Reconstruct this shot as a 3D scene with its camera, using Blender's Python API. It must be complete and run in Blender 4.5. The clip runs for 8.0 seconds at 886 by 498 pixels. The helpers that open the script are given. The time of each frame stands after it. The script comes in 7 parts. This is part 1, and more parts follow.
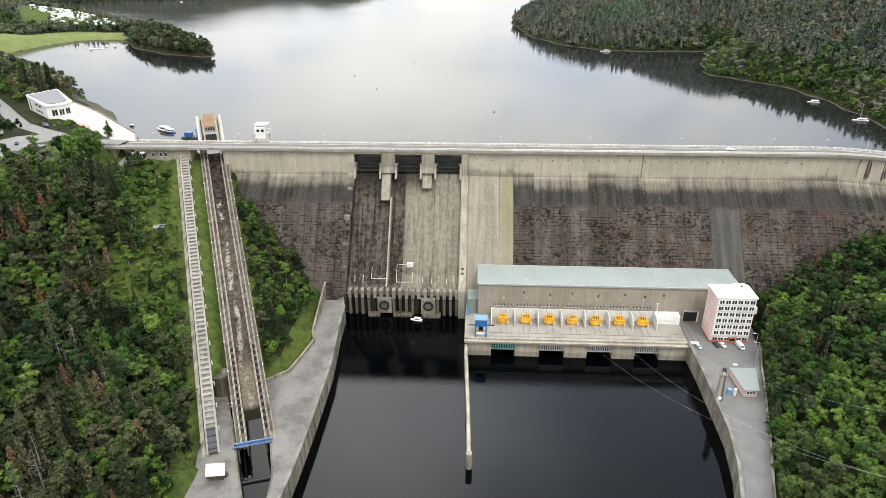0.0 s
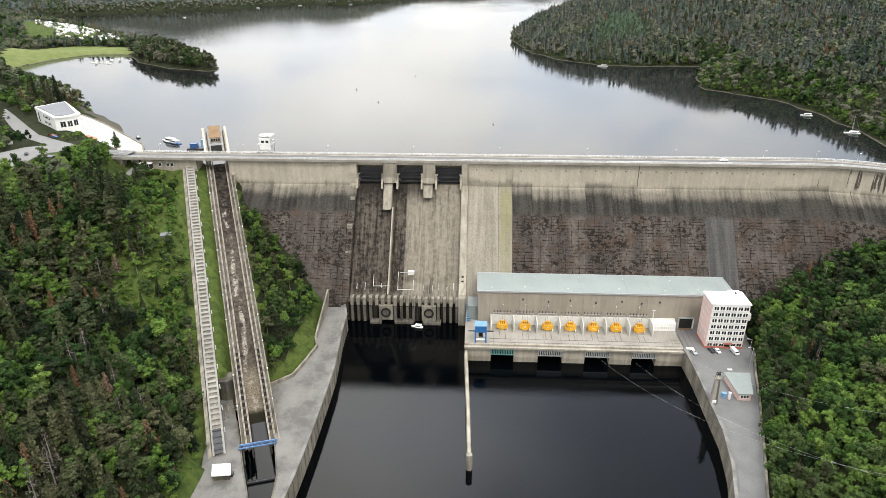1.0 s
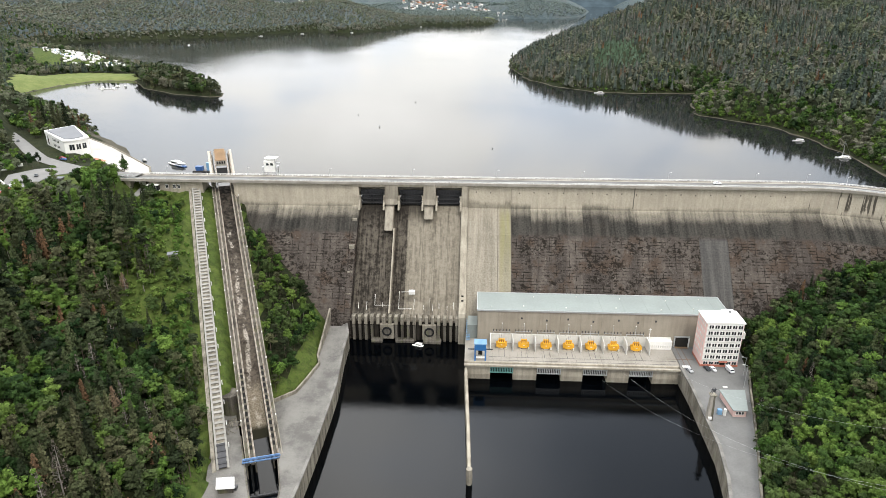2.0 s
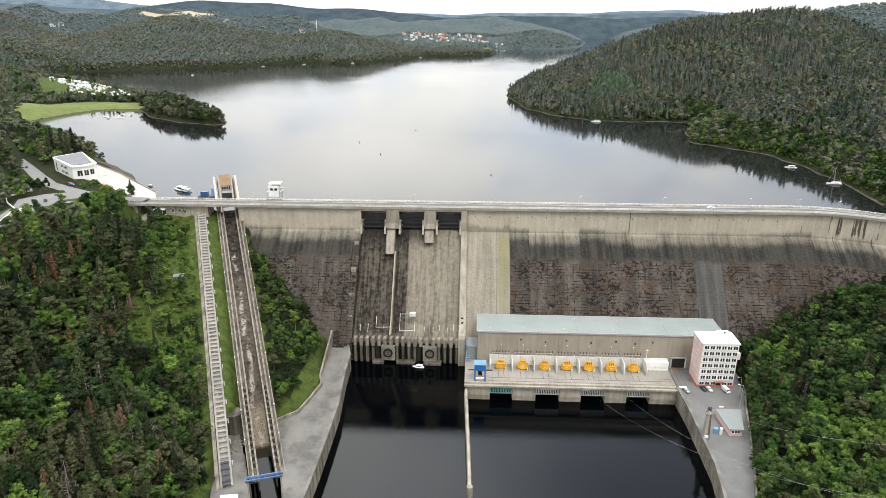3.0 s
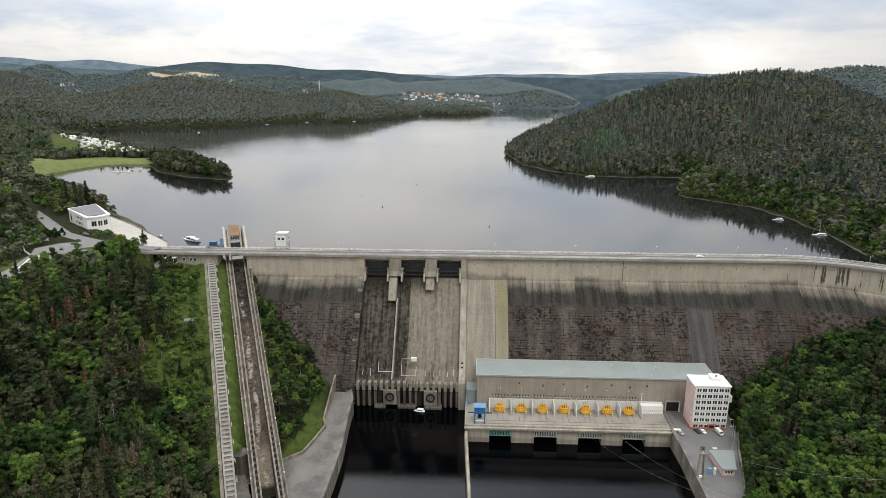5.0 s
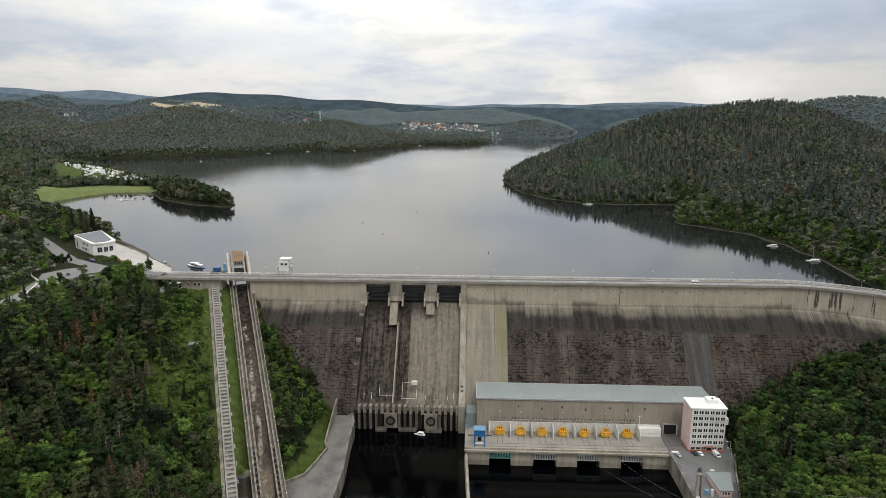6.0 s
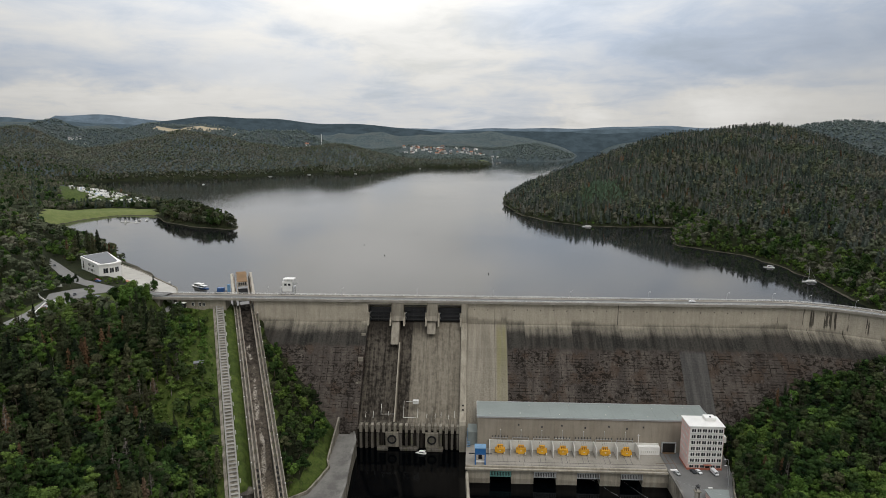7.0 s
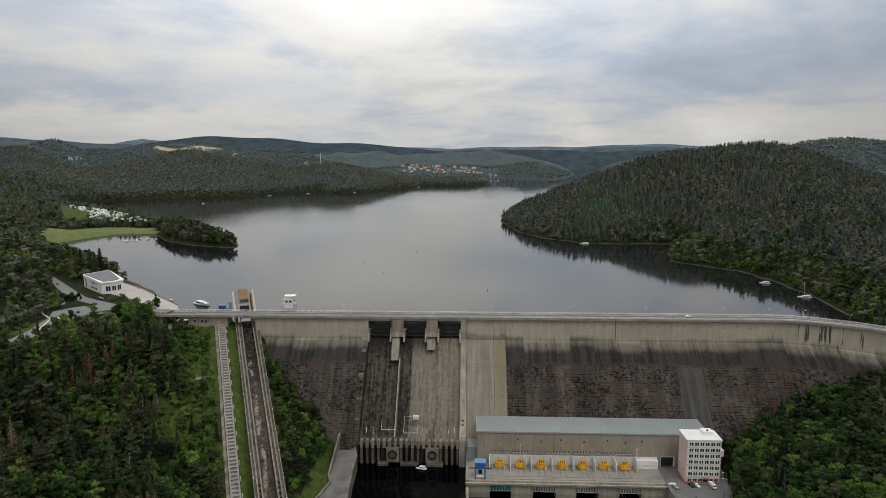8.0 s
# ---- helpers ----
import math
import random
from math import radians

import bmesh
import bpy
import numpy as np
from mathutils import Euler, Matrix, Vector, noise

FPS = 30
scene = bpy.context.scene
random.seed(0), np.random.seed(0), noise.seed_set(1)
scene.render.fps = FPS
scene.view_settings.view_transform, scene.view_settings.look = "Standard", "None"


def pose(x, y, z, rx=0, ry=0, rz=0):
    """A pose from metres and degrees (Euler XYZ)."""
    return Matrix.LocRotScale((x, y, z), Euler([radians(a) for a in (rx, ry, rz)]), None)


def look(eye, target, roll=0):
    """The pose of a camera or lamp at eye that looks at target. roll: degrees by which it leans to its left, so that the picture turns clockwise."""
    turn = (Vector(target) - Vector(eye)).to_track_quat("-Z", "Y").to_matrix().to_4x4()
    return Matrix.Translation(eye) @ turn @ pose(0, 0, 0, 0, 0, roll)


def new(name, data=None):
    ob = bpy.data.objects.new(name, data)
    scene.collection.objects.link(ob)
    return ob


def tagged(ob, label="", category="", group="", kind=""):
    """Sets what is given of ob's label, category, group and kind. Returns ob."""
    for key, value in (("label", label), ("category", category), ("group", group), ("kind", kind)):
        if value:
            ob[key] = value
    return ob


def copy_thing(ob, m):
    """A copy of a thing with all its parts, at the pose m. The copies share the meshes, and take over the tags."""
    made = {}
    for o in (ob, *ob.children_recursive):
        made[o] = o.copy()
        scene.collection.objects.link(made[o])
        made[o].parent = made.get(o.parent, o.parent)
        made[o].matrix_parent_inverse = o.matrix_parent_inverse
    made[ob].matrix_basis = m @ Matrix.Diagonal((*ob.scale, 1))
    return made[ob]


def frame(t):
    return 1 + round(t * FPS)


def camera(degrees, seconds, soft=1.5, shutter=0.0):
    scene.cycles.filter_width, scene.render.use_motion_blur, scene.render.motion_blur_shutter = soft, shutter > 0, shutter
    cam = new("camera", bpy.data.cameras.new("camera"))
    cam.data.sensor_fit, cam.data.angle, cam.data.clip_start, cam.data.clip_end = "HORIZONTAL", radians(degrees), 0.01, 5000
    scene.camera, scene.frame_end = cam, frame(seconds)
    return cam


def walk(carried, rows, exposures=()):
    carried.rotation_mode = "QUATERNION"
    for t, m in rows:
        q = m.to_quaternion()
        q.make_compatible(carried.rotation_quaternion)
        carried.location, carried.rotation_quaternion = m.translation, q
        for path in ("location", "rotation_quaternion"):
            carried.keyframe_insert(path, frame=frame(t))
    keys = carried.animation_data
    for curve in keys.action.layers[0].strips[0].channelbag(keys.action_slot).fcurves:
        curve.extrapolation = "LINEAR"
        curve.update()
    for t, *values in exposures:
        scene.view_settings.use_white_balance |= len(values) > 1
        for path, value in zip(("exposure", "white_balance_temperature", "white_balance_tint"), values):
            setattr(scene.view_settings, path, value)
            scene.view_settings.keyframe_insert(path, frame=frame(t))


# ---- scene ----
cam = camera(69.0, 8.0, soft=0.75)
PATH = [
    (0, (-1.81, -1.025, 182.908), (-1.911, 0.777, 182.045), -0.3),
    (0.5, (-1.952, -5.034, 182.915), (-2.052, -3.223, 182.071), -0.2),
    (1, (-2.137, -9.002, 182.926), (-2.236, -7.182, 182.104), -0.2),
    (1.5, (-2.359, -12.979, 182.952), (-2.457, -11.143, 182.164), -0.1),
    (3, (-2.854, -25.028, 183.084), (-2.949, -23.145, 182.416), -0.0),
    (3.5, (-3.018, -29.021, 183.112), (-3.112, -27.125, 182.485), 0.0),
    (4, (-3.144, -32.992, 183.124), (-3.238, -31.083, 182.538), 0.0),
    (4.5, (-3.241, -36.986, 183.137), (-3.334, -35.064, 182.592), 0.1),
    (6, (-3.517, -49.323, 183.142), (-3.608, -47.369, 182.724), 0.1),
    (6.5, (-3.619, -53.283, 183.145), (-3.712, -51.321, 182.768), 0.1),
    (7, (-3.707, -56.922, 183.13), (-3.799, -54.954, 182.782), 0.1),
    (7.5, (-3.791, -60.084, 183.103), (-3.88, -58.111, 182.79), 0.0),
    (8, (-3.873, -62.926, 183.084), (-3.961, -60.949, 182.792), -0.1),
]
walk(cam, [(t, look(eye, target, roll)) for t, eye, target, roll in PATH],
     exposures=[(0, 1.05), (1.5, 1.07), (3.5, 0.86), (4.5, 0.54), (6.5, -0.02), (8, -0.32)])

# ---- sky and sun: bright broken overcast, brightest ahead of the lens ----
SUN_EL, SUN_AZ = radians(60), radians(155)
SUN_DIR = Vector((math.sin(SUN_AZ) * math.cos(SUN_EL), math.cos(SUN_AZ) * math.cos(SUN_EL), math.sin(SUN_EL)))


class Nodes:
    """A small writer for node trees."""

    def __init__(self, tree):
        self.tree = tree
        tree.nodes.clear()

    def add(self, kind, sockets=None, **props):
        node = self.tree.nodes.new(kind)
        for key, value in props.items():
            setattr(node, key, value)
        for key, value in (sockets or {}).items():
            self.set(node.inputs[key], value)
        return node

    def set(self, socket, value):
        if isinstance(value, bpy.types.NodeSocket):
            self.tree.links.new(value, socket)
        elif isinstance(value, (tuple, list)) and len(value) == 3 and socket.type == "RGBA":
            socket.default_value = (*value, 1.0)
        else:
            socket.default_value = value

    def math(self, op, a, b=0.0, c=0.0, clamp=False):
        node = self.add("ShaderNodeMath", {0: a, 1: b, 2: c}, operation=op, use_clamp=clamp)
        return node.outputs[0]

    def vec(self, op, a, b=(0, 0, 0)):
        node = self.add("ShaderNodeVectorMath", operation=op)
        self.set(node.inputs[0], a)
        self.set(node.inputs[1], b)
        return node.outputs[1] if op in ("DOT_PRODUCT", "LENGTH") else node.outputs[0]

    def mix(self, f, a, b, blend="MIX"):
        node = self.add("ShaderNodeMix", data_type="RGBA", blend_type=blend)
        self.set(node.inputs[0], f)
        self.set(node.inputs[6], a)
        self.set(node.inputs[7], b)
        return node.outputs[2]

    def noise(self, scale, vector=None, detail=4.0, rough=0.55, dist=0.0):
        node = self.add("ShaderNodeTexNoise", {"Scale": scale, "Detail": detail, "Roughness": rough, "Distortion": dist})
        if vector is not None:
            self.set(node.inputs["Vector"], vector)
        return node.outputs["Fac"]

    def step(self, value, lo, hi, a=0.0, b=1.0):
        node = self.add("ShaderNodeMapRange", {"Value": value, "From Min": lo, "From Max": hi, "To Min": a, "To Max": b}, interpolation_type="SMOOTHSTEP")
        return node.outputs[0]

    def scaled(self, vector, sx, sy, sz):
        node = self.add("ShaderNodeMapping", {"Vector": vector, "Scale": (sx, sy, sz)})
        return node.outputs[0]

    def place(self):
        return self.add("ShaderNodeNewGeometry").outputs["Position"]

    def xyz(self, vector):
        return self.add("ShaderNodeSeparateXYZ", {0: vector}).outputs


world = bpy.data.worlds.new("sky")
scene.world = world
world.use_nodes = True
w = Nodes(world.node_tree)
ray = w.add("ShaderNodeTexCoord").outputs["Generated"]
rx, ry, rz = w.xyz(ray)
up = w.math("MAXIMUM", rz, 0.0)
sky = w.add("ShaderNodeTexSky", sky_type="NISHITA", sun_disc=False, sun_elevation=SUN_EL, sun_rotation=SUN_AZ, air_density=1.2, dust_density=2.0)
blue = w.vec("MULTIPLY", sky.outputs[0], (0.09, 0.09, 0.09))
flat = w.math("ADD", up, 0.16)
sheet = w.add("ShaderNodeCombineXYZ", {0: w.math("DIVIDE", rx, flat), 1: w.math("DIVIDE", ry, flat), 2: 0.35}).outputs[0]
big = w.noise(0.7, sheet, 4.0, 0.5, 0.5)
fine = w.noise(2.4, sheet, 7.0, 0.6, 0.4)
cover = w.math("ADD", w.math("MULTIPLY", big, 0.6), w.math("MULTIPLY", fine, 0.4))
# thinner, brighter cloud high over the lake
thin = Vector((-0.10, 0.93, 0.36)).normalized()
toward = w.math("MAXIMUM", w.vec("DOT_PRODUCT", ray, tuple(thin)), 0.0)
glow = w.math("POWER", toward, 7.0)
lum = w.math("ADD", 0.62, w.math("MULTIPLY", glow, 0.44))
# the bearing and height in the sky, bent by the clouds' own unevenness
swirl = w.noise(5.0, ray, 5.0, 0.6)
bearing = w.math("ADD", w.math("ARCTAN2", rx, ry), w.math("MULTIPLY", w.math("SUBTRACT", swirl, 0.5), 0.35))
height = w.math("ADD", rz, w.math("MULTIPLY", w.math("SUBTRACT", w.noise(7.0, w.scaled(ray, 1.0, 1.0, 2.2), 5.0, 0.6), 0.5), 0.10))


def cloud_bank(at, tall, wide, high):
    """How much of a soft bank of cloud, or of a gap, lies in this direction."""
    p = w.math("POWER", w.math("DIVIDE", w.math("SUBTRACT", bearing, at), wide), 2.0)
    q = w.math("POWER", w.math("DIVIDE", w.math("SUBTRACT", height, tall), high), 2.0)
    return w.math("POWER", 2.718, w.math("MULTIPLY", w.math("ADD", p, q), -1.0))


def total(parts):
    out = 0.0
    for amount, bank in parts:
        out = w.math("ADD", out, w.math("MULTIPLY", bank, amount))
    return out


bright = cloud_bank(-0.22, 0.66, 0.30, 0.15)
gaps = total([(0.5, cloud_bank(-0.52, 0.088, 0.34, 0.028)), (0.9, cloud_bank(0.60, 0.13, 0.28, 0.055)), (0.9, cloud_bank(0.32, 0.62, 0.34, 0.16)), (0.5, cloud_bank(0.26, 0.11, 0.16, 0.05)), (0.35, cloud_bank(-0.1, 0.045, 0.3, 0.02))])
heaps = total([(1.0, cloud_bank(0.36, 0.035, 0.085, 0.032)), (0.8, cloud_bank(0.15, 0.025, 0.05, 0.03)), (0.5, cloud_bank(-0.5, 0.05, 0.25, 0.016))])
core = total([(1.0, cloud_bank(-0.12, 0.20, 0.13, 0.09)), (0.5, cloud_bank(-0.02, 0.10, 0.15, 0.05))])
lum = w.math("MULTIPLY", lum, w.step(cover, 0.32, 0.66, 0.90, 1.08))
lum = w.math("ADD", lum, w.math("ADD", w.math("MULTIPLY", core, 0.05), w.math("ADD", w.math("MULTIPLY", heaps, 0.20), w.math("MULTIPLY", gaps, -0.20))))
lum = w.math("ADD", w.math("MULTIPLY", lum, w.step(rz, 0.0, 0.34, 0.83, 1.40)), w.math("MULTIPLY", bright, 2.2))
lum = w.math("MULTIPLY", lum, w.step(rz, 0.30, 1.0, 1.0, 1.5))
tone = w.math("ADD", w.step(cover, 0.38, 0.58, 0.35, 1.0), w.math("SUBTRACT", w.math("ADD", heaps, core), w.math("MULTIPLY", gaps, 1.1)), clamp=True)
thick = w.mix(tone, (0.80, 0.90, 1.06), (1.0, 0.985, 0.95))
cloud = w.vec("MULTIPLY", thick, w.add("ShaderNodeCombineXYZ", {0: lum, 1: lum, 2: lum}).outputs[0])
mixed = w.mix(w.step(cover, 0.30, 0.50, 0.75, 0.97), blue, cloud)
back = w.add("ShaderNodeBackground", {"Color": mixed, "Strength": 1.0})
w.add("ShaderNodeOutputWorld", {"Surface": back.outputs[0]})

sun = new("sun", bpy.data.lights.new("sun", "SUN"))
sun.data.energy, sun.data.angle, sun.data.color = 0.95, radians(14), (1.0, 0.96, 0.9)
sun.matrix_world = look(SUN_DIR * 900, (0, 0, 0))

# ---- materials ----
def material(name, rough=0.8, metal=0.0, spec=0.12):
    m = bpy.data.materials.new(name)
    m.use_nodes = True
    g = Nodes(m.node_tree)
    bsdf = g.add("ShaderNodeBsdfPrincipled", {"Roughness": rough, "Metallic": metal, "Specular IOR Level": spec})
    g.add("ShaderNodeOutputMaterial", {"Surface": bsdf.outputs[0]})
    return m, g, bsdf


def bumped(g, bsdf, height, strength=0.3, distance=0.1):
    g.set(bsdf.inputs["Normal"], g.add("ShaderNodeBump", {"Height": height, "Strength": strength, "Distance": distance}).outputs[0])


def plain(name, colour, rough=0.7, metal=0.0, spread=0.25, scale=1.5, bump=0.15, each=0.12):
    """A worn surface: two sizes of blotches and a little difference from piece to piece."""
    m, g, b = material(name, rough, metal, 0.35 if rough < 0.65 else 0.12)
    at = g.place()
    a, c = g.noise(scale * 0.12, at, 4), g.noise(scale * 1.7, at, 5)
    amount = g.math("ADD", g.math("MULTIPLY", a, 0.6), g.math("MULTIPLY", c, 0.4))
    one = g.add("ShaderNodeObjectInfo").outputs["Random"]
    gain = g.math("ADD", g.step(amount, 0.25, 0.75, 1 - spread, 1 + spread), g.math("MULTIPLY", g.math("SUBTRACT", one, 0.5), each * 2))
    g.set(b.inputs["Base Color"], g.vec("MULTIPLY", g.add("ShaderNodeCombineXYZ", {0: gain, 1: gain, 2: gain}).outputs[0], colour))
    bumped(g, b, c, bump, 0.06)
    return m


def concrete(name, light, dark, streak=0.5, moss=0.0):
    """Weathered concrete: shuttering lifts, rain streaks that run down, blotches."""
    m, g, b = material(name, 0.88)
    at = g.place()
    blot = g.noise(0.09, at, 6, 0.6)
    run = g.noise(1.0, g.scaled(at, 0.55, 0.2, 0.035), 5, 0.6)
    grain = g.noise(1.6, at, 6, 0.65)
    f = g.math("ADD", g.math("MULTIPLY", blot, 1 - streak), g.math("MULTIPLY", run, streak))
    f = g.math("ADD", g.math("MULTIPLY", f, 0.8), g.math("MULTIPLY", grain, 0.2))
    col = g.mix(g.step(f, 0.36, 0.64), dark, light)
    z = g.xyz(at)[2]
    lift = g.math("ABSOLUTE", g.math("SUBTRACT", g.math("FRACT", g.math("DIVIDE", z, 1.5)), 0.5))
    line = g.math("MULTIPLY", g.step(lift, 0.455, 0.5), g.step(blot, 0.4, 0.62))
    col = g.mix(g.math("MULTIPLY", line, 0.35), col, dark)
    if moss:
        col = g.mix(g.math("MULTIPLY", g.step(g.noise(0.2, at, 5), 0.52, 0.66), moss), col, (0.10, 0.115, 0.035))
    g.set(b.inputs["Base Color"], col)
    bumped(g, b, g.math("SUBTRACT", grain, line), 0.3, 0.08)
    return m


def dam_material():
    """The downstream face: pale upper band, dark weathered lower face with leaking lift joints, a clean strip and a mossy seam."""
    m, g, b = material("dam_concrete", 0.9)
    at = g.place()
    x, y, z = g.xyz(at)
    blot = g.noise(0.05, at, 6, 0.6)
    grain = g.noise(1.3, at, 6, 0.65)
    run = g.noise(1.0, g.scaled(at, 0.35, 0.0, 0.03), 5, 0.6, 0.2)
    drip = g.noise(1.0, g.scaled(at, 0.16, 0.0, 0.012), 6, 0.65)
    broad = g.noise(1.0, g.scaled(at, 0.07, 0.0, 0.0), 3, 0.5)
    pale = g.mix(g.step(g.math("ADD", g.math("MULTIPLY", run, 0.35), g.math("ADD", g.math("MULTIPLY", blot, 0.35), g.math("MULTIPLY", grain, 0.3))), 0.36, 0.64), (0.34, 0.302, 0.241), (0.50, 0.450, 0.361))
    pale = g.mix(g.math("MULTIPLY", g.step(g.noise(1.9, at, 5, 0.7), 0.48, 0.72), 0.4), pale, (0.21, 0.187, 0.15))
    # dark weathered face: purple-grey panels that differ from block to block
    cell = g.add("ShaderNodeTexWhiteNoise", {"W": g.math("FLOOR", g.math("DIVIDE", x, 15.0))}, noise_dimensions="1D").outputs["Value"]
    dark = g.mix(cell, (0.062, 0.052, 0.045), (0.112, 0.096, 0.082))
    dark = g.mix(g.step(g.math("ADD", g.math("MULTIPLY", drip, 0.6), g.math("MULTIPLY", blot, 0.4)), 0.36, 0.60), (0.040, 0.033, 0.029), dark)
    # leaking joints between the pours, broken up
    rows = g.math("ABSOLUTE", g.math("SUBTRACT", g.math("FRACT", g.math("DIVIDE", g.math("ADD", z, g.math("MULTIPLY", g.noise(0.7, at, 5, 0.7), 0.75)), 1.35)), 0.5))
    cols = g.math("ABSOLUTE", g.math("SUBTRACT", g.math("FRACT", g.math("DIVIDE", g.math("ADD", x, g.math("MULTIPLY", g.noise(0.6, at, 5, 0.7), 1.1)), 3.7)), 0.5))
    wet = g.noise(0.11, at, 5, 0.7)
    wet2 = g.noise(0.5, at, 4, 0.7)
    leak = g.math("MULTIPLY", g.step(g.math("ADD", g.math("MULTIPLY", wet, 0.65), g.math("MULTIPLY", wet2, 0.35)), 0.43, 0.53), 1.0)
    row_on = g.step(g.noise(1.0, g.scaled(at, 0.16, 0.0, 0.74), 5, 0.8, 0.3), 0.45, 0.56)
    col_on = g.step(g.noise(1.0, g.scaled(at, 0.5, 0.0, 0.16), 4, 0.7, 0.3), 0.43, 0.55)
    seam = g.math("MAXIMUM", g.math("MULTIPLY", g.step(rows, 0.25, 0.36), row_on), g.math("MULTIPLY", g.step(cols, 0.42, 0.465), col_on))
    blotch = g.step(g.noise(0.42, g.scaled(at, 1.0, 0.3, 1.6), 5, 0.7, 0.3), 0.49, 0.56)
    ruin = g.step(g.noise(0.045, at, 3, 0.6), 0.44, 0.54)
    seam = g.math("MULTIPLY", seam, leak)
    seam = g.math("MAXIMUM", seam, g.math("MULTIPLY", g.math("MULTIPLY", blotch, ruin), 0.92))
    below = g.step(z, 55.0, 50.0)
    dark = g.mix(g.math("MULTIPLY", g.step(g.noise(0.33, at, 6, 0.7), 0.46, 0.66), 0.6), dark, (0.034, 0.027, 0.023))
    dark = g.mix(g.math("MULTIPLY", g.step(g.noise(0.12, g.scaled(at, 1.0, 1.0, 0.5), 4, 0.6), 0.5, 0.62), 0.6), dark, (0.058, 0.038, 0.026))
    dark = g.mix(g.math("MULTIPLY", g.step(g.noise(2.2, at, 4, 0.7), 0.5, 0.66), 0.3), dark, (0.150, 0.132, 0.112))
    dark = g.mix(g.math("MULTIPLY", g.math("MULTIPLY", seam, below), 0.95), dark, (0.009, 0.007, 0.005))
    dark = g.mix(g.math("MULTIPLY", g.step(g.noise(0.7, g.scaled(at, 1, 1, 0.25), 4), 0.6, 0.72), 0.3), dark, (0.20, 0.185, 0.165))
    # charcoal band of algae above the leaking joints
    cap = g.step(g.math("ADD", z, g.math("MULTIPLY", g.math("SUBTRACT", drip, 0.5), 7.0)), 50.5, 53.5)
    char = g.mix(g.step(g.math("ADD", g.math("MULTIPLY", run, 0.5), g.math("MULTIPLY", grain, 0.5)), 0.36, 0.66), (0.014, 0.0135, 0.012), (0.062, 0.058, 0.050))
    dark = g.mix(g.math("MULTIPLY", cap, g.step(blot, 0.3, 0.6, 0.75, 1.0)), dark, char)
    # where the pale band ends, ragged
    edge = g.math("ADD", z, g.math("MULTIPLY", g.math("SUBTRACT", drip, 0.5), 3.0))
    edge = g.math("ADD", edge, g.math("MULTIPLY", g.math("SUBTRACT", g.noise(1.0, g.scaled(at, 0.5, 0.0, 0.16), 5, 0.65), 0.5), 3.0))
    edge = g.math("ADD", edge, g.math("MULTIPLY", g.math("SUBTRACT", cell, 0.5), 3.4))
    shade = g.mix(g.step(g.math("ADD", g.math("MULTIPLY", run, 0.6), g.math("MULTIPLY", grain, 0.4)), 0.36, 0.6), (0.085, 0.078, 0.064), (0.20, 0.18, 0.145))
    col = g.mix(g.step(edge, 57.6, 61.6), dark, shade)
    col = g.mix(g.step(edge, 61.8, 66.2), col, pale)
    # single black drips that reach up into the pale band
    spike = g.math("MULTIPLY", g.step(g.noise(1.0, g.scaled(at, 0.45, 0.0, 0.004), 2), 0.69, 0.72), g.step(edge, 67.5, 64.5))
    col = g.mix(g.math("MULTIPLY", spike, 0.85), col, (0.04, 0.034, 0.026))
    # the clean strip beside the chute, and the mossy joint
    strip = g.math("MULTIPLY", g.step(x, -8.0, -7.0), g.step(g.math("ADD", x, g.math("MULTIPLY", grain, 1.0)), 19.4, 18.4))
    strip = g.math("MULTIPLY", strip, g.step(edge, 68.0, 64.5))
    col = g.mix(strip, col, g.mix(g.step(g.math("ADD", g.math("MULTIPLY", run, 0.5), g.math("ADD", g.math("MULTIPLY", grain, 0.5), g.math("MULTIPLY", blot, 0.3))), 0.42, 0.82), (0.14, 0.124, 0.098), (0.315, 0.284, 0.228)))
    moss = g.math("MULTIPLY", g.step(x, 11.2, 12.6), g.step(x, 18.6, 17.6))
    moss = g.math("MULTIPLY", moss, g.step(z, 66.0, 58.0))
    col = g.mix(g.math("MULTIPLY", moss, g.math("MULTIPLY", g.step(z, 10.0, 62.0, 0.2, 0.75), g.step(run, 0.35, 0.6, 0.4, 1.0))), col, (0.19, 0.18, 0.075))
    # black runs on the upper band towards the abutment
    soot = g.math("MULTIPLY", g.step(g.math("ADD", g.noise(1.0, g.scaled(at, 0.42, 0.0, 0.02), 3), g.math("MULTIPLY", grain, 0.10)), 0.645, 0.675), g.step(x, 184.0, 190.0))
    soot = g.math("MULTIPLY", soot, g.step(z, 63.5, 67.0))
    soot = g.math("MULTIPLY", soot, g.step(g.math("ADD", z, g.math("MULTIPLY", grain, 6.0)), 82.0, 77.0))
    col = g.mix(g.math("MULTIPLY", soot, 0.85), col, (0.03, 0.026, 0.022))
    # a newer grey panel
    new_panel = g.math("MULTIPLY", g.math("MULTIPLY", g.step(x, 124.0, 124.8), g.step(x, 140.5, 139.7)), g.step(z, 53.0, 50.0))
    col = g.mix(g.math("MULTIPLY", new_panel, 0.85), col, g.mix(g.step(g.math("ADD", run, g.math("MULTIPLY", grain, 0.6)), 0.6, 1.0), (0.05, 0.05, 0.048), (0.10, 0.096, 0.09)))
    g.set(b.inputs["Base Color"], col)
    bumped(g, b, g.math("SUBTRACT", grain, seam), 0.35, 0.15)
    return m


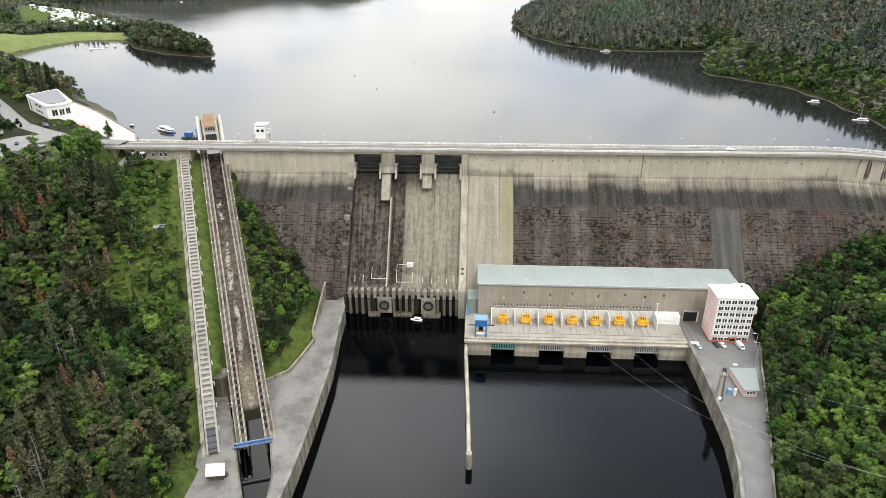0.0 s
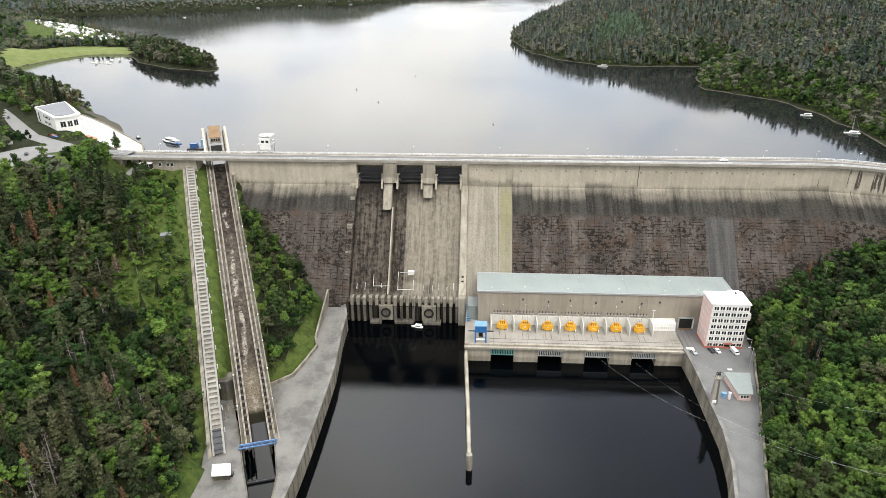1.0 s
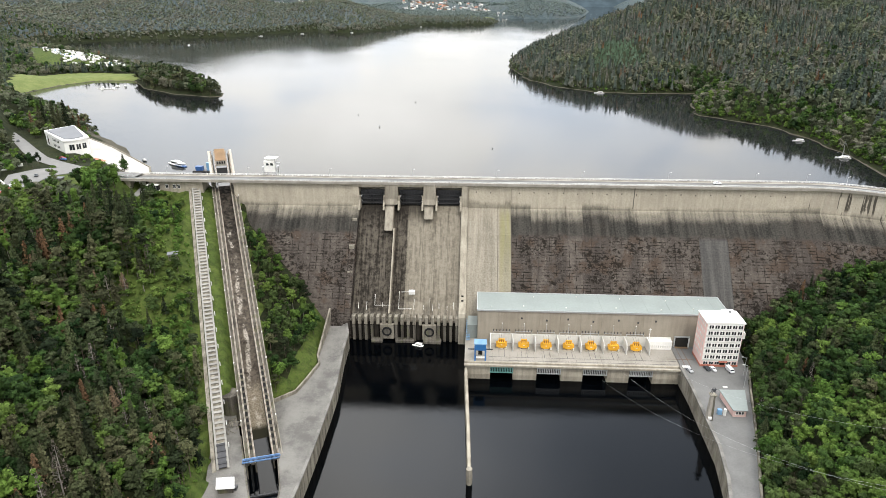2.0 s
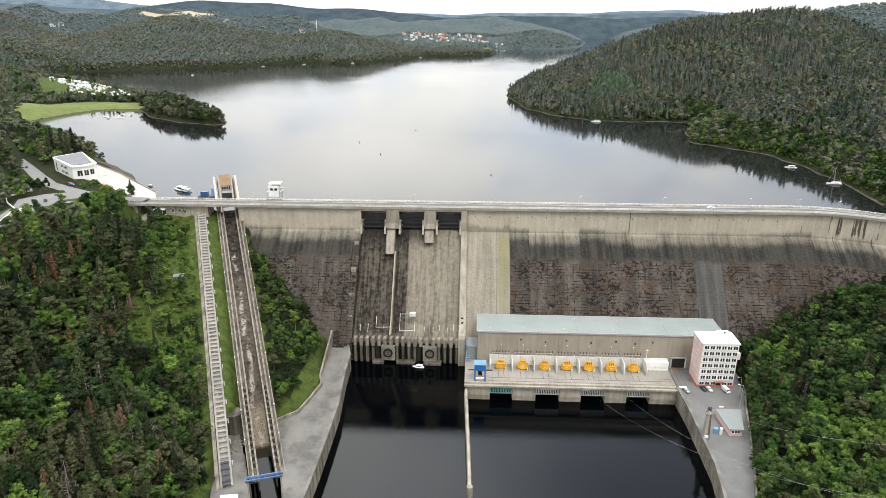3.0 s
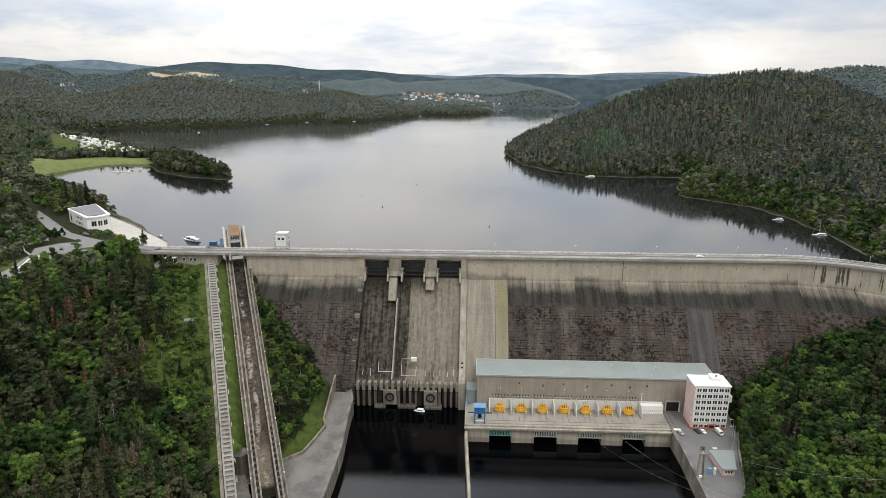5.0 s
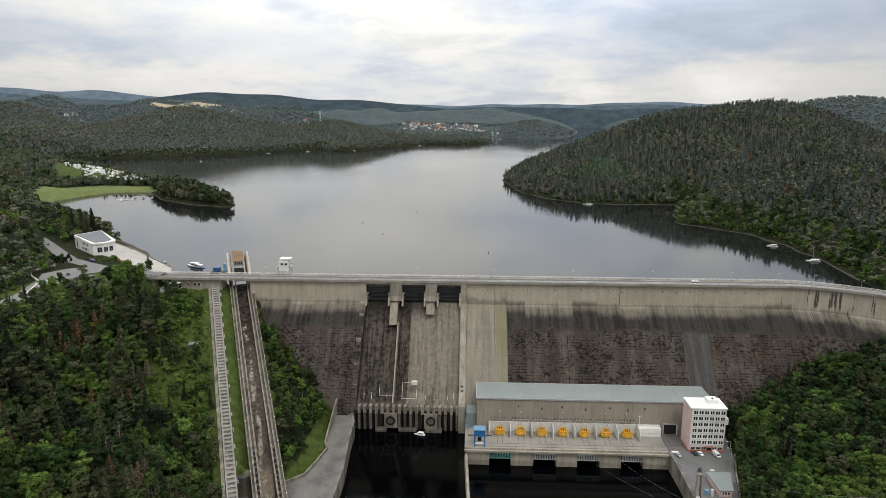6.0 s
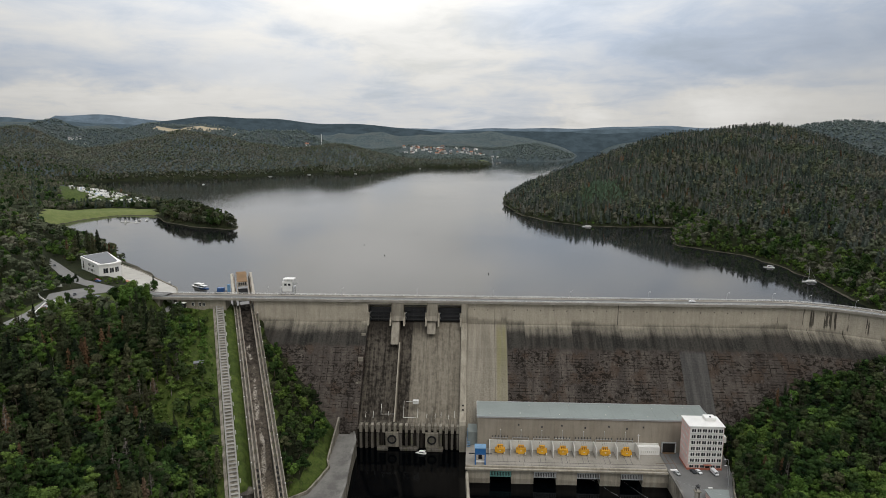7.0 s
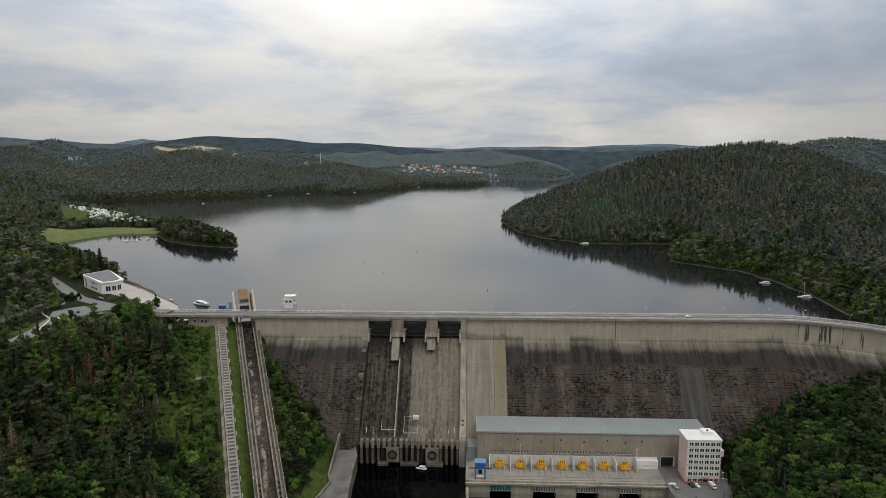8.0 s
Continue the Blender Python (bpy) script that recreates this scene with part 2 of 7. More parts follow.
def chute_material():
    """Spillway concrete, each bay stained differently by the water that leaks from its gate."""
    m, g, b = material("chute_concrete", 0.86)
    at = g.place()
    x, y, z = g.xyz(at)
    run = g.noise(1.0, g.scaled(at, 0.5, 0.04, 0.02), 6, 0.62)
    fine = g.noise(1.0, g.scaled(at, 1.6, 0.2, 0.1), 5, 0.65)
    grain = g.noise(1.2, at, 6, 0.65)
    f = g.math("ADD", g.math("MULTIPLY", run, 0.65), g.math("MULTIPLY", fine, 0.35))
    f = g.math("ADD", g.math("MULTIPLY", f, 0.6), g.math("MULTIPLY", g.noise(0.4, at, 6, 0.7), 0.4))
    pale = g.mix(g.step(f, 0.38, 0.60), (0.120, 0.104, 0.081), (0.238, 0.212, 0.168))
    wet = g.mix(g.step(f, 0.43, 0.59), (0.018, 0.015, 0.012), (0.098, 0.085, 0.068))
    split = g.math("ADD", x, g.math("MULTIPLY", grain, 1.2))
    col = g.mix(g.step(split, -41.6, -40.6), wet, pale)
    # black water marks below the gates
    head = g.math("MULTIPLY", g.step(g.math("ADD", z, g.math("MULTIPLY", run, 26.0)), 66.0, 76.0), g.step(x, -27.0, -28.5))
    col = g.mix(g.math("MULTIPLY", head, 0.8), col, (0.02, 0.017, 0.014))
    low = g.step(g.math("ADD", z, g.math("MULTIPLY", fine, 8.0)), 12.0, 20.0)
    col = g.mix(low, g.mix(g.step(fine, 0.4, 0.62), (0.05, 0.044, 0.036), (0.30, 0.275, 0.225)), col)
    # below the lip: the recess's shade behind the ribs painted near black
    col = g.mix(g.step(z, 11.9, 10.9), col, g.mix(g.step(run, 0.45, 0.62), (0.006, 0.005, 0.004), (0.035, 0.03, 0.025)))
    g.set(b.inputs["Base Color"], col)
    bumped(g, b, grain, 0.3, 0.1)
    return m


def lift_material():
    """The lift's floor: dark and littered above, with lime runs and a paler washed stretch below."""
    m, g, b = material("lift_floor", 0.92)
    at = g.place()
    x, y, z = g.xyz(at)
    mott = g.noise(0.35, at, 6, 0.7)
    fine = g.noise(1.6, at, 5, 0.7)
    across = g.math("ADD", g.vec("DOT_PRODUCT", at, (0.921, 0.389, 0.0)), 5.9)
    along_ = g.vec("DOT_PRODUCT", at, (0.389, -0.921, 0.0))
    run = g.noise(1.0, g.add("ShaderNodeCombineXYZ", {0: g.math("MULTIPLY", across, 0.5), 1: g.math("MULTIPLY", along_, 0.05), 2: 0.0}).outputs[0], 5, 0.7, 0.4)
    wander = g.math("ADD", across, g.math("MULTIPLY", g.math("SUBTRACT", g.noise(0.05, at, 4, 0.6), 0.5), 7.0))
    dark = g.mix(g.step(mott, 0.4, 0.62), (0.012, 0.010, 0.008), (0.06, 0.05, 0.04))
    mid = g.mix(g.step(g.math("ADD", mott, g.math("MULTIPLY", fine, 0.4)), 0.5, 0.85), (0.034, 0.028, 0.023), (0.130, 0.110, 0.088))
    col = g.mix(g.step(g.math("ADD", z, g.math("MULTIPLY", mott, 10.0)), 62.0, 44.0), dark, mid)
    pale = g.mix(g.step(fine, 0.38, 0.66), (0.15, 0.125, 0.09), (0.36, 0.31, 0.24))
    col = g.mix(g.step(g.math("ADD", z, g.math("MULTIPLY", mott, 12.0)), 21.0, 16.5), col, pale)
    stripe = g.math("MULTIPLY", g.step(g.math("ABSOLUTE", wander), 1.5, 0.5), g.math("MULTIPLY", g.step(g.noise(0.13, at, 6, 0.75), 0.47, 0.56), g.step(fine, 0.36, 0.58)))
    lime = g.math("MULTIPLY", g.math("MAXIMUM", g.math("MULTIPLY", g.step(run, 0.62, 0.70), 0.5), stripe), g.step(z, 60.0, 54.0))
    col = g.mix(g.math("MULTIPLY", lime, 0.8), col, (0.55, 0.50, 0.43))
    col = g.mix(g.step(z, 3.5, 2.0), col, (0.03, 0.028, 0.018))
    g.set(b.inputs["Base Color"], col)
    bumped(g, b, fine, 0.5, 0.15)
    return m


def ground_material(name, a, b_, c, scale):
    m, g, b = material(name, 0.95, 0.0, 0.1)
    at = g.place()
    n1, n2, n3 = g.noise(scale, at, 6, 0.6), g.noise(scale * 7, at, 5, 0.65), g.noise(scale * 0.18, at, 3)
    col = g.mix(g.step(n1, 0.35, 0.65), a, b_)
    col = g.mix(g.math("MULTIPLY", g.step(n2, 0.45, 0.72), 0.7), col, c)
    col = g.mix(g.math("MULTIPLY", g.step(n3, 0.42, 0.7), 0.45), col, a)
    g.set(b.inputs["Base Color"], col)
    bumped(g, b, g.math("ADD", n2, n1), 0.6, 0.5)
    return m


def leaf_material(name, a, b_, c, spread=1.0, each=0.56):
    """Leaves: hue differs from tree to tree, from stand to stand and a little from leaf to leaf."""
    m, g, b = material(name, 0.8, 0.0, 0.06)
    geo = g.add("ShaderNodeNewGeometry")
    own = g.add("ShaderNodeAttribute", attribute_name="tree_hue").outputs["Fac"]
    tree = g.math("FRACT", g.math("ADD", own, g.add("ShaderNodeObjectInfo").outputs["Random"]))
    other = g.math("FRACT", g.math("MULTIPLY", tree, 7.31))
    stand = g.noise(0.018, geo.outputs["Position"], 3, 0.5)
    isle = geo.outputs["Random Per Island"]
    col = g.mix(tree, a, b_)
    col = g.mix(g.math("MULTIPLY", g.step(g.math("ADD", stand, g.math("MULTIPLY", g.math("SUBTRACT", other, 0.5), 0.25)), 0.45, 0.65), 0.6), col, c)
    gain = g.math("ADD", 1.0 - spread / 2, g.math("MULTIPLY", isle, spread))
    gain = g.math("MULTIPLY", gain, g.math("ADD", 1.0 - each / 2, g.math("MULTIPLY", other, each)))
    col = g.vec("MULTIPLY", col, g.add("ShaderNodeCombineXYZ", {0: gain, 1: gain, 2: gain}).outputs[0])
    g.set(b.inputs["Base Color"], col)
    return m


def canopy_material(name, a, b_, c):
    """Close-set crowns seen from afar: clumps, stands of one kind, rounded relief."""
    m, g, b = material(name, 0.9, 0.0, 0.06)
    at = g.place()
    crown = g.add("ShaderNodeTexVoronoi", {"Vector": at, "Scale": 0.085}).outputs
    n1, n2 = g.noise(0.009, at, 5, 0.65), g.noise(0.3, at, 4, 0.7)
    each_ = g.xyz(crown["Color"])[0]
    col = g.mix(g.step(g.math("ADD", g.math("MULTIPLY", each_, 0.6), g.math("MULTIPLY", n2, 0.4)), 0.25, 0.75), a, b_)
    col = g.mix(g.math("MULTIPLY", g.step(n1, 0.46, 0.62), 0.6), col, c)
    g.set(b.inputs["Base Color"], col)
    bumped(g, b, g.math("SUBTRACT", n2, g.math("MULTIPLY", crown["Distance"], 0.16)), 1.0, 5.0)
    return m


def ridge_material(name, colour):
    """A plain far backdrop that glows, its haze put into the emission colour."""
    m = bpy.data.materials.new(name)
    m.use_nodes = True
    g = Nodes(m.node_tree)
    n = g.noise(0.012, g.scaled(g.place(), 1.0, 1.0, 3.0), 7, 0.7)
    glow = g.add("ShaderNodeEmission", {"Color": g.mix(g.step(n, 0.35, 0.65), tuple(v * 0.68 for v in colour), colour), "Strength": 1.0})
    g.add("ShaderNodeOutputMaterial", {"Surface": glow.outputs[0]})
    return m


def water_material(name, body, scale, strength, rough, spec=0.5, lee=False):
    """Water with long low ripples, in patches; lee: smooth where the wooded bank keeps the wind off."""
    m, g, b = material(name, rough, 0.0, spec)
    b.inputs["IOR"].default_value = 1.33
    at = g.place()
    x, y, z = g.xyz(at)
    calm = g.noise(scale, g.scaled(at, 1.0, 0.55, 1.0), 4, 0.6, 0.4)
    small = g.noise(scale * 4.2, at, 3, 0.6)
    patch = g.step(g.noise(0.006, g.scaled(at, 0.55, 1.0, 1.0), 4, 0.6, 0.6), 0.42, 0.6)
    amount = g.math("ADD", 0.25, g.math("MULTIPLY", patch, 0.75))
    if lee:
        edge = g.math("ADD", x, g.math("MULTIPLY", g.math("SUBTRACT", g.noise(0.03, g.scaled(at, 1.0, 0.4, 1.0), 5, 0.65), 0.5), 90.0))
        still = g.math("MULTIPLY", g.step(edge, 105.0, 165.0), g.math("MULTIPLY", g.step(y, 1000.0, 850.0), g.step(y, 340.0, 420.0)))
        amount = g.math("MULTIPLY", amount, g.math("SUBTRACT", 1.0, g.math("MULTIPLY", still, 0.88)))
    height = g.math("MULTIPLY", g.math("ADD", calm, g.math("MULTIPLY", small, 0.4)), amount)
    g.set(b.inputs["Base Color"], g.mix(patch, body, tuple(v * 1.25 for v in body)))
    bumped(g, b, height, strength, 0.25)
    return m


def glass_material(name, tint):
    m, g, b = material(name, 0.08, 0.0, 0.6)
    at = g.place()
    g.set(b.inputs["Base Color"], g.mix(g.noise(0.8, at, 2), tint, tuple(v * 0.4 for v in tint)))
    return m


M = {
    "dam": dam_material(),
    "chute": chute_material(),
    "concrete": concrete("pale_concrete", (0.40, 0.365, 0.295), (0.22, 0.195, 0.155)),
    "concrete_worn": concrete("worn_concrete", (0.30, 0.275, 0.225), (0.10, 0.088, 0.07), 0.65, 0.15),
    "concrete_dark": concrete("dark_concrete", (0.17, 0.155, 0.13), (0.045, 0.04, 0.034), 0.6, 0.3),
    "pier": concrete("pier_concrete", (0.33, 0.30, 0.245), (0.17, 0.15, 0.12), 0.6),
    "quay": concrete("quay_concrete", (0.235, 0.225, 0.205), (0.105, 0.10, 0.092), 0.1),
    "deck": concrete("deck_concrete", (0.36, 0.335, 0.295), (0.23, 0.212, 0.182), 0.1),
    "lift_floor": lift_material(),
    "hall": concrete("hall_wall", (0.34, 0.302, 0.245), (0.25, 0.22, 0.176), 0.45),
    "asphalt": plain("asphalt", (0.145, 0.143, 0.138), 0.9, 0, 0.18, 0.9, 0.2),
    "road": plain("pale_road", (0.185, 0.182, 0.175), 0.9, 0, 0.15, 0.8, 0.2),
    "roof": plain("roof_sheet", (0.215, 0.24, 0.228), 0.6, 0, 0.12, 0.5, 0.1),
    "white": plain("white_paint", (0.76, 0.75, 0.72), 0.6, 0, 0.1, 1.0, 0.1),
    "offwhite": plain("grey_white_paint", (0.60, 0.59, 0.55), 0.65, 0, 0.16, 1.2, 0.15),
    "pink": plain("pink_render", (0.66, 0.47, 0.43), 0.85, 0, 0.08, 0.7, 0.1),
    "red": plain("red_plinth", (0.36, 0.13, 0.09), 0.8, 0, 0.15, 0.9, 0.1),
    "terracotta": plain("terracotta", (0.42, 0.19, 0.12), 0.8, 0, 0.2, 1.2, 0.2),
    "yellow": plain("yellow_enamel", (0.66, 0.345, 0.03), 0.45, 0, 0.16, 2.0, 0.1),
    "blue": plain("blue_enamel", (0.03, 0.14, 0.36), 0.5, 0, 0.2, 1.5, 0.1),
    "paleblue": plain("pale_blue_enamel", (0.16, 0.30, 0.46), 0.5, 0, 0.2, 1.5, 0.1),
    "gateblue": plain("gate_blue_enamel", (0.10, 0.19, 0.36), 0.5, 0, 0.25, 1.5, 0.1),
    "teal": plain("teal_enamel", (0.12, 0.27, 0.25), 0.5, 0, 0.2, 1.5, 0.1),
    "track": plain("grey_beam", (0.27, 0.26, 0.235), 0.85, 0, 0.22, 0.8, 0.2),
    "steel": plain("dark_steel", (0.055, 0.055, 0.058), 0.55, 0.3, 0.3, 1.2, 0.15),
    "rust": plain("rusty_steel", (0.13, 0.085, 0.06), 0.8, 0.2, 0.35, 1.2, 0.2),
    "galv": plain("galvanised_steel", (0.50, 0.51, 0.51), 0.45, 0.4, 0.12, 1.5, 0.1),
    "rail": plain("weathered_beam", (0.40, 0.37, 0.315), 0.8, 0, 0.2, 0.8, 0.2),
    "black": plain("black_rubber", (0.02, 0.02, 0.02), 0.8, 0, 0.2, 2, 0.1),
    # near black that paints the shade inside openings
    "dark_inside": plain("interior_shade", (0.03, 0.028, 0.026), 0.9, 0, 0.2, 1, 0.1),
    "wood": plain("brown_timber", (0.20, 0.13, 0.075), 0.8, 0, 0.3, 1.5, 0.2),
    "carred": plain("red_car_paint", (0.35, 0.02, 0.02), 0.3, 0.1, 0.05),
    "carwhite": plain("white_car_paint", (0.75, 0.75, 0.75), 0.3, 0.0, 0.05),
    "cardark": plain("dark_car_paint", (0.03, 0.035, 0.04), 0.3, 0.1, 0.05),
    "carsilver": plain("silver_car_paint", (0.42, 0.43, 0.44), 0.3, 0.4, 0.05),
    "carblue": plain("blue_car_paint", (0.05, 0.12, 0.3), 0.3, 0.1, 0.05),
    "glass": glass_material("window_glass", (0.035, 0.04, 0.045)),
    "solar": plain("grey_roof_panel", (0.17, 0.175, 0.185), 0.75, 0, 0.1, 1, 0.05),
    "sand": plain("pale_gravel", (0.46, 0.44, 0.40), 0.95, 0, 0.12, 0.8, 0.2),
    "bark": plain("bark", (0.095, 0.075, 0.058), 0.95, 0, 0.3, 2.0, 0.3),
    "birch": plain("birch_bark", (0.215, 0.20, 0.18), 0.9, 0, 0.3, 2.0, 0.3),
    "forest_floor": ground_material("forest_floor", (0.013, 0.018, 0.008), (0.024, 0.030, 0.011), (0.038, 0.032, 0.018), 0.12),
    "grass": ground_material("rough_grass", (0.032, 0.054, 0.012), (0.074, 0.108, 0.022), (0.115, 0.100, 0.042), 0.3),
    "meadow": ground_material("mown_meadow", (0.105, 0.135, 0.042), (0.150, 0.175, 0.060), (0.185, 0.180, 0.085), 0.1),
    "field": ground_material("ripe_field", (0.36, 0.305, 0.21), (0.43, 0.37, 0.27), (0.30, 0.26, 0.18), 0.01),
    "shore": ground_material("stony_shore", (0.065, 0.060, 0.044), (0.105, 0.092, 0.070), (0.045, 0.050, 0.026), 0.2),
    # far canopy, bluish and lifted: air haze painted into the base colour
    "hazed_wood": canopy_material("hazed_woodland", (0.062, 0.084, 0.090), (0.088, 0.112, 0.114), (0.098, 0.112, 0.108)),
    "conifer": leaf_material("conifer_needles", (0.008, 0.014, 0.007), (0.050, 0.064, 0.028), (0.068, 0.064, 0.034)),
    "broadleaf": leaf_material("broad_leaves", (0.010, 0.024, 0.008), (0.044, 0.082, 0.021), (0.060, 0.078, 0.027), 0.8),
    "fresh": leaf_material("fresh_leaves", (0.042, 0.088, 0.017), (0.090, 0.145, 0.029), (0.084, 0.114, 0.028), 0.8),
    # dull kinds of foliage, lifted further for the haze on the hills
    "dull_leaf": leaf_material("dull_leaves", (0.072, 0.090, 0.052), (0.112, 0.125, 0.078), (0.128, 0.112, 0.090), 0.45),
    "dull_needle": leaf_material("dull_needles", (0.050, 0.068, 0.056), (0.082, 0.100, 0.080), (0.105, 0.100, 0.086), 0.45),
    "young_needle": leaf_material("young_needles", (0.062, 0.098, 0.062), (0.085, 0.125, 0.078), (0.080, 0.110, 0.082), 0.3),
    # foliage of the farthest stands, haze painted in as pale blue-grey
    "hazed_leaf": leaf_material("hazed_leaves", (0.098, 0.115, 0.086), (0.124, 0.138, 0.104), (0.142, 0.126, 0.104), 0.2, 0.2),
    "hazed_needle": leaf_material("hazed_needles", (0.108, 0.138, 0.134), (0.130, 0.158, 0.148), (0.130, 0.148, 0.132), 0.12, 0.12),
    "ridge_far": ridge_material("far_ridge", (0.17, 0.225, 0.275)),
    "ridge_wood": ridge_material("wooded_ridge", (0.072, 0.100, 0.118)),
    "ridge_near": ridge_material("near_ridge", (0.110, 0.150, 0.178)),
    "dry": leaf_material("dry_needles", (0.095, 0.058, 0.032), (0.140, 0.082, 0.044), (0.105, 0.082, 0.058), 0.8),
    "greywood": leaf_material("bare_twigs", (0.080, 0.067, 0.058), (0.115, 0.098, 0.086), (0.085, 0.073, 0.06)),
    "lake": water_material("lake_water", (0.010, 0.011, 0.011), 0.35, 0.23, 0.06, 0.5, True),
    "river": water_material("river_water", (0.0005, 0.0008, 0.0012), 0.6, 0.11, 0.02, 0.24),
}

# ---- helpers for meshes ----
def add_box(bm, x0, x1, y0, y1, z0, z1, m=None):
    made = bmesh.ops.create_cube(bm, size=1.0, matrix=Matrix.Translation(((x0 + x1) / 2, (y0 + y1) / 2, (z0 + z1) / 2)) @ Matrix.Diagonal((x1 - x0, y1 - y0, z1 - z0, 1)))
    if m is not None:
        bmesh.ops.transform(bm, matrix=m, verts=made["verts"])
    return made["verts"]


def add_rod(bm, a, b, r, sides=6, r2=None):
    a, b = Vector(a), Vector(b)
    turn = (b - a).to_track_quat("Z", "Y").to_matrix().to_4x4()
    m = Matrix.Translation((a + b) / 2) @ turn
    return bmesh.ops.create_cone(bm, cap_ends=True, segments=sides, radius1=r, radius2=r if r2 is None else r2, depth=(b - a).length, matrix=m)["verts"]


def add_tube(bm, points, r, sides=5):
    """One bent tube through the points."""
    rings = []
    for i, p in enumerate(points):
        d = (Vector(points[min(i + 1, len(points) - 1)]) - Vector(points[max(i - 1, 0)])).normalized()
        side = d.cross(Vector((0, 0, 1))).normalized()
        top = side.cross(d)
        rings.append([bm.verts.new(Vector(p) + (side * math.cos(a) + top * math.sin(a)) * r) for a in (k / sides * math.tau for k in range(sides))])
    for p, q in zip(rings, rings[1:]):
        for k in range(sides):
            bm.faces.new((p[k], p[(k + 1) % sides], q[(k + 1) % sides], q[k]))


def add_beam(bm, a, b, wide, tall):
    """A square beam from a to b, its middle on the line."""
    a, b = Vector(a), Vector(b)
    d = (b - a).normalized()
    side = d.cross(Vector((0, 0, 1))).normalized()
    top = side.cross(d).normalized()
    v = [bm.verts.new(p + side * s * wide / 2 + top * u * tall / 2) for p in (a, b) for s, u in ((-1, -1), (1, -1), (1, 1), (-1, 1))]
    for f in ((0, 1, 2, 3), (7, 6, 5, 4), (0, 4, 5, 1), (1, 5, 6, 2), (2, 6, 7, 3), (3, 7, 4, 0)):
        bm.faces.new([v[i] for i in f])


def add_prism(bm, outline, z0, z1):
    """An upright block over a plan outline; z1 may be a function of (x, y)."""
    f = z1 if callable(z1) else (lambda x, y: z1)
    low = [bm.verts.new((x, y, z0)) for x, y in outline]
    high = [bm.verts.new((x, y, f(x, y))) for x, y in outline]
    n = len(outline)
    bm.faces.new(low[::-1])
    bm.faces.new(high)
    for i in range(n):
        j = (i + 1) % n
        bm.faces.new((low[i], low[j], high[j], high[i]))


def add_extrusion(bm, profile, x0, x1, shift=None):
    """A (y, z) profile drawn along x from x0 to x1; shift(x) moves it in y."""
    s = shift or (lambda x: 0.0)
    a = [bm.verts.new((x0, y + s(x0), z)) for y, z in profile]
    b = [bm.verts.new((x1, y + s(x1), z)) for y, z in profile]
    n = len(profile)
    bm.faces.new(a)
    bm.faces.new(b[::-1])
    for i in range(n):
        j = (i + 1) % n
        bm.faces.new((a[j], a[i], b[i], b[j]))


def mesh_of(name, bm, mats, smooth=False):
    bmesh.ops.recalc_face_normals(bm, faces=bm.faces[:])
    me = bpy.data.meshes.new(name)
    bm.to_mesh(me)
    bm.free()
    for m in mats if isinstance(mats, (list, tuple)) else [mats]:
        me.materials.append(M[m])
    if smooth:
        me.polygons.foreach_set("use_smooth", [True] * len(me.polygons))
    return me


def part(name, bm, mat, parent, label="", smooth=False):
    ob = new(name, mesh_of(name, bm, mat, smooth))
    ob.parent = parent
    return tagged(ob, label) if label else ob


def solid(name, bm, mat, label, category, group="", kind="", smooth=False):
    return tagged(new(name, mesh_of(name, bm, mat, smooth)), label, category, group, kind)


def empty(name, label, category, group="", kind="", at=(0, 0, 0), turn=0):
    ob = new(name)
    ob.empty_display_size = 0.5
    ob.matrix_world = pose(*at, 0, 0, turn)
    return tagged(ob, label, category, group, kind)


def box_part(name, parent, mat, x0, x1, y0, y1, z0, z1, label="", bevel=0.0):
    bm = bmesh.new()
    add_box(bm, x0, x1, y0, y1, z0, z1)
    if bevel:
        bmesh.ops.bevel(bm, geom=bm.edges[:], offset=bevel, segments=1, affect="EDGES")
    return part(name, bm, mat, parent, label)


def sheet_mesh(name, verts, faces, mats, index=None):
    me = bpy.data.meshes.new(name)
    verts, faces = np.asarray(verts, np.float32), np.asarray(faces, np.int32)
    n, k = faces.shape
    me.vertices.add(len(verts))
    me.vertices.foreach_set("co", verts.ravel())
    me.loops.add(n * k)
    me.loops.foreach_set("vertex_index", faces.ravel())
    me.polygons.add(n)
    me.polygons.foreach_set("loop_start", np.arange(0, n * k, k, dtype=np.int32))
    me.polygons.foreach_set("loop_total", np.full(n, k, np.int32))
    for m in mats:
        me.materials.append(M[m])
    if index is not None:
        me.polygons.foreach_set("material_index", np.asarray(index, np.int32))
    me.update(calc_edges=True)
    return me


# ---- the lie of the land ----
LAKE_Z, QUAY_Z, ROAD_Z = 67.0, 9.0, 79.0
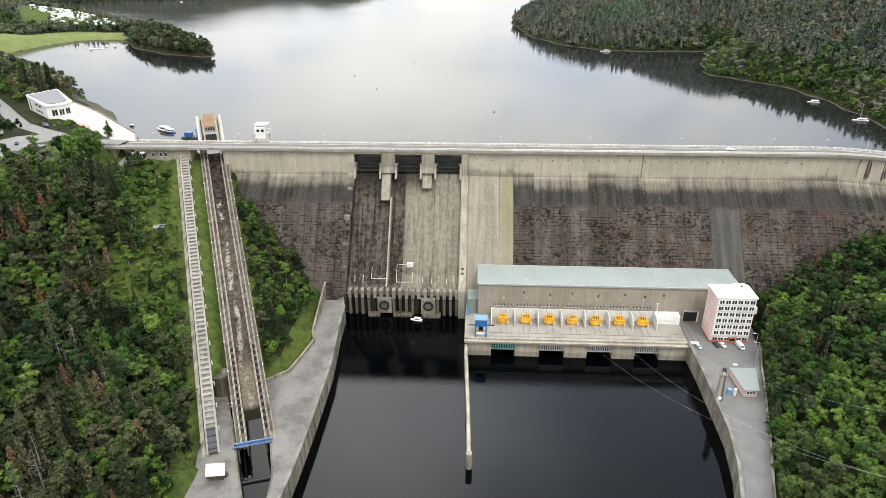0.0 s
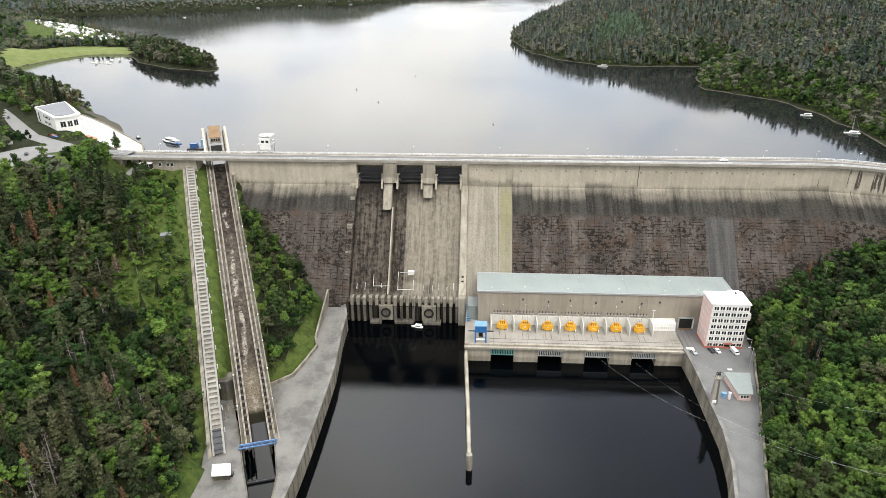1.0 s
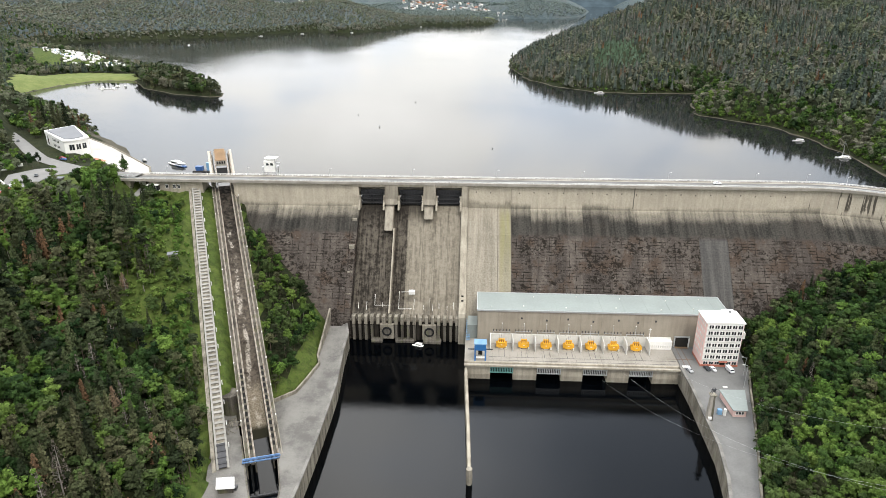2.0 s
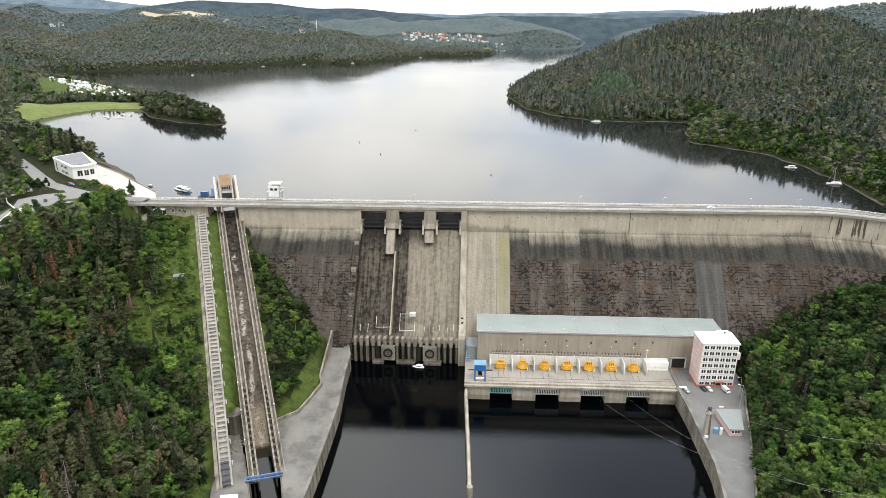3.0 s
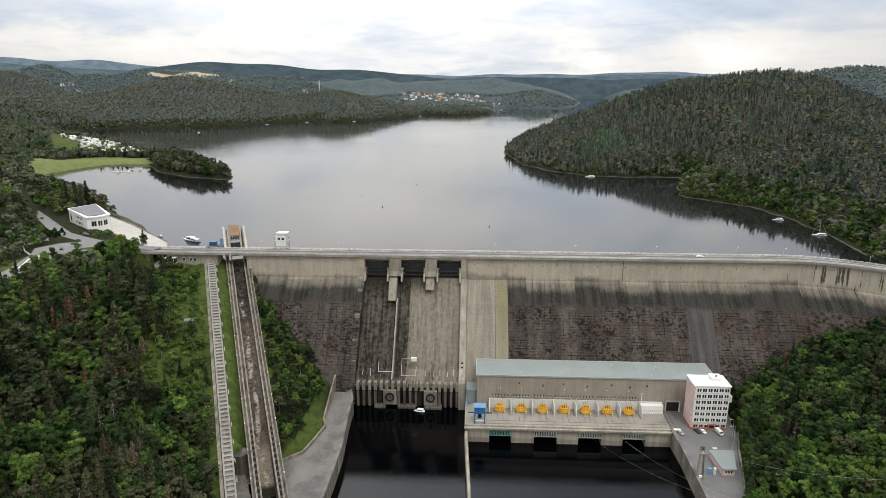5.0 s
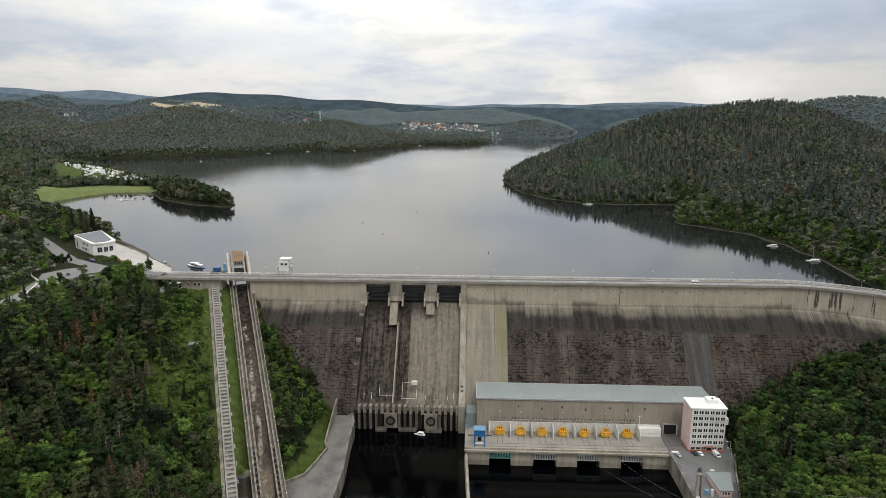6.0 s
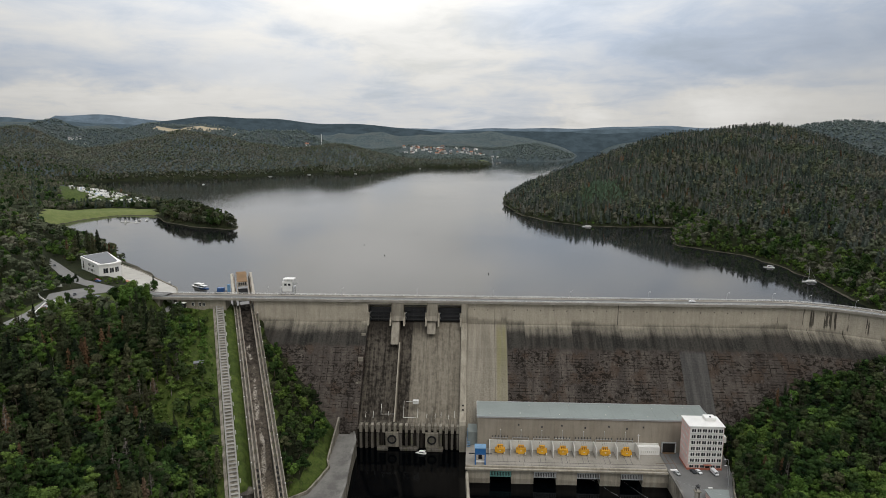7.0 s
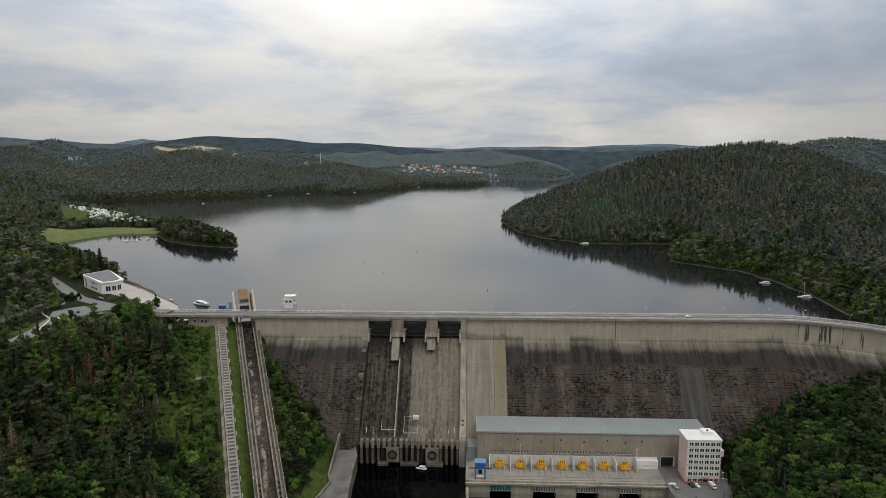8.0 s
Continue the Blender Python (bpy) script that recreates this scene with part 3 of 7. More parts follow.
LAKE = [(266, 352), (269, 403), (272, 430), (276, 462), (275, 514), (262, 582), (240, 606), (216, 633), (228, 700), (263, 778), (186, 774), (142, 782), (104, 821), (68, 890),
        (47, 1062), (95, 1300), (300, 1700), (600, 2200), (900, 2900), (950, 3600), (900, 4800), (690, 4800), (660, 4300), (590, 3700), (470, 3100), (350, 2860), (210, 2800),
        (100, 2880), (80, 3050), (75, 2600), (50, 2400), (-89, 2300), (-185, 2330), (-203, 2226), (-342, 1900), (-430, 1870), (-480, 1960), (-540, 1890), (-647, 1707), (-800, 1633),
        (-926, 1526), (-980, 1400), (-870, 1290), (-660, 1120), (-440, 930), (-350, 800), (-306, 752), (-299, 728), (-312, 724), (-362, 744), (-421, 790), (-472, 858), (-519, 856), (-542, 812), (-548, 736),
        (-470, 640), (-390, 590), (-333, 526), (-320, 507), (-268, 454), (-247, 416), (-222, 384), (-208, 366), (-203, 352)]


def ragged(outline, step, amount, reach):
    """The outline with its nearer stretches broken into small coves and points."""
    r, out = random.Random(8), []
    for a, b in zip(outline, outline[1:] + outline[:1]):
        out.append(a)
        n = int(math.hypot(b[0] - a[0], b[1] - a[1]) / step)
        if min(a[1], b[1]) < 360 or max(a[1], b[1]) > reach:
            continue
        for k in range(1, n):
            t, j = k / n, r.uniform(-amount, amount)
            dx, dy = b[0] - a[0], b[1] - a[1]
            q = math.hypot(dx, dy)
            out.append((a[0] + dx * t - dy / q * j, a[1] + dy * t + dx / q * j))
    return out


LAKE = ragged(LAKE, 17.0, 3.2, 1350)
RIVER = [(-82, 302), (-80, 263), (-77.5, 256), (-80, 244), (-83, 231), (-93, 222), (-108, 217), (-112, 212), (-106, 190), (-100, 169), (-100, 150), (-98, 100), (-98, -800), (-300, -4900),
         (-100, -4900), (75, -800), (82, 60), (93, 140), (101, 168), (112, 200), (120, 225), (126, 245), (132, 263), (136, 302)]
# hills: middle, spread, rise above the lake
HILLS = [(-925, 2100, 185, 200, 104), (-465, 2230, 120, 170, 68), (-850, 2760, 230, 150, 108), (-1235, 1575, 160, 120, 34), (-1735, 2300, 125, 130, 98), (-1900, 2900, 340, 150, 110),
         (-1600, 3560, 450, 220, 155), (-3100, 4300, 800, 300, 190), (-850, 4300, 360, 240, 98), (40, 4250, 340, 220, 96), (318, 3180, 95, 150, 74), (-130, 3170, 250, 110, 52), (-60, 2520, 80, 110, 8),
         (410, 1240, 180, 250, 140), (620, 1250, 90, 200, 34), (480, 620, 110, 85, 52), (420, 330, 120, 170, 50), (1400, 2500, 240, 300, 160), (1300, 4500, 900, 260, 100), (-460, 400, 110, 200, 34),
         (2900, 3200, 600, 800, 110), (0, -2500, 2500, 900, 110), (-2600, 500, 900, 1500, 120), (2700, 300, 800, 1500, 110), (-820, 760, 150, 130, 36)]


def signed_distance(px, py, outline):
    """Metres from an outline in plan, minus inside it."""
    best = np.full(px.shape, 1e18)
    inside = np.zeros(px.shape, bool)
    for (ax, ay), (bx, by) in zip(outline, outline[1:] + outline[:1]):
        dx, dy = bx - ax, by - ay
        t = np.clip(((px - ax) * dx + (py - ay) * dy) / (dx * dx + dy * dy), 0, 1)
        best = np.minimum(best, (px - ax - t * dx) ** 2 + (py - ay - t * dy) ** 2)
        if ay != by:
            inside ^= ((ay > py) != (by > py)) & (px < (bx - ax) * (py - ay) / (by - ay) + ax)
    d = np.sqrt(best)
    return np.where(inside, -d, d)


def ease(v, lo, hi):
    t = np.clip((v - lo) / (hi - lo), 0, 1)
    return t * t * (3 - 2 * t)


def wavy(x, y, size, seed):
    """Smooth uneven relief between -1 and 1."""
    r = np.random.RandomState(seed)
    out = 0
    for k in range(7):
        a, p, f = r.uniform(0, math.tau), r.uniform(0, math.tau), r.uniform(0.6, 1.9) / size
        out = out + np.sin((x * math.cos(a) + y * math.sin(a)) * f * math.tau + p)
    return out / 7 * 1.8


RAMP_TOP, RAMP_END = np.array((-155.5, 353.0, 73.0)), np.array((-85.5, 187.0, 8.6))
TRACK_TOP, TRACK_END = np.array((-171.5, 351.0, 75.0)), np.array((-97.5, 176.5, 8.6))


def corridor(x, y, a, b):
    """How far along a straight way (0 to 1) and how far beside it in metres."""
    dx, dy = b[0] - a[0], b[1] - a[1]
    n = math.hypot(dx, dy)
    return ((x - a[0]) * dx + (y - a[1]) * dy) / n ** 2, ((x - a[0]) * dy - (y - a[1]) * dx) / n


def ramp_floor(s):
    return 69.5 - 70.0 * s - 34.0 * np.maximum(0.0, s - 0.6)


APRON = [(-274, 408), (-299, 450), (-308, 468), (-268, 434), (-240, 406), (-213, 379), (-206, 365), (-205, 355), (-214, 357), (-224, 368), (-252, 391)]


def ground_height(x, y):
    x, y = np.asarray(x, float), np.asarray(y, float)
    dl, dr = signed_distance(x, y, LAKE), signed_distance(x, y, RIVER)
    rise = np.full(x.shape, 12.5)
    for cx, cy, sx, sy, h in HILLS:
        rise = rise + h * np.exp(-0.5 * (((x - cx) / sx) ** 2 + ((y - cy) / sy) ** 2))
    rise = rise - 24.0 * np.exp(-0.5 * (((x + 575) / 120) ** 2 + ((y - 905) / 95) ** 2))
    rise = rise - 16.0 * np.exp(-0.5 * (((x + 650) / 55) ** 2 + ((y - 860) / 60) ** 2))
    rise = rise * (1 + 0.14 * wavy(x, y, 420, 3) * ease(np.hypot(x, y - 300), 400, 900)) + 5.0 * wavy(x, y, 160, 4) * ease(rise, 25, 70)
    rise = np.maximum(rise, 3.0)
    up = np.where(dl > 0, LAKE_Z + 0.3 + rise * (1 - np.exp(-0.62 * np.maximum(dl, 0) / rise)), LAKE_Z - np.minimum(-dl * 0.5, 22) - 0.3)
    d = np.maximum(dr, 0)
    pull = np.where(x < 0, 0.74 + 0.22 * ease(y, 230, 320), 0.50)
    down = QUAY_Z - 0.5 + 125 * (1 - np.exp(-pull * d / 125)) + 1.6 * wavy(x, y, 45, 5) * ease(d, 8, 50)
    cap = ROAD_Z - 0.6 + 40 * ease(-x, 300, 460) + 60 * ease(x, 250, 520) + 60 * ease(150 - y, 0, 200)
    down = np.where(down > cap - 12, cap - 12 * np.exp(-np.clip(down - (cap - 12), 0, 300) / 12), down)
    down = np.where(dr < 0, -8.0, down)
    h = down + (up - down) * ease(y, 335, 380)
    # level ground for the road and the yard beside the left abutment
    yard = signed_distance(x, y, [(-206, 346), (-208, 354), (-230, 368), (-254, 396), (-268, 412), (-292, 450), (-330, 490), (-400, 520), (-330, 410), (-285, 340), (-275, 290), (-255, 290), (-248, 325)])
    h = h + (ROAD_Z - 0.35 - h) * ease(-yard, -9, 1)
    apron = signed_distance(x, y, APRON)
    h = h + (75.6 - h) * ease(-apron, -6, 1)
    foot = 67.0 + 5.0 * np.clip((-166 - x) / 29, 0, 1.3) - 0.42 * (345 - y)
    near_wing = ease(x, -216, -204) * (1 - ease(x, -166, -158)) * ease(y, 308, 332) * (y < 354)
    h = h + (np.minimum(h, foot) - h) * near_wing
    lane = signed_distance(x, y, [(-198, 347), (-207, 347), (-207, 333), (-199, 333)])
    h = h + (70.0 - h) * ease(-lane, -8, 0.5)
    # the cuttings of the boat lift and of the small track
    s, o = corridor(x, y, RAMP_TOP, RAMP_END)
    cut = (1 - ease(np.abs(o), 8.0, 12.0)) * (s > -0.05) * (s < 1.02)
    h = h + (np.minimum(h, ramp_floor(s) - 1.2) - h) * cut
    s, o = corridor(x, y, TRACK_TOP, TRACK_END)
    bank = (1 - ease(np.abs(o), 4.5, 11.0)) * (s > -0.03) * (s < 1.0)
    h = h + (TRACK_TOP[2] + (TRACK_END[2] - TRACK_TOP[2]) * s - 2.2 - h) * bank * (dr > 0)
    return h


def spaced(stops):
    """Grid lines whose spacing changes from stretch to stretch."""
    out = [stops[0][0]]
    for (a, step_a), (b, step_b) in zip(stops, stops[1:]):
        v = a
        while True:
            v += step_a + (step_b - step_a) * (v - a) / (b - a)
            if v >= b - 0.4 * step_b:
                break
            out.append(v)
        out.append(b)
    return np.array(out)


MEADOW = [(-566, 735), (-548, 800), (-524, 858), (-470, 862), (-498, 912), (-577, 916), (-612, 880), (-592, 815)]
CAMP = [(-655, 935), (-520, 940), (-545, 985), (-640, 1075), (-740, 1140), (-770, 1100), (-700, 1000)]


def zone(x, y, z):
    """What grows where: 0 wood floor, 1 rough grass, 2 meadow, 3 ripe field, 4 stony shore, 5 far wood."""
    dl, dr = signed_distance(x, y, LAKE), signed_distance(x, y, RIVER)
    s, o = corridor(x, y, RAMP_TOP, RAMP_END)
    k = np.zeros(x.shape, int)
    k[np.hypot(x, y) > 1250] = 5
    k[(dl < 40) & (y < 2600)] = 0
    near = (y < 352) & (x < 0) & (s > -0.1) & (s < 1.15)
    k[near & (o > -10) & (o < 34 + 8 * wavy(x, y, 50, 8))] = 1
    k[near & (o > 0) & (o < 66 + 14 * wavy(x, y, 40, 8)) & (y > 225)] = 1
    k[(y < 345) & (x < 0) & (dr < 9 + 2 * wavy(x, y, 20, 9))] = 1
    k[(x > -275) & (x < -190) & (y > 290) & (y < 352)] = 1
    green = signed_distance(x, y, MEADOW)
    k[(green < 3 * wavy(x, y, 40, 14)) | (green < 14) & (dl < 11)] = 2
    k[signed_distance(x, y, CAMP) < 0] = 1
    k[(dl > -2) & (dl < 15) & (x > -335) & (x < -200) & (y > 356) & (y < 510)] = 4
    fields = ((x + 1560) / 210) ** 2 + ((y - 3420 - 0.1 * (x + 1560)) / 48) ** 2 + 0.25 * wavy(x, y, 300, 11)
    k[fields < 0.8] = 3
    k[((x + 1240) / 90) ** 2 + ((y - 3430) / 26) ** 2 < 1] = 3
    k[((x + 30) / 90) ** 2 + ((y - 2640) / 70) ** 2 < 1] = 2
    k[((x - 385) / 48) ** 2 + ((y - 778) / 17) ** 2 + 0.3 * wavy(x, y, 60, 12) < 0.9] = 2
    return k


GX = spaced([(-4900, 400), (-1500, 45), (-760, 12), (-640, 7), (-340, 5), (-150, 4), (230, 5), (420, 10), (900, 14), (1700, 45), (4900, 300)])
GY = spaced([(-4900, 500), (-300, 50), (40, 12), (120, 4), (420, 4), (560, 7), (1000, 10), (1700, 18), (3000, 40), (4700, 70), (4950, 90)])
gx, gy = np.meshgrid(GX, GY)
gz = ground_height(gx, gy)
nx, ny = len(GX), len(GY)
cell_id = (np.arange(ny - 1)[:, None] * nx + np.arange(nx - 1)[None, :]).ravel()
quads = np.stack([cell_id, cell_id + 1, cell_id + nx + 1, cell_id + nx], 1)
mid_x, mid_y, mid_z = [a.ravel()[quads].mean(1) for a in (gx, gy, gz)]
ground = new("ground", sheet_mesh("ground", np.stack([gx.ravel(), gy.ravel(), gz.ravel()], 1), quads, ["forest_floor", "grass", "meadow", "field", "shore", "hazed_wood"], zone(mid_x, mid_y, mid_z)))
ground.data.polygons.foreach_set("use_smooth", [True] * len(ground.data.polygons))
tagged(ground, "wooded valley slopes with grass, meadow and stony shore", "ground", kind="structure")

# water: the reservoir above and the tailwater below the dam
bm = bmesh.new()
for f in (((-4900, 351), (-203, 351), (-203, 4950), (-4900, 4950)), ((-203, 351), (300, 351), (300, 4950), (-203, 4950)), ((300, 351), (4900, 351), (4900, 4950), (300, 4950))):
    bm.faces.new([bm.verts.new((x, y, LAKE_Z)) for x, y in f])
solid("water_lake", bm, "lake", "calm grey reservoir reflecting a cloudy sky", "water", kind="structure")
bm = bmesh.new()
bm.faces.new([bm.verts.new((x, y, 0.0)) for x, y in ((-420, -4900), (420, -4900), (420, 330), (-420, 330))])
solid("water_river", bm, "river", "dark still tailwater below the dam", "water", kind="structure")

# glowing backdrop ridges at the end of the valley, haze painted blue
def ridge_top(x, k):
    if k == 2:
        return 205 + 112 * math.exp(-(abs(x + 1800) / 720) ** 2.4) + 40 * math.exp(-((x + 700) / 330) ** 2) + 8 * math.sin(x / 210) + 4 * math.sin(x / 83)
    base = 300 - 0.030 * (x + 2600) if x < -200 else 228
    return (base if k == 0 else 262 - 0.022 * (x + 2600) if x < -200 else 209) + 20 * math.exp(-((x - 1300) / 700) ** 2) + 34 * math.exp(-((x + 3700) / 420) ** 2) + (26 * math.exp(-((x + 2830) / 200) ** 2) if k == 0 else 0) + 5 * math.sin(x / 173 + k) + 3 * math.sin(x / 71 + 2 * k)


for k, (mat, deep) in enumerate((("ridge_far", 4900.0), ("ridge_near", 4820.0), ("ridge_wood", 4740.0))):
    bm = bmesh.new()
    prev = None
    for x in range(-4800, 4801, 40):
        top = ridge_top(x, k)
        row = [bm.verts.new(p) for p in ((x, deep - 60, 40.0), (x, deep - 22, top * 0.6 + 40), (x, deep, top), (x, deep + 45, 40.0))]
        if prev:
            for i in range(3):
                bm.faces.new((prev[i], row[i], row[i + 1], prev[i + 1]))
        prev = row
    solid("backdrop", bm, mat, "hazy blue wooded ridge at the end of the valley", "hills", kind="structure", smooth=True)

# ---- the dam ----
def crest_shift(x):
    return -24.0 * (max(0.0, x - 185.0) / 58.7) ** 2


FACE_Y, UP_Y, TOP_Z = 345.0, 354.0, 77.0


def face_y(z, recess=0.0):
    """The downstream face: upright below the crest, then a short flare and a batter of 0.8 to 1."""
    return FACE_Y + recess - (1.309 * max(0.0, 63.0 - z) if z > 52 else 0.8 * (70.0 - z))


FACE_LEVELS = (TOP_Z, 72.0, 66.0, 63.0, 61.0, 57.0, 52.0, 40.0, 25.0, 12.0, -4.0)
dam = empty("dam_wall", "long concrete gravity dam with a stained sloping face", "dam", kind="structure")


def dam_block(x0, x1, recess=0.0, parent=dam, mat="dam", levels=FACE_LEVELS, name="dam_block"):
    bm = bmesh.new()
    profile = [(face_y(z, recess), z) for z in levels] + [(UP_Y, levels[-1]), (UP_Y, TOP_Z)]
    add_extrusion(bm, profile, x0, x1, crest_shift)
    return part(name, bm, mat, parent)


# plain blocks, with an open joint of some centimetres between them
edges = [-146.0, -133.0, -118.0, -103.0, -89.0, -75.0]
for a, b in zip(edges, edges[1:]):
    dam_block(a + 0.06, b - 0.06, 0.04 * math.sin(a))
edges = [-6.5, 10.8, 18.6, 34.0, 49.0, 64.0, 78.0, 89.2, 108.0, 124.3, 140.2, 155.0, 170.0, 185.0, 196.0, 207.0, 218.0, 229.0, 240.0, 252.0, 264.0]
for a, b in zip(edges, edges[1:]):
    dam_block(a + 0.06, b - 0.06, 0.05 * math.sin(a * 3))

# the spillway: three bays, a chute that drops to a toothed lip
BAYS = [(-71.0, -55.6), (-47.8, -32.8), (-25.6, -10.5)]
chute_profile = [(353.9, 58.0), (353.0, 62.0), (351.0, 63.2), (347.5, 62.6), (344.0, 60.0), (340.6, 56.0)] + [(343.4 - 0.8 * (60 - z) - 1.6 * 0, z) for z in (50, 40, 30, 22)] + [(310.5, 17.6), (305.0, 13.6), (300.6, 12.2), (298.6, 12.4), (298.6, -6.0), (353.9, -6.0)]
for x0, x1 in ((-71.0, -55.6), (-55.6, -48.2), (-48.2, -40.7), (-40.7, -32.6), (-32.6, -25.4), (-25.4, -18.0), (-18.0, -10.5)):
    bm = bmesh.new()
    add_extrusion(bm, chute_profile, x0 + 0.05, x1 - 0.05)
    part("chute_slab", bm, "chute", dam)
for x0, x1, low in ((-55.6, -47.8, 53.0), (-32.8, -25.6, 58.0)):
    bm = bmesh.new()
    z1 = low
    add_extrusion(bm, [(353.8, TOP_Z - 0.02), (343.6, TOP_Z - 0.02), (343.0, 68.5), (341.6, 65.5), (353.8, 62.0)], x0, x1)
    add_extrusion(bm, [(353.0, 66.4), (343.1, 66.6), (face_y(66) - 1.3, 65.6), (face_y(z1) - 0.5, z1), (face_y(z1) + 5.0, z1 - 0.6), (353.0, z1 - 1)], x0 + (0.5 if x0 < -50 else 0.4), x1 - (2.2 if x0 < -50 else 1.3))
    bmesh.ops.bevel(bm, geom=[e for e in bm.edges if abs(e.verts[0].co.x - e.verts[1].co.x) < 0.01], offset=0.5, segments=1, affect="EDGES")
    part("pier", bm, "pier", dam)
# low dividing walls down the chute
for x, top, mat in ((-49.4, 54.0, "concrete"), (-27.0, 20.0, "concrete_worn")):
    bm = bmesh.new()
    add_extrusion(bm, [(face_y(top, 0.2), top), (face_y(22, 0.2), 22), (face_y(15, -1), 15.5), (face_y(15, 4), 14), (face_y(22, 5), 20), (face_y(top, 5), top - 2)], x - 0.35, x + 0.35)
    part("dividing_wall", bm, mat, dam)
# training walls at both sides
bm = bmesh.new()
add_extrusion(bm, [(353.9, TOP_Z - 0.02), (343.5, TOP_Z - 0.02), (343.0, 70.0), (face_y(64) - 1.6, 64), (face_y(21) - 1.6, 21.0), (296.0, 18.5), (295.0, 16.5), (295.0, -6), (353.9, -6)], -10.5, -6.5)
bmesh.ops.bevel(bm, geom=[e for e in bm.edges if abs(e.verts[0].co.x - e.verts[1].co.x) < 0.01], offset=0.25, segments=1, affect="EDGES")
right_wall = part("training_wall", bm, "concrete", dam, "clean pale concrete training wall")
for k in range(3):
    # each outlet is a solid dark block, its inner shade painted
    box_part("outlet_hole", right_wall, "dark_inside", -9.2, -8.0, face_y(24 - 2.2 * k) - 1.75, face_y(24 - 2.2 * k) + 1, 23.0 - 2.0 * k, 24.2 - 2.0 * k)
bm = bmesh.new()
add_extrusion(bm, [(353.9, TOP_Z - 0.02), (344.4, TOP_Z - 0.02), (344.0, 70.0), (face_y(64) - 0.5, 64), (face_y(40) - 0.5, 40.0), (face_y(17) - 1.0, 17.0), (298.5, 11.0), (298.5, -6), (353.9, -6)], -75.0, -71.0)
part("training_wall", bm, "dam", dam, "stepped dark training wall")
for z in (58, 46, 34, 24):
    box_part("wall_step", dam, "concrete_worn", -74.6, -71.6, face_y(z) - 1.4, face_y(z) + 4, z - 4.5, z)
# toothed lip and ribs above the tailwater
lip = empty("spillway_lip", "dark toothed concrete lip of the spillway over the water", "spillway", kind="structure")
TEETH = 18
for k in range(TEETH):
    x = -69.6 + k * 3.38
    bm = bmesh.new()
    add_extrusion(bm, [(304.0, 13.2), (299.6, 15.0), (297.4, 14.6), (297.0, 10.2), (298.8, 9.6), (304.0, 12.2)], x, x + 1.75)
    part("tooth", bm, "concrete_worn", lip)
    if not (4 <= k <= 6 or 11 <= k <= 13):
        bm = bmesh.new()
        add_extrusion(bm, [(298.7, 9.7), (297.0, 9.4), (296.6, 0.6), (298.7, -2)], x + 0.1, x + 1.5)
        part("rib", bm, "concrete_dark", lip)
for cx in (-50.2, -26.6):
    box_part("outlet_block", lip, "concrete_worn", cx - 3.9, cx + 3.9, 296.6, 298.9, 1.4, 10.4, bevel=0.2)
    bm = bmesh.new()
    for i in range(24):
        a, b = i / 24 * math.tau, (i + 1) / 24 * math.tau
        for r0, r1, y0, y1 in ((1.9, 2.7, 295.9, 296.7),):
            ring = [bm.verts.new((cx + math.cos(t) * r, y, 6.3 + math.sin(t) * r)) for t in (a, b) for r in (r0, r1) for y in (y0, y1)]
            for f in ((0, 2, 6, 4), (2, 3, 7, 6), (0, 4, 5, 1)):
                bm.faces.new([ring[j] for j in f])
    bmesh.ops.remove_doubles(bm, verts=bm.verts[:], dist=0.001)
    part("outlet_ring", bm, "black", lip)
    bm = bmesh.new()
    bmesh.ops.create_cone(bm, cap_ends=True, segments=24, radius1=1.9, radius2=1.9, depth=0.3, matrix=Matrix.Translation((cx, 296.5, 6.3)) @ pose(0, 0, 0, 90, 0, 0))
    part("outlet_disc", bm, "concrete_dark", lip)
for x0, x1, y0 in ((-59.0, -52.6, 294.6), (-45.5, -35.0, 295.0), (-30.0, -20.0, 294.4)):
    box_part("sill_block", lip, "concrete_dark", x0, x1, y0, 298.6, -2, 1.5, bevel=0.25)

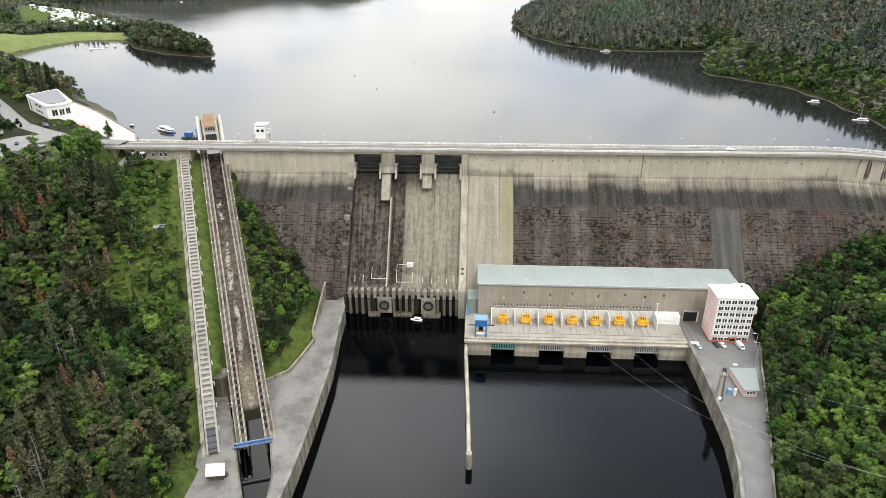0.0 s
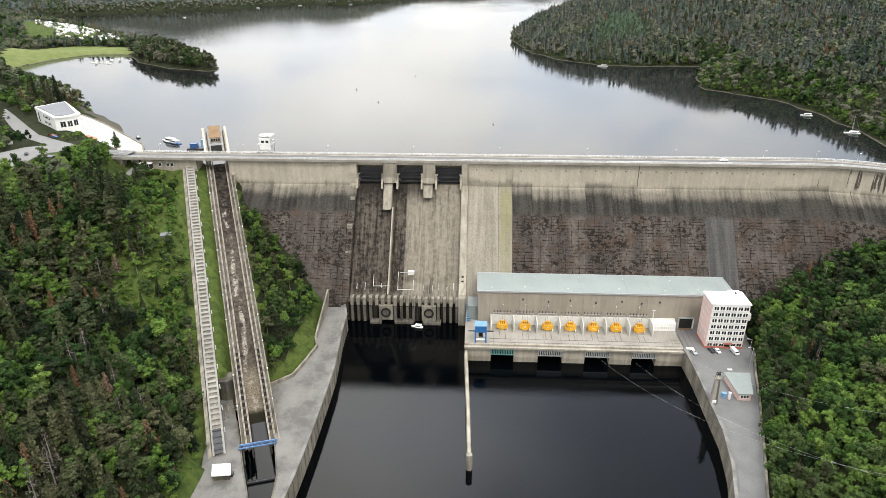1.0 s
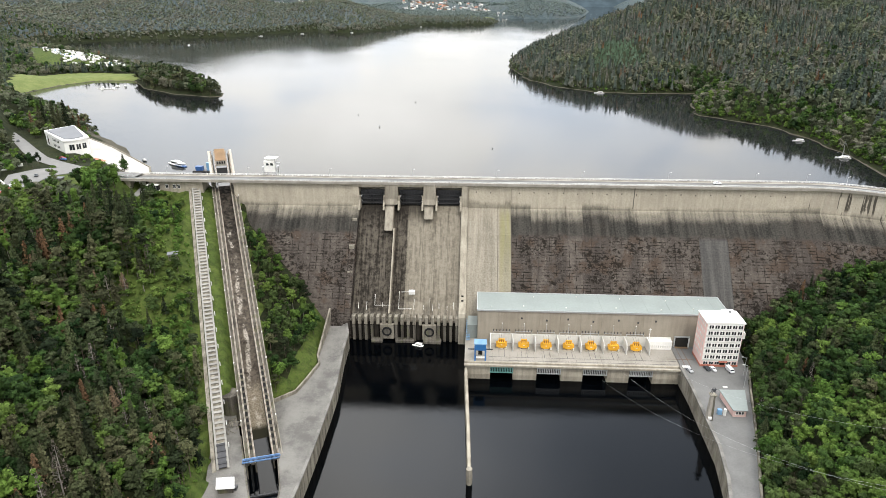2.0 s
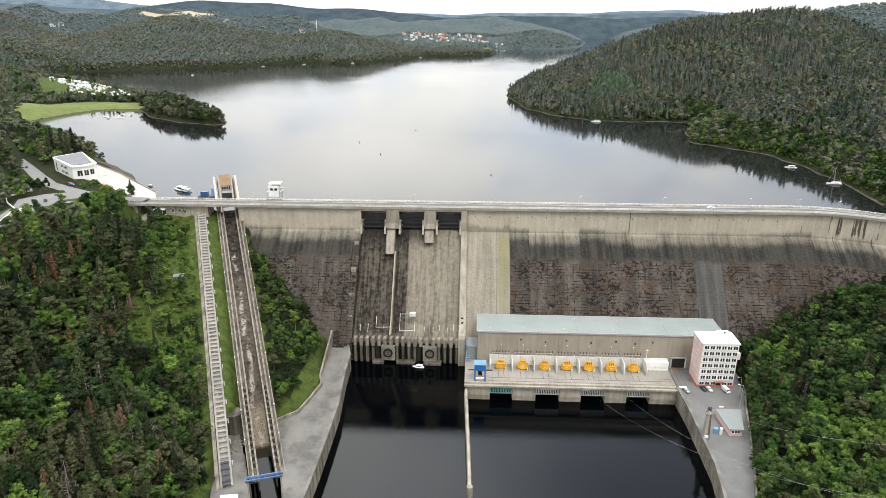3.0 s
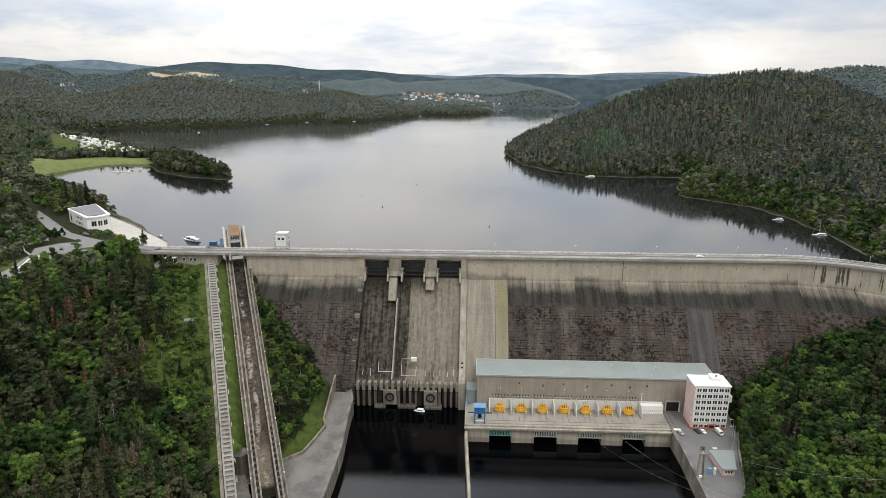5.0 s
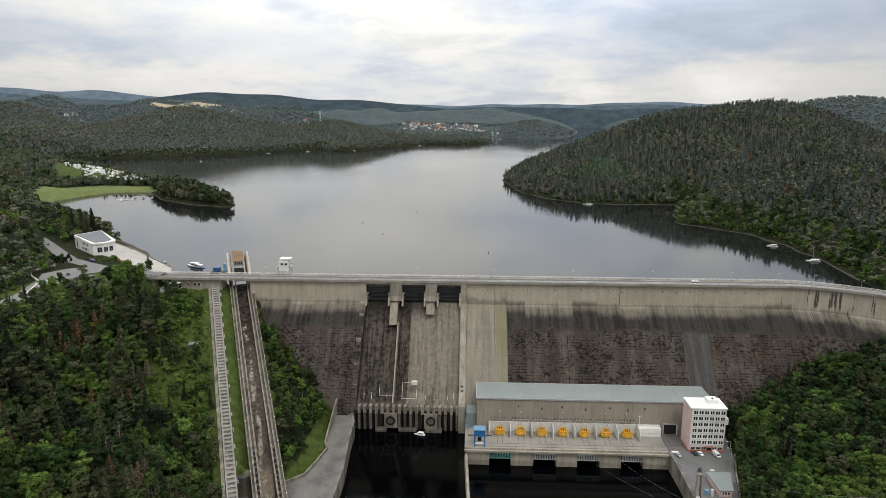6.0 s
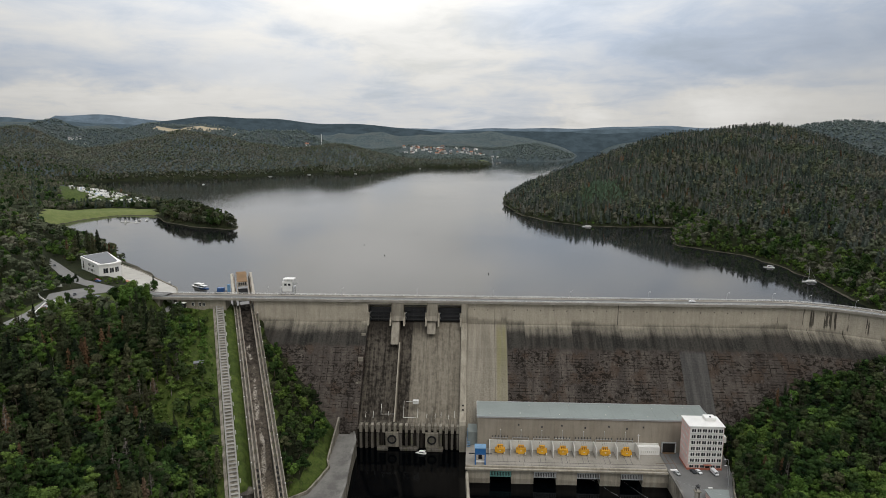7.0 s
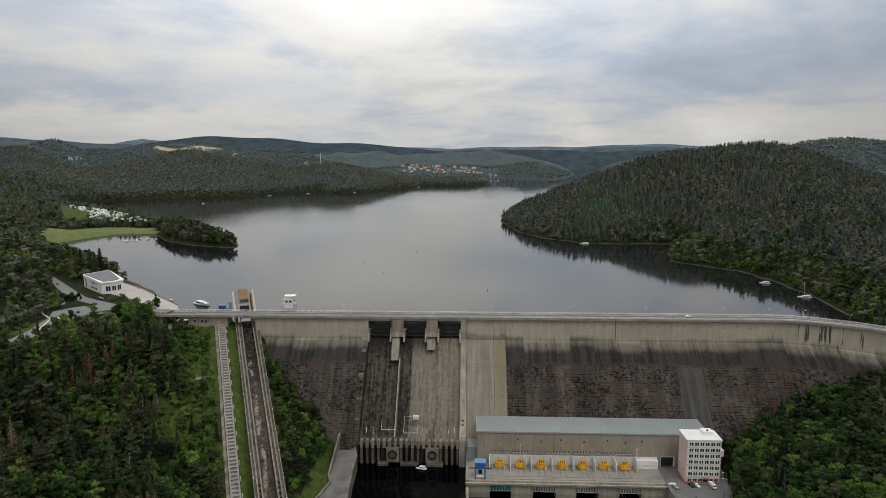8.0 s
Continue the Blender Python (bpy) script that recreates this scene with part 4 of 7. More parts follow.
# gates and their recesses
for (x0, x1), low in zip(BAYS, (66.6, 65.0, 66.0)):
    gate = empty("spillway_gate", "black steel radial gate between pale concrete piers", "gate", "spillway gates")
    bm = bmesh.new()
    n = 8
    arc = [(351.5 - 2.6 * math.cos((i / n - 0.45) * 1.9), 63.0 + 9.2 * i / n) for i in range(n + 1)]
    for i in range(n):
        (ya, za), (yb, zb) = arc[i], arc[i + 1]
        v = [bm.verts.new(p) for p in ((x0 + 0.15, ya, za), (x1 - 0.15, ya, za), (x1 - 0.15, yb, zb), (x0 + 0.15, yb, zb))]
        bm.faces.new(v)
    bmesh.ops.remove_doubles(bm, verts=bm.verts[:], dist=0.001)
    bmesh.ops.solidify(bm, geom=bm.faces[:], thickness=0.25)
    part("gate_leaf", bm, "steel", gate)
    for z in (64.8, 67.2, 69.6):
        box_part("gate_girder", gate, "steel", x0 + 0.3, x1 - 0.3, 347.6, 348.7, z - 0.3, z + 0.3)
    for i in range(9):
        x = x0 + 0.9 + i * (x1 - x0 - 1.8) / 8
        box_part("gate_rib", gate, "steel", x - 0.12, x + 0.12, 347.9, 348.8, 63.4, 71.6)
    for x in (x0 + 1.4, x1 - 1.4):
        bm = bmesh.new()
        s = -1 if x < (x0 + x1) / 2 else 1
        for z in (65.4, 69.4):
            add_rod(bm, (x, 348.2, z), (x + s * 0.9, 343.6, 68.6), 0.28, 6)
        part("gate_arm", bm, "galv", gate)
    # crosswise beam over the opening and the dark space behind
    box_part("gate_hoist_beam", gate, "steel", x0 + 0.05, x1 - 0.05, 350.0, 350.9, 73.4, 74.3)
for x0, x1 in BAYS:
    bm = bmesh.new()
    add_box(bm, x0, x1, 343.8, 353.8, 75.6, TOP_Z - 0.02)
    add_box(bm, x0, x1, 352.6, 353.8, 58, 75.6)
    part("lintel", bm, "concrete", dam)
    for x, s in ((x0, 1), (x1, -1)):
        bm = bmesh.new()
        v = [(343.2, 70.0), (343.2, 67.5), (341.0, 65.0), (340.0, 62.5), (346.0, 62.5), (346.0, 70.0)]
        add_extrusion(bm, v, x - 0.02 * s, x + s * 1.0)
        part("corbel", bm, "concrete", dam)

# ---- crest: road deck, kerbs, rails ----
crest = empty("crest_road", "pale roadway along the dam crest with white railings", "road", kind="structure")
xs = [-214.0, -190.0, -163.0] + [-163.0 + 12 * i for i in range(1, 29)] + [185.0, 192.0, 199.0, 206.0, 213.0, 220.0, 227.0, 234.0, 241.0, 248.0, 256.0, 266.0]
xs = sorted(set(xs))


def strip(name, y0, y1, z0, z1, mat, parent=crest, a=-214.0, b=266.0, label=""):
    """A band along the crest that follows its bend."""
    bm = bmesh.new()
    use = [x for x in xs if a <= x <= b]
    rings = []
    for x in use:
        s = crest_shift(x)
        rings.append([bm.verts.new((x, y + s, z)) for y, z in ((y0, z0), (y1, z0), (y1, z1), (y0, z1))])
    for p, q in zip(rings, rings[1:]):
        for i in range(4):
            bm.faces.new((p[i], p[(i + 1) % 4], q[(i + 1) % 4], q[i]))
    bm.faces.new(rings[0])
    bm.faces.new(rings[-1][::-1])
    return part(name, bm, mat, parent, label)


strip("deck_slab", 343.2, 355.2, 77.0, 77.9, "deck")
strip("roadway", 346.0, 352.6, 77.86, 78.02, "asphalt")
strip("kerb", 343.2, 343.9, 77.85, 78.45, "deck")
strip("footway", 343.92, 346.0, 77.86, 78.14, "deck")
strip("kerb", 354.5, 355.2, 77.85, 78.45, "deck")
strip("footway", 352.6, 354.48, 77.86, 78.14, "deck")
for y, mat in ((343.6, "galv"), (354.8, "white"), (346.1, "galv")):
    rail = empty("railing", "white tubular steel railing along the dam crest", "railing", "crest railings")
    top = 0.95 if y != 346.1 else 0.55
    zb = 78.4 if y != 346.1 else 78.1
    for h in ((0.32, 0.64, top) if y != 346.1 else (top,)):
        bm = bmesh.new()
        add_tube(bm, [(p, y + crest_shift(p), zb + h) for p in xs], 0.10 if h == top else 0.06)
        part("rail", bm, mat, rail)
    bm = bmesh.new()
    add_box(bm, -0.08, 0.08, -0.08, 0.08, 0, top)
    post = mesh_of("post", bm, mat)
    for i in range(118):
        x = -213 + i * 4.0
        ob = new("post", post)
        ob.location = (x, y + crest_shift(x), zb)
        ob.parent = rail

# left wing with the underpass
wing = empty("wing_wall", "concrete wing of the dam with small windows beside the boat lift", "wall", kind="structure")
box_part("wall_block", wing, "concrete", -197.5, -177.0, 345.2, 354.0, 60, 76.98)
box_part("wall_block", wing, "concrete", -177.0, -164.8, 345.0, 354.0, 56, 76.98)
box_part("abutment_block", wing, "concrete", -216.0, -209.0, 345.2, 354.0, 64, 76.98)
box_part("inner_wall", wing, "concrete_dark", -209.0, -197.5, 351, 354.0, 64, 76.98)
box_part("grey_door", wing, "offwhite", -206.5, -202.4, 350.6, 351.0, 70.1, 74.6)
for x in (-186.5, -182.0, -179.4):
    win = box_part("window_frame", wing, "white", x - 0.9, x + 0.9, 344.98, 345.3, 72.4, 74.8)
    box_part("pane", win, "glass", x - 0.75, x - 0.06, 344.92, 345.1, 72.6, 74.6)
    box_part("pane", win, "glass", x + 0.06, x + 0.75, 344.92, 345.1, 72.6, 74.6)
porch = empty("glazed_porch", "white glazed porch against the concrete wing wall", "porch")
box_part("porch_base", porch, "white", -197.4, -191.0, 342.6, 345.2, 68, 71.4)
for i in range(5):
    box_part("porch_pane", porch, "glass", -197.2 + i * 1.26, -196.2 + i * 1.26, 342.7, 345.1, 71.5, 74.6)
    box_part("porch_mullion", porch, "white", -197.4 + i * 1.26, -197.2 + i * 1.26, 342.6, 345.2, 71.4, 74.7)
box_part("porch_roof", porch, "white", -197.7, -190.7, 342.2, 345.2, 74.7, 75.1)

# weep holes below the crest, drawn as dark blocks with painted inner shade
for k in range(22):
    x = -2.0 + 8.4 * k
    if abs(x - 15) > 4:
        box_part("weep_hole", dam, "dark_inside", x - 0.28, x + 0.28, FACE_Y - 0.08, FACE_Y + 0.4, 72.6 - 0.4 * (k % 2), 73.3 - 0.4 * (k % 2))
bm = bmesh.new()
add_box(bm, 88.95, 89.45, FACE_Y - 0.05, FACE_Y + 0.5, 64.0, 76.6)
part("joint_cover", bm, "concrete_dark", dam)

# ---- powerhouse platform ----
PILLARS = [(-5.8, 6.6), (18.0, 29.8), (41.8, 52.7), (64.7, 75.5), (87.0, 100.4)]
platform = empty("platform", "pale concrete platform over dark draft tube openings", "platform", kind="structure")
box_part("deck", platform, "deck", -6.4, 101.0, 263.0, 300.0, 7.6, QUAY_Z)
# shade of the draft tube recess put into this wall's colour
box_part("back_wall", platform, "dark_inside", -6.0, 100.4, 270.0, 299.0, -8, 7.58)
for x0, x1 in PILLARS:
    bm = bmesh.new()
    add_extrusion(bm, [(270.0, 7.58), (261.3, 7.58), (261.1, 3.0), (261.5, 0.6), (262.0, -5), (270.0, -5)], x0, x1)
    bmesh.ops.bevel(bm, geom=[e for e in bm.edges if abs(e.verts[0].co.x - e.verts[1].co.x) < 0.01], offset=0.15, segments=1, affect="EDGES")
    part("pillar", bm, "concrete", platform)
box_part("walkway", platform, "deck", -6.4, 101.2, 260.3, 262.98, 7.75, 8.6)
box_part("edge_beam", platform, "concrete", -6.5, 101.3, 259.7, 260.4, 8.3, 9.25, bevel=0.06)
box_part("step_beam", platform, "concrete", -6.4, 101.0, 262.2, 263.2, 8.6, 9.5, bevel=0.05)
for (a0, a1), (b0, b1), mat in zip(PILLARS, PILLARS[1:], ("teal", "galv", "galv", "galv")):
    grille = empty("trash_rack", "steel rack of upright bars in a draft tube opening", "rack", "draft tube racks")
    box_part("top_rail", grille, mat, a1, b0, 260.7, 261.1, 7.2, 7.7)
    box_part("bottom_rail", grille, mat, a1, b0, 260.7, 261.1, 4.3, 4.7)
    n = 14
    for i in range(n):
        x = a1 + 0.35 + i * (b0 - a1 - 0.7) / (n - 1)
        box_part("bar", grille, mat, x - 0.2, x + 0.2, 260.65, 261.1, 4.3, 7.6)

# ---- powerhouse ----
hall = empty("powerhouse", "long beige concrete powerhouse with a flat grey roof", "building")
HX0, HX1, HY0, HY1, HZ = 0.0, 128.8, 283.2, 303.4, 28.0
for i in range(12):
    a, b = HX0 + i * (HX1 - HX0) / 12, HX0 + (i + 1) * (HX1 - HX0) / 12
    box_part("wall_panel", hall, "hall", a + 0.03, b - 0.03, HY0 + 0.02 * (i % 2), HY0 + 1.0, QUAY_Z - 0.5, HZ - 0.3)
box_part("back_wall", hall, "hall", HX0, HX1, HY1 - 1, HY1, QUAY_Z - 0.5, HZ - 0.3)
box_part("side_wall", hall, "hall", HX0, HX0 + 0.8, HY0 + 1.0, HY1 - 1, QUAY_Z - 0.5, HZ - 0.3)
box_part("side_wall", hall, "hall", HX1 - 0.8, HX1, HY0 + 1.0, HY1 - 1, QUAY_Z - 0.5, HZ - 0.3)
box_part("roof", hall, "roof", HX0 - 0.2, HX1 + 0.2, HY0 - 0.2, HY1 + 0.2, HZ - 0.3, HZ)
box_part("roof_edge", hall, "galv", HX0 - 0.5, HX1 + 0.5, HY0 - 0.5, HY0 - 0.2, HZ - 0.6, HZ + 0.3)
box_part("roof_edge", hall, "galv", HX0 - 0.5, HX1 + 0.5, HY1 + 0.2, HY1 + 0.5, HZ - 0.6, HZ + 0.3)
box_part("roof_edge", hall, "galv", HX0 - 0.5, HX0 - 0.2, HY0 - 0.2, HY1 + 0.2, HZ - 0.6, HZ + 0.3)
box_part("roof_edge", hall, "galv", HX1 + 0.2, HX1 + 0.5, HY0 - 0.2, HY1 + 0.2, HZ - 0.6, HZ + 0.3)
for i in range(11):
    box_part("roof_seam", hall, "roof", 6 + i * 11.7, 6.12 + i * 11.7, HY0, HY1, HZ, HZ + 0.07)
for x, y in ((7, 286.5), (24, 288), (30, 299), (46, 287), (53, 300), (72, 288), (76, 299), (95, 287), (100, 298), (112, 289), (118, 300)):
    box_part("roof_vent", hall, "offwhite", x - 0.22, x + 0.22, y - 0.22, y + 0.22, HZ, HZ + 0.5)
box_part("wing_block", hall, "roof", -5.4, -0.1, 286.5, 297.0, QUAY_Z - 0.3, 17.0)
# dark plate painting the shade inside the gateway
box_part("gateway", hall, "dark_inside", 103.0, 109.8, 283.0, 283.21, 9.1, 14.6)
box_part("gateway_frame", hall, "galv", 102.4, 103.0, 282.6, 283.25, 9.0, 15.0)
box_part("gateway_frame", hall, "galv", 102.4, 110.4, 282.6, 283.25, 14.6, 15.2)
box_part("gateway_frame", hall, "white", 109.8, 110.4, 282.6, 283.25, 9.0, 14.6)
box_part("gateway_floor", hall, "wood", 103.1, 109.7, 281.2, 282.9, 9.02, 9.12)
for k, x in enumerate((23, 36, 47, 60, 73, 83, 92)):
    box_part("wall_vent", hall, "steel", x - 0.4, x + 0.4, HY0 - 0.25, HY0 + 0.01, 23.0 - (k % 2), 24.0 - (k % 2))

# ---- office block ----
OX0, OX1, OY0, OY1, OZ = 110.6, 128.6, 264.6, 277.2, 33.6
office = empty("office_block", "pink and white seven storey office block beside the powerhouse", "building")
box_part("body", office, "pink", OX0, OX1, OY0 + 0.3, OY1, QUAY_Z - 0.6, OZ - 0.6)
box_part("front_frame", office, "white", OX0 + 0.5, OX1 - 0.3, OY0, OY0 + 0.3, QUAY_Z + 3.2, OZ - 0.6)
box_part("plinth", office, "red", OX0 - 0.12, OX1 + 0.12, OY0 - 0.12, OY1, QUAY_Z - 0.5, QUAY_Z + 1.0)
box_part("roof", office, "white", OX0 - 0.35, OX1 + 0.35, OY0 - 0.35, OY1 + 0.35, OZ - 0.6, OZ)
box_part("roof_hut", office, "white", OX1 - 8.0, OX1 - 2.4, OY0 + 6.0, OY0 + 10.8, OZ, OZ + 1.9, bevel=0.15)
box_part("roof_vent", office, "steel", OX1 - 5.6, OX1 - 4.8, OY0 + 6.8, OY0 + 7.6, OZ + 1.9, OZ + 2.5)
ROWS_N, STOREY = 6, 3.33
for r in range(ROWS_N):
    z = QUAY_Z + 4.6 + r * STOREY
    box_part("parapet_band", office, "offwhite", OX0 + 0.55, OX1 - 0.35, OY0 - 0.05, OY0 + 0.02, z - 1.35, z - 0.35)
    for c in range(6):
        x = OX0 + 1.2 + c * 2.78
        win = box_part("window", office, "white", x, x + 2.36, OY0 - 0.1, OY0 + 0.05, z - 0.15, z + 1.85)
        for h in (0.10, 1.22):
            box_part("pane", win, "glass", x + h + 0.08, x + h + 0.92, OY0 - 0.16, OY0, z + 0.02, z + 1.72)
    for c in range(5):
        y = OY0 + 1.4 + c * 2.2
        box_part("side_window", office, "offwhite", OX0 - 0.06, OX0 + 0.02, y, y + 1.1, z, z + 1.5)
for c in range(6):
    if c in (3,):
        continue
    x = OX0 + 1.2 + c * 2.78
    win = box_part("window", office, "white", x, x + 2.3, OY0 + 0.1, OY0 + 0.35, QUAY_Z + 1.1, QUAY_Z + 2.8)
    for h in (0.1, 1.2):
        box_part("pane", win, "glass", x + h, x + h + 0.95, OY0 + 0.05, OY0 + 0.3, QUAY_Z + 1.25, QUAY_Z + 2.65)
box_part("door", office, "dark_inside", OX0 + 9.4, OX0 + 11.8, OY0 + 0.05, OY0 + 0.35, QUAY_Z, QUAY_Z + 2.7)
box_part("canopy", office, "red", OX0 + 8.6, OX0 + 12.6, OY0 - 1.0, OY0 + 0.3, QUAY_Z + 2.8, QUAY_Z + 3.05)
box_part("side_annex", office, "offwhite", OX1, OX1 + 3.4, OY0 + 5.0, OY1 - 2, QUAY_Z + 13.0, QUAY_Z + 16.4)
box_part("annex_post", office, "concrete", OX1 + 0.6, OX1 + 2.6, OY0 + 6.0, OY1 - 3, QUAY_Z - 1, QUAY_Z + 13.0)

# ---- quays, roads and river walls ----
R_EDGE = [(100.6, 263.0), (100.8, 243.7), (100.0, 223.6), (99.2, 202.6), (96.2, 184.0), (91.5, 167.0), (84.0, 140.0), (74.0, 60.0)]
R_IN = [(84.0, 60.0), (94.0, 140.0), (102.5, 168.0), (113.5, 200.0), (121.5, 225.0), (127.5, 245.0), (134.0, 263.0), (138.0, 300.0), (101.0, 300.0)]
quay = empty("quay_right", "grey asphalt yard and riverside road on a concrete quay", "quay", kind="structure")
bm = bmesh.new()
add_prism(bm, R_EDGE + R_IN, -6, QUAY_Z)
part("yard", bm, "asphalt", quay)


def along(points, step):
    """Points at even steps along a line in plan, with their headings."""
    out, carry = [], 0.0
    for a, b in zip(points, points[1:]):
        a, b = Vector(a), Vector(b)
        n = (b - a).length
        t = carry
        while t < n:
            p = a + (b - a) * (t / n)
            out.append((p.x, p.y, math.degrees(math.atan2(b.y - a.y, b.x - a.x))))
            t += step
        carry = t - n
    return out


def ribbon(name, points, width, z0, z1, mat, parent, label=""):
    """A wall or kerb of that width along a line in plan; heights may be functions of (x, y)."""
    bm = bmesh.new()
    rings = []
    for i, p in enumerate(points):
        a = Vector(points[max(i - 1, 0)])
        b = Vector(points[min(i + 1, len(points) - 1)])
        n = Vector((a.y - b.y, b.x - a.x)).normalized() * width / 2
        lo, hi = [z(*p) if callable(z) else z for z in (z0, z1)]
        rings.append([bm.verts.new((p[0] + s * n.x, p[1] + s * n.y, z)) for s, z in ((-1, lo), (1, lo), (1, hi), (-1, hi))])
    for p, q in zip(rings, rings[1:]):
        for i in range(4):
            bm.faces.new((p[i], p[(i + 1) % 4], q[(i + 1) % 4], q[i]))
    bm.faces.new(rings[0])
    bm.faces.new(rings[-1][::-1])
    return part(name, bm, mat, parent, label)


ribbon("river_wall", R_EDGE, 1.0, -6, QUAY_Z + 0.1, "concrete_worn", quay)
ribbon("coping", R_EDGE, 1.3, QUAY_Z + 0.1, QUAY_Z + 0.9, "quay", quay)
for x, y, a in along(R_EDGE, 6.0):
    ob = box_part("buttress", quay, "concrete_worn", -0.45, 0.45, -0.55, 0.55, -6, QUAY_Z - 0.4)
    ob.matrix_world = pose(x, y, 0, 0, 0, a)
ribbon("bank_wall", R_IN[:7], 0.8, 7, QUAY_Z + 1.4, "concrete_worn", quay)

L_EDGE = [(-74.0, 302.0), (-70.3, 288.0), (-69.5, 269.0), (-66.9, 240.0), (-66.7, 219.0), (-66.7, 199.0), (-67.0, 182.0), (-67.4, 170.0), (-68.2, 159.0), (-70.0, 140.0), (-72.0, 60.0)]
BASIN_R = [(-90.0, 213.0), (-80.5, 190.5), (-73.6, 170.0), (-72.0, 158.0), (-73.0, 140.0), (-75.0, 60.0)]
BASIN_L = [(-99.0, 199.6), (-92.0, 183.7), (-87.0, 172.0), (-80.5, 158.0), (-80.5, 140.0), (-82.0, 60.0)]
left = empty("quay_left", "broad pale concrete quay beside the spillway pool", "quay", kind="structure")
bm = bmesh.new()
add_prism(bm, L_EDGE + BASIN_R[::-1] + [(-94.0, 223.0), (-84.0, 232.0), (-81.0, 245.0), (-78.5, 256.5), (-81.0, 263.0), (-83.0, 302.0)], -6, QUAY_Z)
part("quay_slab", bm, "quay", left)
ribbon("river_wall", L_EDGE, 0.9, -6, QUAY_Z + 0.05, "concrete_worn", left)
ribbon("coping", L_EDGE, 1.2, QUAY_Z + 0.05, QUAY_Z + 0.75, "quay", left)
for x, y, a in along(L_EDGE, 5.0):
    ob = box_part("buttress", left, "concrete_dark", -0.35, 0.35, -0.55, 0.5, -6, QUAY_Z - 0.3)
    ob.matrix_world = pose(x, y, 0, 0, 0, a)
bm = bmesh.new()
add_prism(bm, BASIN_L + [(-104.0, 60.0), (-103.0, 150.0), (-102.0, 169.0), (-108.0, 190.0), (-114.0, 214.0), (-108.0, 218.0), (-103.5, 209.0)], -6, QUAY_Z)
part("landing_slab", bm, "quay", left)
BANK_L = [(-82.5, 301.0), (-81.0, 263.0), (-78.6, 256.3), (-81.0, 244.0), (-84.0, 231.5), (-93.5, 222.5)]
ribbon("bank_wall", BANK_L, 0.9, 6, lambda x, y: QUAY_Z + 1.6 + 7.0 * max(0, (y - 262) / 40), "concrete_worn", left)
# rounded dark abutment between the two slopes, with rubble washed out below it
bm = bmesh.new()
add_rod(bm, (-108.6, 216.5, 3.0), (-108.6, 216.5, 18.6), 3.9, 20)
part("round_abutment", bm, "concrete_dark", left, "dark rounded concrete abutment")
bm = bmesh.new()
r_ = random.Random(12)
for k in range(90):
    a, q = r_.uniform(0, math.tau), r_.uniform(0, 1) ** 0.6
    x, y, sz = -104.6 + 4.0 * q * math.cos(a), 205.5 + 6.5 * q * math.sin(a), r_.uniform(0.2, 0.5)
    bmesh.ops.create_icosphere(bm, subdivisions=1, radius=sz, matrix=pose(x, y, QUAY_Z + 1.2 * (1 - q), 40 * a, 30 * a, 50 * q) @ Matrix.Diagonal((1, 0.7, 0.55, 1)))
solid("rubble_heap", bm, "concrete_worn", "pale broken stone washed out onto the landing", "rubble", kind="stuff")
# the long thin guide wall between the two pools
guide = empty("guide_wall", "long thin weathered concrete guide wall in the water", "wall", kind="structure")
ribbon("wall", [(-5.6, 261.0), (-4.6, 235.0), (-3.6, 210.0), (-2.9, 187.0)], 1.7, -6, 6.2, "concrete_worn", guide)
ribbon("wall_cap", [(-5.6, 261.0), (-4.6, 235.0), (-3.6, 210.0), (-2.9, 187.0)], 1.1, 6.2, 6.9, "concrete", guide)
bm = bmesh.new()
add_rod(bm, (-2.85, 186.6, -6), (-2.85, 186.6, 7.4), 1.25, 12)
part("wall_head", bm, "concrete_worn", guide)

# ---- boat lift ----
def on_way(a, b, s, o, dz=0.0):
    """A point on a straight way: s along it, o metres to its left, dz above it."""
    d = b - a
    n = math.hypot(d[0], d[1])
    return Vector((a[0] + d[0] * s + d[1] / n * o, a[1] + d[1] * s - d[0] / n * o, a[2] + d[2] * s + dz))


def lift_at(s, o, dz=0.0):
    return on_way(RAMP_TOP, RAMP_END, s, o - 0.6, dz)


def way_slab(name, point, s0, s1, o0, o1, low, high, mat, parent, steps=1, label=""):
    """A slab along a way; low and high may be functions of s that give heights above the way's line."""
    bm = bmesh.new()
    rings = []
    for i in range(steps + 1):
        s = s0 + (s1 - s0) * i / steps
        lo, hi = [f(s) if callable(f) else f for f in (low, high)]
        rings.append([bm.verts.new(point(s, o, z)) for o, z in ((o0, lo), (o1, lo), (o1, hi), (o0, hi))])
    for p, q in zip(rings, rings[1:]):
        for i in range(4):
            bm.faces.new((p[i], p[(i + 1) % 4], q[(i + 1) % 4], q[i]))
    bm.faces.new(rings[0])
    bm.faces.new(rings[-1][::-1])
    return part(name, bm, mat, parent, label)


def line_z(s):
    return RAMP_TOP[2] + (RAMP_END[2] - RAMP_TOP[2]) * s


lift = empty("boat_lift", "long sloping concrete boat lift with four pale rail beams", "boat lift", kind="structure")
way_slab("floor", lift_at, -0.02, 1.12, -3.3, 3.3, lambda s: ramp_floor(s) - line_z(s) - 1.0, lambda s: ramp_floor(s) - line_z(s), "lift_floor", lift, 20, "stained concrete floor with pale lime streaks")
for o in (-5.5, -3.6, 3.6, 5.5):
    way_slab("rail_beam", lift_at, -0.2, 1.0, o - 0.27, o + 0.27, -1.3, 0.0, "rail", lift, 10)
    way_slab("rail", lift_at, -0.2, 1.0, o - 0.09, o + 0.09, 0.0, 0.2, "rust", lift, 1)
